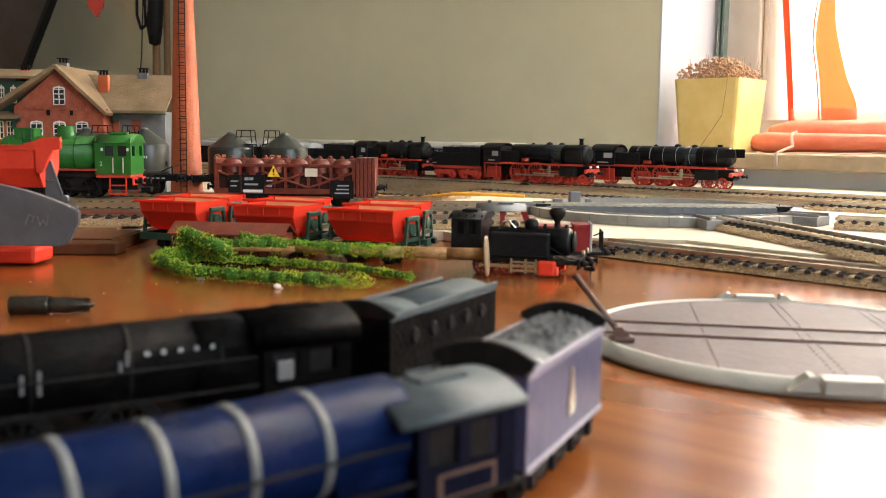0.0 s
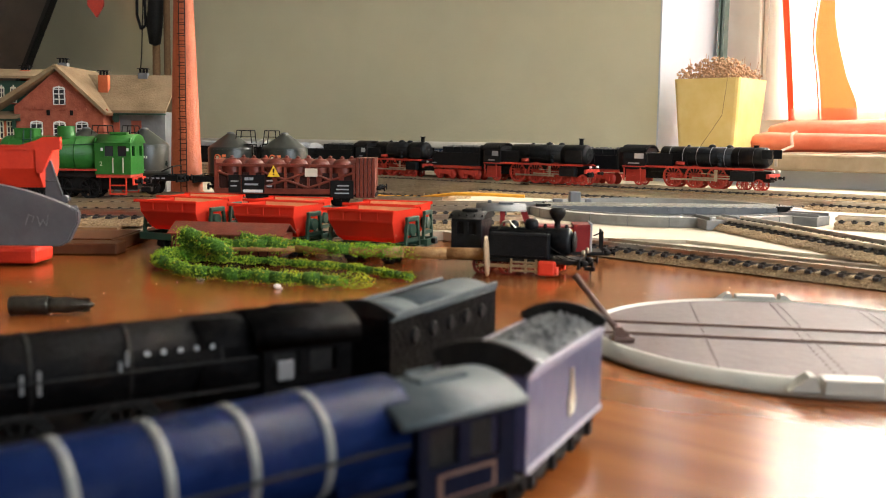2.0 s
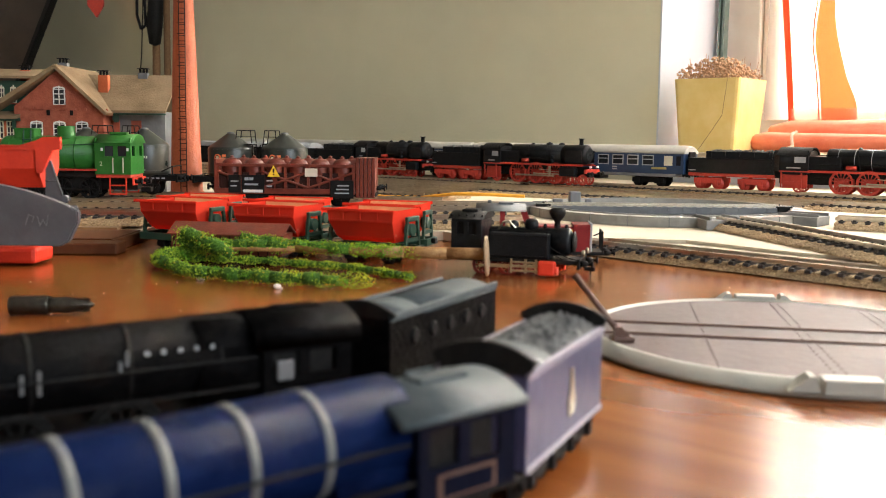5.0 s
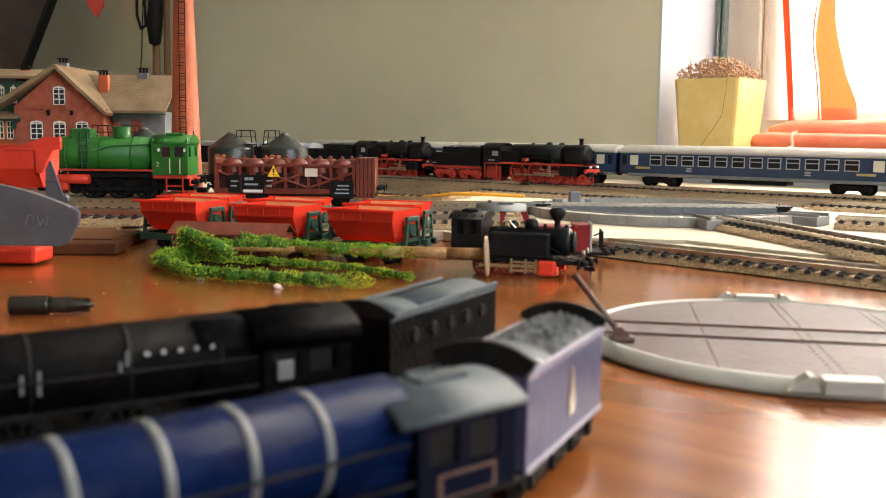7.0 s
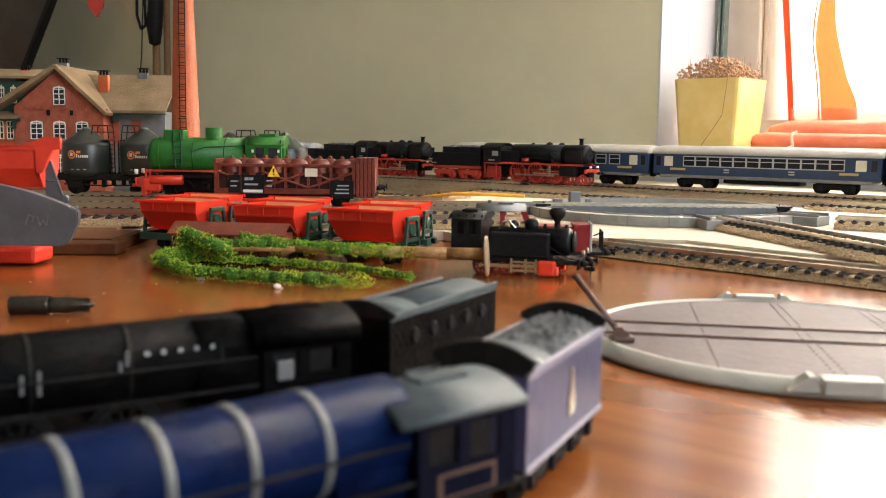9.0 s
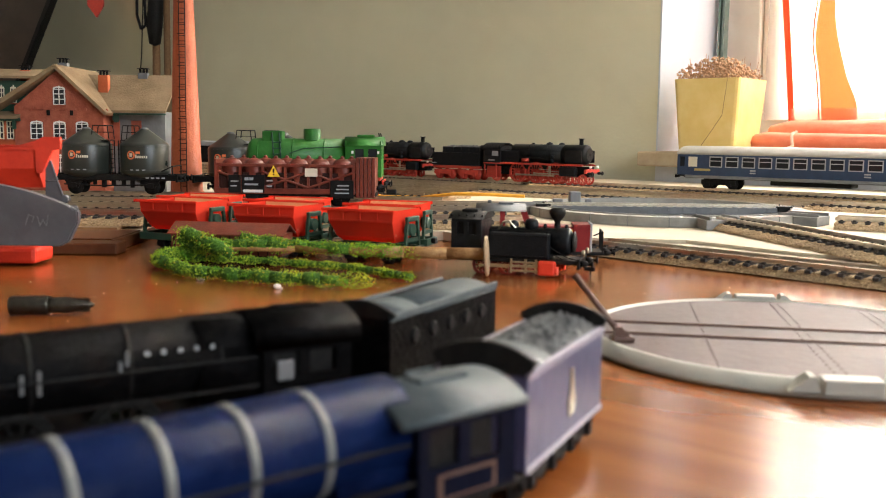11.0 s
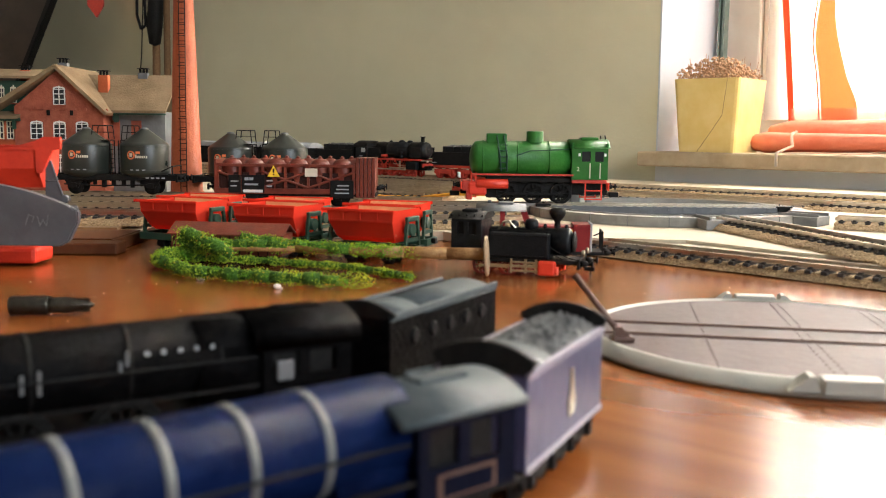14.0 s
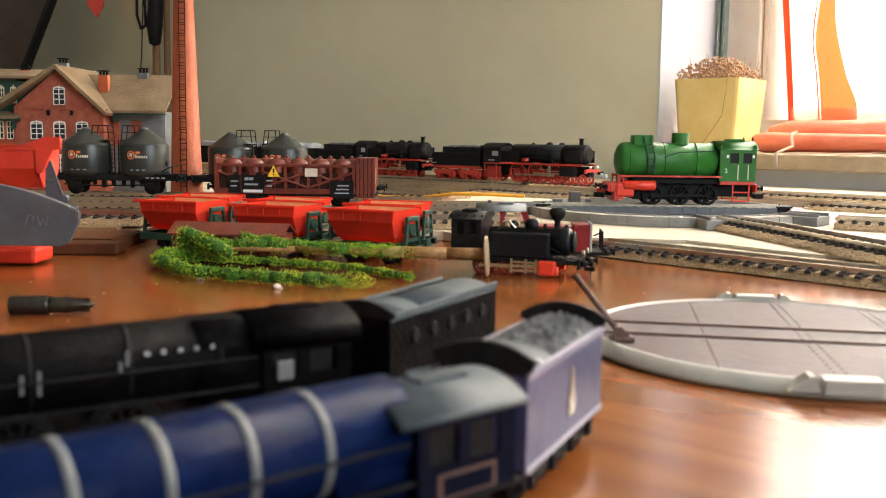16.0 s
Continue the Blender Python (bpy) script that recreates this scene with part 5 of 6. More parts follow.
    box(b, -h - 1.2, -h + 0.4, -13.5, 13.5, 7, 30, 0.3)
    part("headstock", b, M["oxide"], t)
    jar = None
    for row in (-6.4, 6.4):
        for k in range(6):
            at = (-h + 9 + k * 14.2 + (5 if row > 0 else 0), row, 8.4)
            if jar is None:
                b = B()
                turned(b, (0, 0, 0), (0, 0, 1), [(0, 5), (1, 5.8), (14, 6.3), (17.4, 6.4), (19.4, 6.0), (20.8, 5.0), (21.7, 3.4), (22.1, 1.6), (22.6, 1.3), (22.9, 1.2)], 24)
                jar = part("acid_jar", b, M["oxide"], t, "round brown stoneware jar", at)
                b = B()
                turned(b, (0, 0, 22.6), (0, 0, 1), [(0, 1.4), (0.5, 1.3), (1.3, 0.5)], 10)
                lid = part("stopper", b, M["oxide"], jar)
            else:
                j = twin("acid_jar", jar, t, at)
                twin("stopper", lid, j)
    b = B()
    box(b, -h, h, -12, 12, 6.5, 9, 0.3)
    part("floor_frame", b, M["black_soft"], t)
    for c in (-27, 27):
        wheel_pair(t, c, 5.4, W_BLACK)
        for side in (-1, 1):
            b = B()
            prism(b, [(c - 7, 8), (c + 7, 8), (c + 3, 3.4), (c - 3, 3.4)], side * 10.4 - 0.6, side * 10.4 + 0.6)
            box(b, c - 2.2, c + 2.2, side * 11.2 - 0.8, side * 11.2 + 0.8, 3.8, 7.4, 0.4)
            part("axle_guard", b, M["black_soft"], t)
    for e in (-1, 1):
        buffers(t, e * (h + 0.5), 12.2, e, M["black_soft"], long=5.5)
    return t


enlarge(jar_wagon(-101.6, 674.5, RAIL_Z, 0))


def roof_van(u, label):
    x, y = on_line(T2, u)
    t = thing("covered_van", x, y, FAR_Z + 8, HEAD, label, "goods wagon", "ribbed-roof vans")
    b = B()
    box(b, -62, 62, -14, 14, 10, 34, 0.4)
    part("body", b, M["black_soft"], t)
    b = B()
    prism(b, [(-15, 33)] + arc(0, 20, 20, 140, 40, 12) + [(15, 33)], -64, 64, "x", True)
    r = part("roof", b, M["lightgrey"], t, "pale grey ribbed roof")
    rib = None
    for k in range(18):
        if rib is None:
            b = B()
            prism(b, arc(0, 20, 20.7, 140, 40, 10) + arc(0, 20, 19.8, 40, 140, 10), -0.8, 0.8, "x")
            rib = part("rib", b, M["lightgrey"], r, at=(-61 + 7.2 * k, 0, 0))
        else:
            twin("rib", rib, r, (-61 + 7.2 * k, 0, 0))
    b = B()
    box(b, -60, 60, -11, 11, 7, 10)
    part("underframe", b, M["black_soft"], t)
    for c in (-34, 34):
        wheel_pair(t, c, 5.4, W_BLACK)
    for e in (-1, 1):
        buffers(t, e * 62, 12.2, e, M["black_soft"], long=5)


roof_van(U_C - 282, "black covered van with a pale ribbed roof")
roof_van(U_C - 420, "black covered van with a pale ribbed roof")


# ---- big turntable on the layout ----
TT_R = 104.0
tt = thing("layout_turntable", 168, 730.3, NEAR_Z, 0, "large grey model turntable with a girder bridge", "turntable")
def annulus(bm, r0, r1, z0, z1, a0=0.0, a1=360.0, n=72):
    full = abs(a1 - a0) > 359.9
    k = n if full else n + 1
    ring = []
    for r, z in ((r0, z0), (r1, z0), (r1, z1), (r0, z1)):
        ring.append([bm.verts.new((r * math.cos(radians(a0 + (a1 - a0) * i / n)), r * math.sin(radians(a0 + (a1 - a0) * i / n)), z)) for i in range(k)])
    for p, q in ((0, 1), (1, 2), (2, 3), (3, 0)):
        for i in range(n):
            j = (i + 1) % k
            bm.faces.new((ring[p][i], ring[p][j], ring[q][j], ring[q][i]))
    if not full:
        bm.faces.new([ring[p][0] for p in range(4)])
        bm.faces.new([ring[p][-1] for p in (3, 2, 1, 0)])
    return bm


b = B()
annulus(b, TT_R - 11, TT_R, 0.1, 6.6, n=48)
annulus(b, TT_R - 12.5, TT_R - 11, 0.1, 7.4, n=48)
rimw = part("pit_wall", b, M["ring"], tt, "grey segmented ring wall")
seam = None
for k in range(24):
    if seam is None:
        b = B()
        box(b, TT_R - 10.8, TT_R + 0.12, -0.25, 0.25, 0.3, 6.75)
        seam = part("ring_joint", b, M["grey"], rimw)
        ob = seam
    else:
        ob = twin("ring_joint", seam, rimw)
    ob.rotation_euler = (0, 0, radians(15 * k + 4))
b = B()
cyl(b, (0, 0, 0.1), (0, 0, 1.6), TT_R - 12.5, n=72)
part("pit_floor", b, M["ring"], tt)
b = B()
annulus(b, 80, 81.5, 1.6, 3.0)
part("pit_rail", b, M["steel"], tt)
bl = TT_R - 14
b = B()
box(b, -bl, bl, -15, 15, 5.6, 7.0, 0.2)
br = part("bridge", b, M["ring"], tt, "grey plank deck of the bridge")
for side in (-1, 1):
    b = B()
    prism(b, [(-bl, 7.2), (-bl, 4.6), (-bl * 0.62, 2.0), (bl * 0.62, 2.0), (bl, 4.6), (bl, 7.2)], side * 14.6 - 0.7, side * 14.6 + 0.7)
    g = part("girder", b, M["girder"], br, "dark grey plate girder")
    for k in range(-8, 9):
        b = B()
        box(b, k * 10.5 - 0.4, k * 10.5 + 0.4, side * 15.5 - 0.4, side * 15.5 + 0.4, 4.0, 7.0)
        part("stiffener", b, M["girder"], g)
    b = B()
    box(b, -bl, bl, side * 9.2 - 0.6, side * 9.2 + 0.6, 7.0, 8.5)
    part("bridge_rail", b, M["steel"], br)
for k in range(24):
    b = B()
    box(b, -bl + 4 + k * 7.5, -bl + 6.6 + k * 7.5, -13.5, 13.5, 7.0, 7.5)
    part("sleeper", b, M["grey"], br)
for e in (-1, 1):
    b = B()
    box(b, e * bl - 9, e * bl + 2, -16.5, -10.5, 4.4, 8.6, 0.5)
    box(b, e * bl - 9, e * bl + 2, 10.5, 16.5, 4.4, 8.6, 0.5)
    part("end_lock", b, M["black_soft"], br, "dark locking block at the bridge's end")
b = B()
box(b, -67, -58, 38, 48, 2.2, 15, 1.2)
box(b, -88, -46, 34, 52, 1.6, 4.2, 0.5)
box(b, -80, -72, 40, 47, 4.2, 9, 0.8)
box(b, -54, -49, 40, 46, 4.2, 9, 0.8)
part("control_hut", b, M["grey"], tt, "small grey block beside the bridge")
lock = None
for a in (-84.5, -41, 180):
    if lock is None:
        b = B()
        box(b, TT_R - 0.5, TT_R + 16, -12, 12, 0.1, 6.4, 0.4)
        box(b, TT_R - 12, TT_R + 16, -9.8, -8.6, 6.4, 8.5)
        box(b, TT_R - 12, TT_R + 16, 8.6, 9.8, 6.4, 8.5)
        lock = part("track_entry", b, M["entry"], tt, "pale grey track entry block")
        ob = lock
    else:
        ob = twin("track_entry", lock, tt)
    ob.rotation_euler = (0, 0, radians(a))
track("track", 262, 639, -27, 190, NEAR_Z + 0.2, "track leaving the large turntable beside the window", pitch=8)
b = B()
pts = [(-80, 918, 8), (-52, 902, 9), (-20, 880, 10), (10, 856, 15), (40, 842, 15.5), (70, 830, 15)]
tube(b, pts, 1.5, 8)
solid("orange_cord", b, M["cord"], "orange-yellow cord lying across the tracks", "cord")


# ---- hand turntable on the table ----
ht = thing("hand_turntable", 113, 306, 0, 0, "small hand turntable with brown deck and grey rim", "turntable")
b = B()
turned(b, (0, 0, 0.15), (0, 0, 1), [(0, 67.6), (0.8, 68.6), (1.5, 68.2), (4.1, 64.8), (4.3, 63.4), (3.4, 62.6)], 96)
part("rim", b, M["rim"], ht, "pale grey plastic rim")
b = B()
cyl(b, (0, 0, 1.0), (0, 0, 3.8), 62.0, n=90)
dk = part("deck", b, M["deck"], ht, "brown planked deck")
DECK_A = math.degrees(math.atan2(306 - 321, 142 - 57))
for side in (-13.0, 6.4):
    b = B()
    half = math.sqrt(62 ** 2 - side ** 2)
    box(b, -half, half, side - 0.3, side + 0.3, 3.8, 4.5, m=Matrix.Rotation(radians(DECK_A), 4, "Z"))
    box(b, -half, half, side - 0.6, side + 0.6, 3.8, 3.95, m=Matrix.Rotation(radians(DECK_A), 4, "Z"))
    part("rail", b, M["brown_rail"], ht)
rv = None
for line in (-28, 2, 5, 32, 35):
    half = math.sqrt(61 ** 2 - line ** 2)
    m = int(half / 2.2)
    for k in range(-m, m + 1):
        p = Matrix.Rotation(radians(DECK_A), 3, "Z") @ Vector((line, k * 4.4, 3.8))
        if p.length > 60 or abs((Matrix.Rotation(radians(-DECK_A), 3, "Z") @ p).y + 0.5) < 0:
            continue
        if rv is None:
            b = B()
            turned(b, (0, 0, 0), (0, 0, 1), [(0, 0.5), (0.2, 0.4), (0.3, 0.15)], 6)
            rv = part("rivet", b, M["deck"], dk, at=p)
        else:
            twin("rivet", rv, dk, p)
for a in (82, 263, -10, 172):
    b = B()
    r = Matrix.Rotation(radians(a), 4, "Z")
    for q in (-1, 1):
        s = len(b.verts)
        prism(b, [(q * 16, 2.2), (q * 11, 6.2), (q * 9.4, 6.2), (q * 8.2, 2.2)], 63, 69.2, "x")
        b.verts.ensure_lookup_table()
        bmesh.ops.transform(b, matrix=r, verts=b.verts[s:])
    s = len(b.verts)
    box(b, 63, 69.6, -7.4, 7.4, 1.6, 5.6, 0.3)
    b.verts.ensure_lookup_table()
    bmesh.ops.transform(b, matrix=r, verts=b.verts[s:])
    part("track_clip", b, M["rim"], ht, "raised rim clip for a track")
b = B()
box(b, -61, -54, -18, -11.5, 3.8, 5.6, 0.7)
prism(b, [(-60, 5.4), (-55, 5.4), (-58, 8.4), (-60, 8.4)], -16.5, -13.5)
lv = part("lever_foot", b, M["brown_rail"], ht)
b = B()
cyl(b, (-58, -15, 6), (-71.5, -7, 23), 0.9, 1.1, n=10)
part("lever", b, M["brown_rail"], lv, "slanting brown hand lever")


# ---- tipping lorries ----
# pale orange that paints the light inside the red tubs
M["salmon"] = mat("lit_orange_plastic", (0.72, 0.32, 0.13), 0.6, 0, (0.8, 0.42, 0.2), 120)
M["thin_red"] = cloth("thin_red_plastic", (0.74, 0.055, 0.028), (0.8, 0.075, 0.04), (1, 0.3, 0.2), 0.0, 0.42)

def tipper(x, y, heading, label):
    t = thing("tipper_lorry", x, y, 0, heading, label, "narrow-gauge wagon", "red tipping lorries")
    # hollow tub, narrower at its foot, with a flared lip
    b = B()
    def ring(hx, hy, z):
        return [b.verts.new(v) for v in ((-hx, -hy, z), (hx, -hy, z), (hx, hy, z), (-hx, hy, z))]
    rings = [ring(15.4, 6, 11.4), ring(17, 9.5, 14), ring(18.6, 14.8, 22), ring(19.2, 15.4, 28.2), ring(18.2, 14.4, 28.2), ring(17.7, 13.8, 22), ring(16, 8.6, 14.8), ring(14.6, 5.4, 12.6)]
    for p, q in zip(rings, rings[1:]):
        for i in range(4):
            b.faces.new((p[i], p[(i + 1) % 4], q[(i + 1) % 4], q[i]))
    b.faces.new(rings[0][::-1])
    b.faces.new(rings[-1])
    for side in (-1, 1):
        box(b, -22.5, 20, side * 15.6 - 0.8, side * 15.6 + 0.8, 27.2, 28.8, 0.3)
        box(b, -18.6, 18.6, side * 14.9 - 0.4, side * 14.9 + 0.4, 22.4, 23.2)
        for k in (-10, 0, 10):
            box(b, k - 0.4, k + 0.4, side * 15.0 - 0.6, side * 15.0 + 0.5, 23, 27.6)
    tub = part("tub", b, M["thin_red"], t, "red hollow tipping tub")
    # thin sheets added to colour the tub's inner sides as lit
    for side in (-1, 1):
        b = B()
        prism(b, [(side * 14.25, 28.1), (side * 13.65, 22), (side * 8.45, 14.9), (side * 8.2, 15.2), (side * 13.35, 22.1), (side * 13.95, 28.1)], -17.4, 17.4, "x")
        part("lit_lining", b, M["salmon"], tub, "added lining, coloured pale as the lit inside")
    for e in (-1, 1):
        b = B()
        for side in (-1, 1):
            prism(b, [(side * 9, 7), (side * 7, 7), (side * 4.8, 22), (side * 6.4, 24)], e * 22.2 - 0.7, e * 22.2 + 0.7, "x")
        box(b, e * 22.2 - 0.9, e * 22.2 + 0.9, -6.6, 6.6, 22.4, 25, 0.5)
        box(b, e * 22.2 - 0.6, e * 22.2 + 0.6, -8, 8, 12, 14)
        cyl(b, (e * 19, 0, 18), (e * 23, 0, 18), 3.2, n=14)
        part("end_frame", b, M["dark_green"], t, "dark green A-shaped end frame")
        b = B()
        cyl(b, (e * 24, 0, 8), (e * 27, 0, 8), 1.6, n=10)
        box(b, e * 27 - 0.5, e * 27 + 0.5, -2.4, 2.4, 6.5, 9.5, 0.3)
        part("coupler", b, M["black_soft"], t)
    b = B()
    for side in (-1, 1):
        box(b, -24, 24, side * 8.4 - 0.9, side * 8.4 + 0.9, 5.5, 9.5, 0.3)
    for e in (-24, 0, 24):
        box(b, e - 0.9, e + 0.9, -9, 9, 5.5, 9.5, 0.3)
    part("chassis", b, M["dark_green"], t)
    for c in (-11, 11):
        wheel_pair(t, c, 2.8, W_NGS, gauge=4.6)
        b = B()
        for side in (-1, 1):
            box(b, c - 2.4, c + 2.4, side * 7.2 - 1, side * 7.2 + 1, 1.8, 6, 0.4)
        part("axle_box", b, M["black_soft"], t)
    return t


TIPPERS = [(-148, 548, -22), (-90, 524, -23), (-36, 500, -25), (-147, 587, -17), (-90, 564, -18), (-30, 540, -17)]
tip_label = "red tipping lorry on a dark green frame"
for x, y, hd in TIPPERS:
    tipper(x, y, hd, tip_label)


# ---- small brown van, tree, small engines ----
van = thing("small_van", -109, 494, 0, -9, "small brown covered van among the red lorries", "narrow-gauge wagon")
b = B()
box(b, -29.5, 29.5, -9, 9, 4.5, 15.5, 0.2)
part("body", b, M["oxide"], van)
for k in range(12):
    b = B()
    box(b, -28 + 5 * k, -27.5 + 5 * k, -9.25, 9.25, 4.6, 15.4)
    part("plank_seam", b, M["black_soft"], van)
b = B()
prism(b, [(-10.4, 15.2), (0, 20.6), (10.4, 15.2), (10.4, 14.6), (0, 19.8), (-10.4, 14.6)], -31, 31, "x")
part("roof", b, M["oxide"], van, "brown pitched roof")
b = B()
box(b, -28, 28, -7, 7, 2.8, 4.6)
part("underframe", b, M["black_soft"], van)
for c in (-16, 16):
    wheel_pair(van, c, 2.8, W_NGS, gauge=4.6)

tree = thing("model_tree", 0, 0, 0, 0, "fallen green flocked model tree with a round foot", "model tree")
b = B()
turned(b, (20, 450, 9.9), (0.985, -0.12, 0.06), [(0, 9.4), (0.3, 9.8), (1.1, 9.6), (1.4, 8.8)], 26)
for v in b.verts:
    v.co += Vector((0, 0.35, 0.45)) * noise.noise(v.co * 0.4)
part("foot", b, M["cork"], tree, "pale round tree foot")
b = B()
tube(b, [(21, 450, 11), (2, 452, 10.8), (-20, 455, 10.8)], 2.9, 12)
turned(b, (-18, 454.6, 10.8), (-52, 8.4, 0.2), [(0, 2.9), (20, 2.3), (54, 1.9)], 12)
turned(b, (-70, 463, 11), (-90, 16, -3), [(0, 1.8), (30, 1.2), (60, 0.7)], 10)
part("trunk", b, M["trunk"], tree, "brown plastic trunk")
rng = random.Random(9)
STRANDS = [
    [(-12, 452, 11), (-42, 458, 11.5), (-100, 470, 12), (-126, 474, 9), (-140, 466, 5), (-116, 432, 4), (-73, 416, 3.8), (-30, 406, 3.8)],
    [(-132, 474, 5), (-88, 470, 4), (-46, 458, 3), (-14, 430, 2.6)],
    [(-100, 474, 15), (-72, 466, 12.5), (-42, 459, 11.5), (-22, 455, 11)],
    [(-128, 470, 17.5), (-120, 466, 16), (-110, 462, 12), (-102, 460, 8)],
    [(-130, 470, 14), (-118, 470, 11), (-108, 468, 9)],
]
def strand_point(s, k):
    f = k * (len(s) - 1)
    i = min(int(f), len(s) - 2)
    return Vector(s[i]).lerp(Vector(s[i + 1]), f - i)
M["flock_yellow"] = mat("yellow_flock", (0.5, 0.36, 0.02), 0.95, 0, (0.6, 0.45, 0.05), 300)
for si, s in enumerate(STRANDS):
    L = sum((Vector(p) - Vector(q)).length for p, q in zip(s, s[1:]))
    b, by = B(), B()
    rad = (3.9, 2.3, 3.2, 4.2, 4.0)[si]
    # core tubes added to put dark shading beneath the flock
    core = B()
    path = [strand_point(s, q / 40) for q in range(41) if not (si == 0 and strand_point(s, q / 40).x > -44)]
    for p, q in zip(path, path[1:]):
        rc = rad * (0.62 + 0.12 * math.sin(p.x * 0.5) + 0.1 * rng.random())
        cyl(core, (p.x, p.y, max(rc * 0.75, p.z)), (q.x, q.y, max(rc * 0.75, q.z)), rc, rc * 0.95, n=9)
    part("foliage_core", core, M["moss_core"], tree, "added core, coloured dark as foliage shade")
    for k in range(int(L * 34)):
        c = strand_point(s, rng.random())
        if si == 0 and c.x > -40 and rng.random() < (c.x + 34) / 26:
            continue
        d = Vector((rng.gauss(0, 1), rng.gauss(0, 1), rng.gauss(0, 1))).normalized() * rad * (0.6 + 0.5 * rng.random() ** 0.7) * (0.86 + 0.2 * math.sin(c.x * 0.45 + si))
        p = c + d
        p.z = max(0.5, p.z)
        r = rng.uniform(0.22, 0.52)
        tgt = by if noise.noise(c * 0.22 + Vector((si, 0, 0))) > 0.34 and rng.random() < 0.2 else b
        q = Matrix.Translation(p) @ Euler((rng.uniform(0, 6), rng.uniform(0, 6), 0)).to_matrix().to_4x4()
        vs = [tgt.verts.new(q @ Vector(w)) for w in ((r, 0, -r * 0.5), (-r * 0.6, r, -r * 0.5), (-r * 0.6, -r, -r * 0.5), (0, 0, r))]
        for f in ((0, 1, 2), (0, 3, 1), (1, 3, 2), (2, 3, 0)):
            tgt.faces.new([vs[w] for w in f])
    f = part("foliage", b, M["moss"], tree, "bright green flock foliage")
    f["kind"] = "stuff"
    if len(by.verts):
        g = part("blossom", by, M["flock_yellow"], tree, "yellow flock blossom")
        g["kind"] = "stuff"
    else:
        by.free()


def tank_engine(x, y, heading):
    t = thing("tank_engine", x, y, 0, heading, "small black narrow-gauge tank engine on the table", "model locomotive")
    b = B()
    box(b, -12, 17.5, -10, 10, 8.5, 20.6, 0.9)
    part("side_tank", b, M["black"], t)
    b = B()
    turned(b, (-13, 0, 16.4), (1, 0, 0), [(0, 6.4), (31, 6.4), (31.1, 6.7), (38, 6.7), (39, 6.2), (40, 4.5), (40.6, 1)], 24)
    part("boiler", b, M["black"], t)
    b = B()
    turned(b, (19.5, 0, 22), (0, 0, 1), [(0, 2.4), (1, 1.5), (4, 1.4), (6.4, 3.4), (8.2, 4.0), (9.6, 3.8), (10.6, 2.6), (10.7, 1.6)], 20)
    part("chimney", b, M["black_soft"], t, "black balloon-stack chimney")
    for xx, r, h in ((-1.5, 2.2, 4.2), (7, 3.4, 5.4), (13.6, 0.9, 3.2), (24, 1.0, 3.0)):
        b = B()
        turned(b, (xx, 0, 21.6), (0, 0, 1), [(0, r), (h * 0.6, r), (h * 0.9, r * 0.8), (h, r * 0.3)], 14)
        part("dome", b, M["black"], t)
    b = B()
    for side in (-1, 1):
        box(b, -30, -16, side * 10 - 0.5, side * 10 + 0.5, 8, 19)
        box(b, -30, -16, side * 10 - 0.5, side * 10 + 0.5, 25, 26.6)
        for x0, x1 in ((-30, -27.5), (-24, -22), (-18, -16)):
            box(b, x0, x1, side * 10 - 0.5, side * 10 + 0.5, 19, 25)
    box(b, -30.4, -29.4, -10.4, 10.4, 8, 26.6)
    box(b, -16.4, -15.4, -10.4, 10.4, 8, 26.6)
    part("cab", b, M["black"], t)
    # black block added to fill the cab as its interior shade
    b = B()
    box(b, -27, -16, -8.8, 8.8, 8, 25)
    part("cab_dark_fill", b, M["black_soft"], t)
    b = B()
    prism(b, [(-11.4, 26.4)] + arc(0, 10.4, 19.4, 124, 56, 10) + [(11.4, 26.4)], -32, -14.2, "x", True)
    box(b, -27, -19, -4, 4, 29.4, 30.8, 0.5)
    for k in range(5):
        box(b, -31 + 3.8 * k, -30.4 + 3.8 * k, -9, 9, 27.6, 28.6)
    part("cab_roof", b, M["black_soft"], t)
    b = B()
    box(b, -32, 32, -9.5, 9.5, 6.4, 8.4, 0.3)
    part("footplate", b, M["black_soft"], t)
    b = B()
    box(b, 31, 32.4, -11, 11, 4.5, 9.5, 0.3)
    part("buffer_beam", b, M["black_soft"], t)
    buffers(t, 32.4, 7.2, 1, M["black_soft"], spread=8, long=6, r=1.8)
    buffers(t, -32, 7.2, -1, M["black_soft"], spread=8, long=5, r=1.8)
    for c in (-16, -3):
        wheel_pair(t, c, 4.2, W_NG, gauge=5.6)
    for side in (-1, 1):
        b = B()
        box(b, 12.5, 21, side * 9.8 - 2.2, side * 9.8 + 2.2, 0.9, 8, 1.0)
        cyl(b, (20.6, side * 9.8, 3.4), (22.2, side * 9.8, 3.4), 2.0, n=14)
        part("cylinder", b, M["bright_red"], t, "bright red cylinder block")
        rod(t, -16, -3, side * 8.2, 4.2, M["brass"], 0.6)
        b = B()
        box(b, -12, 14, side * 9.6 - 0.35, side * 9.6 + 0.35, 4.3, 5.4)
        box(b, 0, 14, side * 9.9 - 0.35, side * 9.9 + 0.35, 2.2, 3.1)
        box(b, 0, 13, side * 9.9 - 0.35, side * 9.9 + 0.35, 6.4, 7.2)
        for xx in (-1, 6, 11):
            box(b, xx, xx + 1.0, side * 10 - 0.35, side * 10 + 0.35, 1.5, 8.4)
        part("valve_gear", b, M["brass"], t)
        b = B()
        cyl(b, (32.6, side * 6, 12), (34, side * 6, 12), 1.4, n=12)
        part("headlight", b, M["steel"], t)
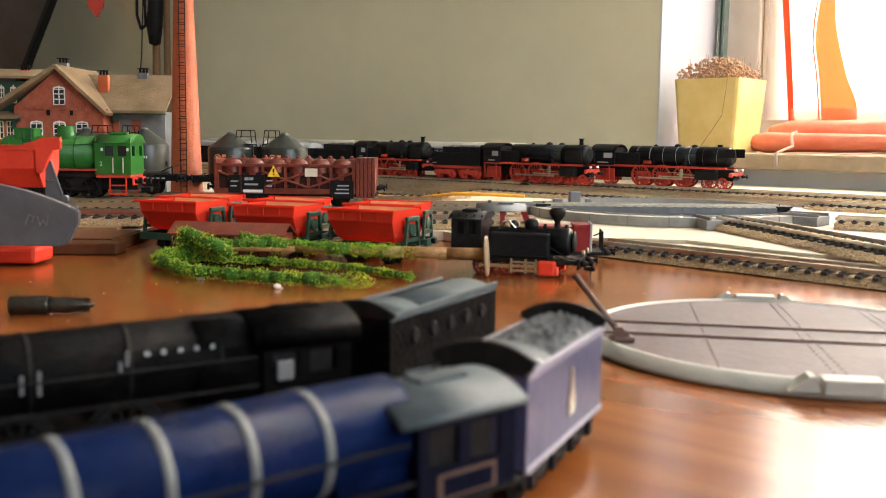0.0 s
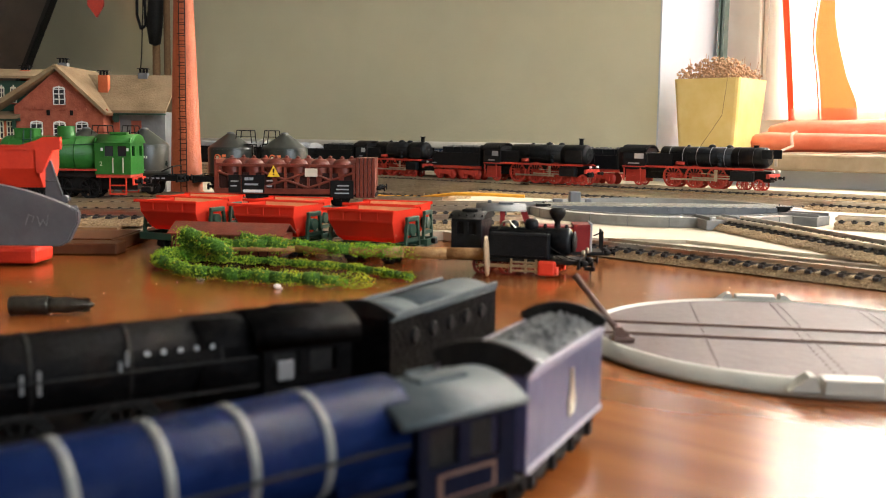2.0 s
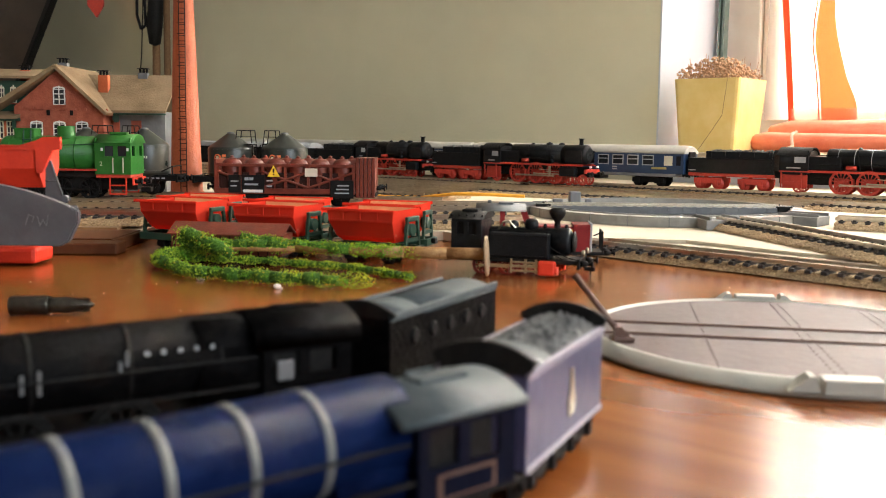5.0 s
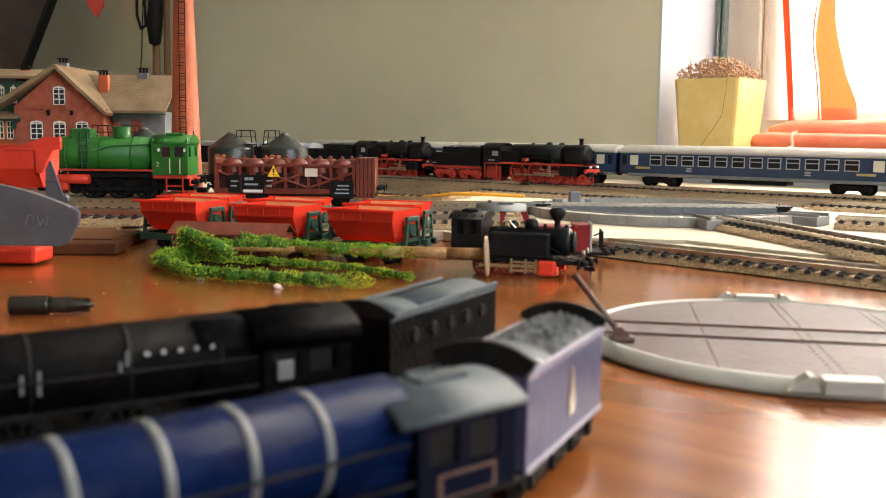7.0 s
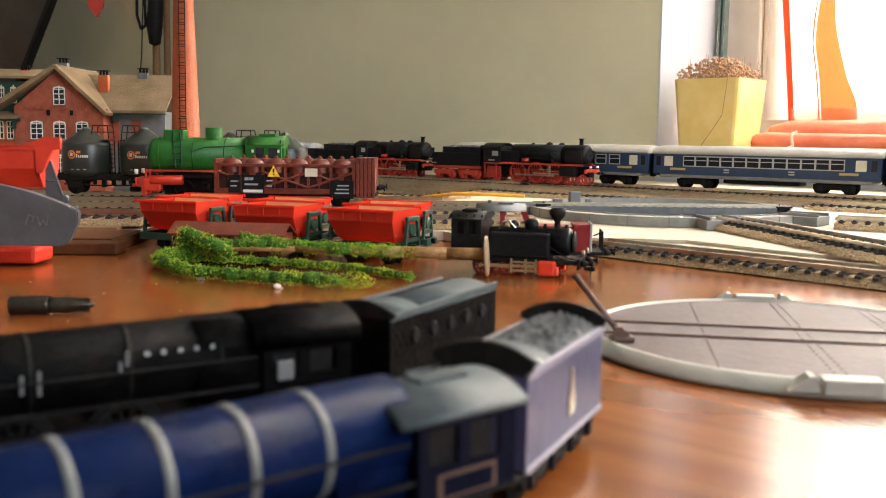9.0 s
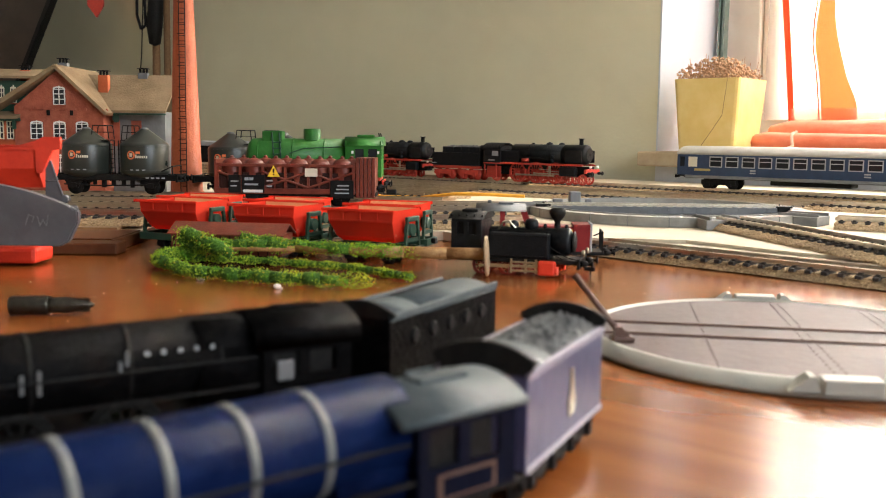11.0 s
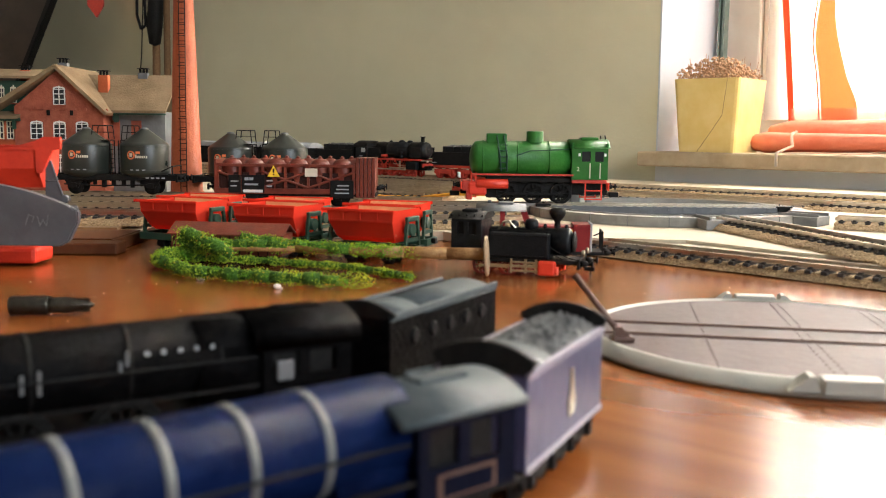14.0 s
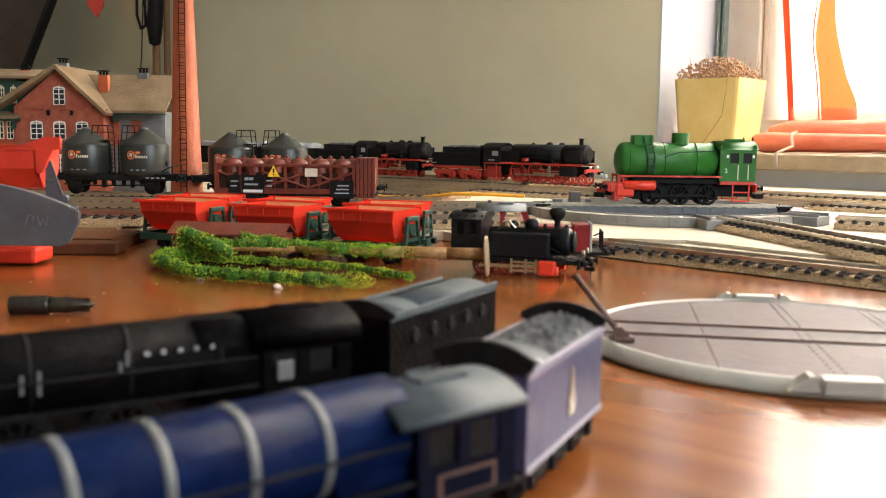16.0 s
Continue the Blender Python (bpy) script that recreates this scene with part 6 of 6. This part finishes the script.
    for side in (-1, 1):
        b = B()
        tube(b, [(-12, side * 8, 21.6), (17, side * 8, 21.6)], 0.3)
        for xx in (-11, 2, 16):
            tube(b, [(xx, side * 8, 20.4), (xx, side * 8, 21.7)], 0.3)
        part("handrail", b, M["black_soft"], t)
        b = B()
        tube(b, [(17.5, side * 7, 14), (26, side * 7, 9.5), (31, side * 7, 8.4)], 0.25)
        tube(b, [(16, side * 6, 12), (24, side * 8, 8.6)], 0.25)
        part("front_stay", b, M["black_soft"], t)
        b = B()
        box(b, -12, 17, side * 10.2 - 0.15, side * 10.2 + 0.15, 19.2, 19.7)
        box(b, -12, 17, side * 10.2 - 0.15, side * 10.2 + 0.15, 9.4, 9.9)
        part("tank_beading", b, M["black_soft"], t)
    b = B()
    tube(b, [(-9, -3, 21), (-6, -4, 25.4), (-3, -4.4, 25.8), (0, -4, 22.5)], 0.45)
    tube(b, [(-9, 3, 21), (-8, 3.4, 24.6), (-4, 3.6, 24.2)], 0.4)
    part("steam_pipe", b, M["steel"], t, "bright bent steam pipe")
    b = B()
    turned(b, (27.6, 0, 16.4), (1, 0, 0), [(0, 5.2), (0.6, 5.0), (1.2, 3.4), (1.5, 1)], 18)
    part("smokebox_door", b, M["black_soft"], t)
    b = B()
    box(b, 33, 38, -1.5, 1.5, 3, 5, 0.4)
    tube(b, [(36, 0, 3), (36, 0, 0.3)], 0.4)
    part("coupling", b, M["black_soft"], t)
    return t


tank_engine(36, 464, -17)

mar = thing("maroon_engine", 50, 522, 0, -4, "maroon narrow-gauge diesel engine with grey cab roof", "model locomotive")
b = B()
box(b, -30, -2, -11, -10, 5, 16)
box(b, -30, -2, 10, 11, 5, 16)
for side in (-1, 1):
    for x0, x1 in ((-30, -27), (-19, -16.5)):
        box(b, x0, x1, side * 10.5 - 0.5, side * 10.5 + 0.5, 16, 27)
    prism(b, [(-8.5, 27.2), (-5.5, 27.2), (-0.5, 16), (-4, 16)], side * 10.5 - 0.5, side * 10.5 + 0.5)
box(b, -30.4, -29.4, -11, 11, 5, 17)
box(b, -30.4, -29.4, -11, 11, 25, 27)
box(b, -3.4, -2.4, -11, 11, 5, 17)
part("cab", b, M["maroon"], mar)
b = B()
prism(b, [(-12, 26.4)] + arc(0, 8, 22, 122, 58, 10) + [(12, 26.4)], -32, -5, "x", True)
box(b, -20, -12, -4, 4, 29.6, 30.8, 0.4)
box(b, -26, -24, 2, 6, 29.4, 31.4, 0.3)
part("cab_roof", b, M["girder"], mar, "grey curved cab roof")
b = B()
box(b, -2.4, 29, -8.5, 8.5, 5, 18.6, 0.8)
box(b, 20, 29.6, -9, 9, 5, 19.8, 0.6)
part("hood", b, M["maroon"], mar)
b = B()
box(b, 29.2, 30.4, -9.4, 9.4, 5, 20.4, 0.3)
part("radiator_frame", b, M["lightgrey"], mar, "pale front frame")
for zz in (13.4, 16):
    b = B()
    box(b, 10, 27.5, -8.8, 8.8, zz, zz + 1.1)
    part("stripe", b, M["yellow"], mar, "yellow painted stripe")
b = B()
box(b, -33, 37, -9.5, 9.5, 3.4, 5.2, 0.3)
part("footplate", b, M["black_soft"], mar)
b = B()
for y in (-9, -3, 3, 9):
    tube(b, [(36, y, 5), (36, y, 16)], 0.4)
tube(b, [(36, -9, 16), (36, 9, 16)], 0.4)
tube(b, [(31, -9, 14), (36, -9, 16)], 0.4)
part("end_railing", b, M["black_soft"], mar, "black wire end railing")
for c in (-14, 14):
    wheel_pair(mar, c, 3.4, W_NGS, gauge=5)
buffers(mar, 37, 4.6, 1, M["black_soft"], spread=6, long=6, r=1.5)


# ---- two express engines in the foreground ----
def fine_engine(x, y, heading, body, roof, label, blue):
    """A small-scale express engine; +x is forward, origin under the cab."""
    t = thing("express_engine", x, y, 0, heading, label, "model locomotive", "foreground express engines")
    zb, rb = (20.9, 7.9) if blue else (20.4, 7.9)
    b = B()
    turned(b, (8, 0, zb), (1, 0, 0), [(0, rb + 0.3), (60, rb), (62, rb - 0.3), (84, rb - 0.3), (86, rb - 1.5), (87, rb - 4), (87.2, 0.5)], 40)
    part("boiler", b, M[body], t, "glossy blue boiler" if blue else "black boiler")
    for k in range(6 if blue else 4):
        b = B()
        xx = (22.9 + k * 11.75) if blue else 17 + k * 18
        turned(b, (xx, 0, zb), (1, 0, 0), [(0, rb), (0.02, rb + 0.32), (1.35 if blue else 0.7, rb + 0.3), (1.37 if blue else 0.72, rb)], 40)
        part("boiler_band", b, M["band"] if blue else M["black_soft"], t, "greyish white boiler band" if blue else "")
    b = B()
    fk = 0.86 if blue else 1.0
    prism(b, [(p * fk, q * (0.95 if blue else 1)) for p, q in [(-8.2, 12), (8.2, 12), (8.4, 19), (7.4, 25), (4, 28.2), (-4, 28.2), (-7.4, 25), (-8.4, 19)]], 8, 22, "x", True)
    part("firebox", b, M[body], t)
    zt = 23.4 if blue else 22.2
    b = B()
    for side in (-1, 1):
        box(b, -11, 9, side * 9.2 - 0.4, side * 9.2 + 0.4, 10.5, 16)
        box(b, -11, 9, side * 9.2 - 0.4, side * 9.2 + 0.4, zt - 1.2, zt)
        for x0, x1 in ((-11, -7.5), (-1.2, 1.2), (7, 9)):
            box(b, x0, x1, side * 9.2 - 0.4, side * 9.2 + 0.4, 16, zt - 1.2)
    prism(b, [(-9.4, 10.5), (9.4, 10.5), (9.4, zt - 0.4), (6, zt + 1.4), (0, zt + 2.6), (-6, zt + 1.4), (-9.4, zt - 0.4)], 8.4, 9.2, "x")
    # blue cab takes the copy darkened for its shaded side
    part("cab", b, M["blue_shaded"] if blue else M[body], t, "blue cab with its shade put into the colour" if blue else "black cab")
    b = B()
    lw = 1.5 if blue else 0.0
    top = arc(0, 11.6 - lw, 17.3, 126, 54, 14)
    low = arc(0, 11.6 - lw, 16.5, 54, 126, 14)
    if blue:
        top, low = arc(0, 7.7, 19.6, 124.3, 55.7, 14), arc(0, 7.7, 18.8, 56, 124, 14)
        prism(b, top + low, -13, 13, "x", True)
    else:
        prism(b, [(-10.4, 22)] + top + [(10.4, 22)] + low, -13, 11, "x", True)
    # black fill added inside the cab so its windows look shaded
    inner = B()
    box(inner, -7, 8.3, -8.7, 8.7, 9.5, zt - 1, 0.5)
    part("cab_dark_fill", inner, M["black_soft"], t)
    r = part("cab_roof", b, M[roof], t, "curved grey cab roof" if blue else "")
    b = B()
    tube(b, [(-6, -5.5, 27), (-4, -6.4, 26.7), (-1, -6.6, 26.6)], 0.35)
    box(b, -7, 3, -2.4, 2.4, zt + 3, (27.8 if blue else 29.2), 0.3)
    part("roof_vent", b, M[roof], r)
    b = B()
    box(b, -13, 90, -9.6, 9.6, 9.6, 10.6, 0.2)
    part("footplate", b, M["black_soft"], t)
    b = B()
    box(b, -10, 90, -5, 5, 3.5, 9.6)
    part("main_frame", b, M["black_soft"], t)
    for side in (-1, 1):
        b = B()
        tube(b, [(10, side * 8.6, 20.5), (84, side * 8.3, 20.5)], 0.3)
        part("handrail", b, M["black_soft"], t)
        b = B()
        box(b, -6.5, 5.5, side * 9.75 - 0.15, side * 9.75 + 0.15, 11, 15)
        p = part("cab_lining", b, M["brown_rail" if blue else "fine_black"], t, "thin lined cab panel" if blue else "")
        b = B()
        box(b, -5.6, 4.6, side * 9.95 - 0.15, side * 9.95 + 0.15, 11.5, 14.5)
        part("panel_field", b, M["blue_shaded"] if blue else M[body], p)
        if not blue:
            b = B()
            box(b, 2.5, 6.3, side * 9.8 - 0.3, side * 9.8 + 0.3, 15.2, 19.4, 0.4)
            part("name_plate", b, M["grey"], t, "small grey plate")
            for k in range(5):
                b = B()
                cyl(b, (19.2 + k * 3.25, side * 6.4, 23), (19.2 + k * 3.25, side * 7.8, 23.6), 0.5, n=10)
                part("washout_plug", b, M["grey"], t)
            for x0, z0, z1 in ((37.5, 20.4, 22.6), (36.2, 21.6, 24.4), (52, 18, 22.5), (55, 18.5, 22)):
                b = B()
                tube(b, [(x0, side * 8.0, z0), (x0, side * 8.3, z1)], 0.35, 8)
                part("pipe_fitting", b, M["grey"], t)
        b = B()
        box(b, 10, 86, side * 9.6 - 0.2, side * 9.6 + 0.2, 14.5, 15.2)
        part("lining", b, M["black_soft"], t)
    for k in range(3):
        wheel_pair(t, 16 + 20 * k, 7.0, W_FINE, gauge=5)
    for k in range(2):
        wheel_pair(t, 72 + 12 * k, 4.0, W_TT, gauge=5)
    b = B()
    turned(b, (80, 0, 27), (0, 0, 1), [(0, 2.6), (1.5, 2), (4, 2), (4.4, 2.4), (5, 2.4)], 14)
    part("chimney", b, M["black_soft"], t)
    return t


W_FINE = wheel_mesh(7.0, 14, "fine_driving_wheel", M["black_soft"], 1.6)


def fine_tender(x, y, heading, length, blue, label):
    t = thing("express_tender", x, y, 0, heading, label, "model tender", "foreground express engines")
    h, w = length / 2, 8.6
    dz = 0.0 if blue else -1.9
    b = B()
    box(b, -h, h, -w, w, 7.2, 24.6, 0.25)
    part("tank", b, M["lilac"] if blue else M["fine_black"], t, "blue tender body, colour paled for the window's reflection" if blue else "black riveted tender body")
    top = M["lilac_edge"] if blue else M["cabroof"]
    for side in (-1, 1):
        b = B()
        box(b, -h, h, side * w - 0.5, side * w + 0.5, 23.6, 25.4, 0.25)
        part("top_edge", b, top, t, "pale lilac edging" if blue else "")
        b = B()
        box(b, -h, h, side * w - 0.4, side * w + 0.4, 6.6, 7.8, 0.2)
        part("lower_edge", b, top, t)
        if blue:
            b = B()
            xc = -2
            prism(b, [(xc - 1.6, 11), (xc + 1.6, 11), (xc + 2.2, 14), (xc + 1.2, 16), (xc + 0.6, 20.4), (xc - 0.6, 20.4), (xc - 1.2, 16), (xc - 2.2, 14)], side * w - 0.25, side * w + 0.25)
            part("crest", b, M["brass"], t, "small gold crest shape")
            b = B()
            box(b, xc - 1.4, xc + 1.4, side * (w + 0.3) - 0.1, side * (w + 0.3) + 0.1, 11.6, 13.4)
            part("crest_shield", b, M["cream"], t)
        else:
            for k in range(5):
                b = B()
                cyl(b, (-h + 10 + k * 9.5, side * (w - 0.1), 18.5), (-h + 10 + k * 9.5, side * (w + 0.7), 18.5), 2.1, 1.6, n=16)
                part("rivet_plate", b, M["black_soft"], t)
    for xx in (h - 0.8, -h + 1.5) if blue else (h - 0.8,):
        b = B()
        prism(b, [(-w, 24)] + arc(0, 12.4 + dz, 17.6, 124, 56, 12) + [(w, 24)], xx - 0.8, xx + 0.8, "x", True)
        part("coal_plate", b, M["black_soft"], t, "arched dark end plate")
    b = B()
    prism(b, [(-w + 0.6, 24.2)] + arc(0, 10.4 + dz * 0.6, 17.3, 122, 58, 12) + [(w - 0.6, 24.2)], h * 0.45, h - 1.5, "x", True)
    part("front_hood", b, M["cabroof"], t)
    b = B()
    rng = random.Random(21)
    for k in range(1100 if blue else 0):
        px, py = rng.uniform(-h + 2, h * 0.45), rng.uniform(-w + 0.8, w - 0.8)
        pz = 24.2 + dz * 0.6 + 3.2 * (1 - (py / w) ** 2) + rng.uniform(-0.3, 0.3)
        r = rng.uniform(0.35, 0.7)
        q = Matrix.Translation((px, py, pz)) @ Euler((rng.uniform(0, 6), rng.uniform(0, 6), 0)).to_matrix().to_4x4()
        vs = [b.verts.new(q @ (Vector(c) * r)) for c in ((1, 0, 0), (-1, 0, 0), (0, 1, 0), (0, -1, 0), (0, 0, 1), (0, 0, -1))]
        for f in ((0, 2, 4), (2, 1, 4), (1, 3, 4), (3, 0, 4), (2, 0, 5), (1, 2, 5), (3, 1, 5), (0, 3, 5)):
            b.faces.new([vs[i] for i in f])
    prism(b, [(-w + 0.6, 23.8)] + arc(0, 9.6 + dz * 0.6, 17.4, 122, 58, 12) + [(w - 0.6, 23.8)], -h + 1.5, h * 0.46, "x", True)
    part("coal" if blue else "tank_top", b, M["coal"] if blue else M["cabroof"], t, "heap of grey-black coal" if blue else "curved grey tank top")
    b = B()
    for side in (-1, 1):
        box(b, -h + 2, h - 2, side * 6.8 - 0.6, side * 6.8 + 0.6, 2.5, 7.2, 0.3)
        for k in range(4):
            box(b, -h + 6 + k * (length - 12) / 3 - 1.4, -h + 6 + k * (length - 12) / 3 + 1.4, side * 7.6 - 0.6, side * 7.6 + 0.6, 2.2, 6.6, 0.3)
    part("frame", b, M["black_soft"], t)
    for k in range(4):
        wheel_pair(t, -h + 6 + k * (length - 12) / 3, 4.0, W_TT, gauge=5)
    return t


# paler copy of the engine's blue, with the window's sheen in its colour
M["lilac"] = mat("lit_blue_enamel", (0.055, 0.056, 0.115), 0.36, 0, (0.075, 0.074, 0.145), 60, 0.08, spec=0.3)
M["lilac_edge"] = mat("lilac_edging", (0.22, 0.2, 0.26), 0.4, 0, (0.28, 0.26, 0.32), 90)
H_BLUE = math.degrees(math.atan2(-0.65, -0.76))
fine_engine(-2.5, 151, H_BLUE, "blue", "cabroof", "dark blue express engine with white boiler bands", True)
fine_tender(17.3, 189, math.degrees(math.atan2(-0.907, -0.42)), 48, True, "blue tender paled for reflected light, with lilac edges and coal")
fine_engine(-34, 206, math.degrees(math.atan2(-0.54, -0.84)), "fine_black", "fine_black", "plain black express engine beside the blue engine", False)
fine_tender(-6, 246, math.degrees(math.atan2(-0.89, -0.45)), 60, False, "black tender with round plates and a grey top")


# ---- red wagon and grey panel at the side ----
M["panel_grey"] = mat("panel_plastic", (0.075, 0.076, 0.085), 0.5, 0, (0.105, 0.106, 0.116), 60, 0.1)
rw = thing("large_tipper", -258, 482, 0, 0, "large red tipping wagon on grey trestles", "model wagon")
b = B()
outer = [(-15, 59), (-14, 59), (-13, 48), (-7, 38.5), (7, 38.5), (13, 48), (14, 59), (15, 59)]
inner = [(12.6, 59), (11.6, 48.4), (6.4, 40), (-6.4, 40), (-11.6, 48.4), (-12.6, 59)]
prism(b, outer + inner, -60, 60, "x")
for e in (-59, 59.5):
    prism(b, [(-14, 59), (-13, 48), (-7, 38.5), (7, 38.5), (13, 48), (14, 59)], e - 0.8, e + 0.8, "x")
prism(b, [(44, 57), (60, 61.5), (64, 63.4), (72, 63.4), (72, 57.5), (68, 57), (63, 46), (60, 46), (60, 57)], -14.5, -12)
part("tub", b, M["bright_red"], rw, "red plastic tipping tub")
for xx in (-48, 63):
    b = B()
    prism(b, [(xx, 52), (xx + 2.4, 52), (xx + 9, 30), (xx + 8, 28), (xx - 1, 28)], -10, -8.6)
    box(b, xx - 1, xx + 9, -10, 6, 26, 29, 0.5)
    tube(b, [(xx + 2.6, -10.2, 51), (xx + 9.4, -10.2, 30)], 0.5, 6)
    tube(b, [(xx - 0.4, -10.2, 42), (xx + 5.6, -10.2, 42)], 0.4, 6)
    cyl(b, (xx + 9, -12, 33), (xx + 9, -8, 33), 2.0, n=14)
    part("trestle", b, M["panel_grey"], rw, "grey slanted trestle")
b = B()
box(b, -62, 70, -10, 10, 20, 26, 0.8)
part("chassis", b, M["black_soft"], rw)
b = B()
box(b, -62, 58, -14, 9, 1.0, 9.5, 2.2)
box(b, -40, 30, -8, 8, 9, 20.4, 1)
part("base", b, M["bright_red"], rw, "red plastic base")
for c in (-40, 26):
    wheel_pair(rw, c, 5.4, W_BLACK)

b = B()
outline = [(-300, 0.3), (-236, 0.3), (-214, 15.5), (-172, 14.8), (-168, 17), (-163.5, 26), (-163.5, 31)]
outline += [(-163.5 - 6 * k, 31 + 12.5 * (1 - (1 - k / 8) ** 1.8)) for k in range(1, 9)] + [(-230, 45), (-300, 43)]
prism(b, outline, 428, 432.5)
bmesh.ops.bevel(b, geom=list(b.edges), offset=0.6, segments=2, affect="EDGES")
gp = solid("grey_panel", b, M["panel_grey"], "curved mid-grey plastic panel with faint pencil marks", "plastic panel")
mk = B()
for pts in (((-187, 24), (-185.5, 29)), ((-185.5, 29), (-183, 28)), ((-183, 28), (-184, 25.6)), ((-181.5, 28.5), (-180.5, 24)), ((-180.5, 24), (-179, 27)), ((-179, 27), (-177.6, 24)), ((-177.6, 24), (-176.6, 29))):
    cyl(mk, (pts[0][0], 427.9, pts[0][1]), (pts[1][0], 427.9, pts[1][1]), 0.2, n=5)
part("pencil_mark", mk, M["girder"], gp)

# ---- small loose things ----
bit = thing("screwdriver_bit", -141, 343, 0, 8, "dark steel screwdriver bit lying on the table", "tool")
b = B()
turned(b, (-15, 0, 3.7), (1, 0, 0), [(0, 3.2), (0.6, 3.7), (13, 3.7), (14, 3.3)], 6)
part("hex_shank", b, M["tool_steel"], bit)
b = B()
turned(b, (-1, 0, 3.6), (1, 0, 0), [(0, 3.2), (1.5, 2.8), (6, 3.1), (13, 1.4), (15.5, 0.6)], 12)
for a in range(4):
    box(b, 5, 14, -0.35, 0.35, 0.5, 2.6, m=Matrix.Translation((-1, 0, 3.6)) @ Matrix.Rotation(a * math.pi / 2, 4, "X"))
part("tip", b, M["tool_steel"], bit, "bright worn cross tip")
for x, y, r in ((-110, 430, 1.3), (-71, 408, 1.5)):
    b = B()
    bmesh.ops.create_icosphere(b, subdivisions=2, radius=r, matrix=Matrix.Translation((0, 0, r * 0.7)) @ Matrix.Diagonal((1.2, 0.9, 0.8, 1)))
    box(b, -r * 0.4, r * 1.6, -0.3, 0.3, 0.1, 0.6)
    solid("crumb", b, M["white"], "small white crumb on the table", "crumb", x=x, y=y)

b = B()
rng = random.Random(77)
for k in range(110):
    x, y = rng.uniform(-190, 150), rng.uniform(330, 480)
    if (x - 113) ** 2 + (y - 303) ** 2 < 76 ** 2 or y > 440 + 0.1 * x:
        continue
    bmesh.ops.create_icosphere(b, subdivisions=1, radius=rng.uniform(0.12, 0.32), matrix=Matrix.Translation((x, y, 0.12)) @ Matrix.Diagonal((1, 1, 0.5, 1)))
solid("dust", b, M["white"], "tiny pale dust specks on the tabletop", "dust", kind="stuff")


# ---- movement ----
TRAIN = [(0, -43.5), (0.5, -42.5), (1, -38), (1.5, -22.4), (2, -4), (2.5, 12.2), (3, 30.2), (3.5, 51.3), (4, 87.7), (4.2, 101.5), (4.7, 145), (5.2, 195), (5.7, 247),
         (6.3, 310), (6.5, 332), (7, 391), (7.5, 458.5), (8, 529), (8.5, 602), (9, 676), (9.6, 769), (10.2, 863), (10.8, 958), (11.4, 1059), (12, 1160), (12.6, 1250), (13.2, 1290), (16, 1290)]
GREEN = [(0, -215.2), (5.7, -215.2), (6.0, -210.5), (6.3, -201.2), (6.5, -194.4), (7, -176), (7.5, -159.2), (8, -142), (8.5, -126), (9, -111.2), (9.2, -106), (9.9, -82), (10.6, -57), (11.3, -30.9),
         (11.8, -9.3), (12, -2.9), (12.5, 26.3), (13, 55.4), (13.5, 84.6), (14, 114.2), (14.5, 142.1), (15, 172.1), (15.5, 200.8), (15.8, 214.4), (16, 216.4)]


def along(rows, t):
    """Position at t on a smooth curve through the rows."""
    ts, xs = [r[0] for r in rows], [r[1] for r in rows]
    n = len(ts)
    m = [0.0] * n
    for i in range(1, n - 1):
        d0, d1 = (xs[i] - xs[i - 1]) / (ts[i] - ts[i - 1]), (xs[i + 1] - xs[i]) / (ts[i + 1] - ts[i])
        m[i] = 0.0 if d0 * d1 <= 0 else 2 * d0 * d1 / (d0 + d1)
    for i in range(n - 1):
        if t <= ts[i + 1]:
            h = ts[i + 1] - ts[i]
            s = (t - ts[i]) / h
            return (xs[i] * (1 + 2 * s) * (1 - s) ** 2 + m[i] * h * s * (1 - s) ** 2 + xs[i + 1] * s * s * (3 - 2 * s) + m[i + 1] * h * s * s * (s - 1))
    return xs[-1]


def motions():
    steps = [i * 0.1 for i in range(161)]
    offsets = [(engine_moving, -E_LEN / 2 - 8), (tender_moving, -E_LEN - 8 - GAP - T_LEN / 2)]
    back = -E_LEN - 8 - GAP - T_LEN - GAP
    for c, L in zip(coaches, COACH_L):
        offsets.append((c, back - L / 2))
        back -= L + 5
    for o, off in offsets:
        rows = []
        for t in steps:
            x, y = on_line(T1, U_A + along(TRAIN, t) + off)
            rows.append((t, pose(x * MM, y * MM, (FAR_Z + 8) * MM, 0, 0, HEAD)))
        walk(o, rows)
    walk(green, [(t, pose((along(GREEN, t) - 50.5) * K * MM, 730.3 * MM, RAIL_Z * MM, 0, 0, 180)) for t in steps])
    for o, parent, r, turn, sense in WHEELS:
        place = o.matrix_basis.translation.copy()
        table_rows, d = (GREEN, -1.0) if parent == green else (TRAIN, 1.0)
        rows, k = [], 240
        for i in range(k + 1):
            t = 16.0 * i / k
            a = d * along(table_rows, t) * MM / r
            rows.append((t, Matrix.Translation(place) @ Matrix.Rotation(a, 4, "Y") @ turn))
        walk(o, rows)


motions()
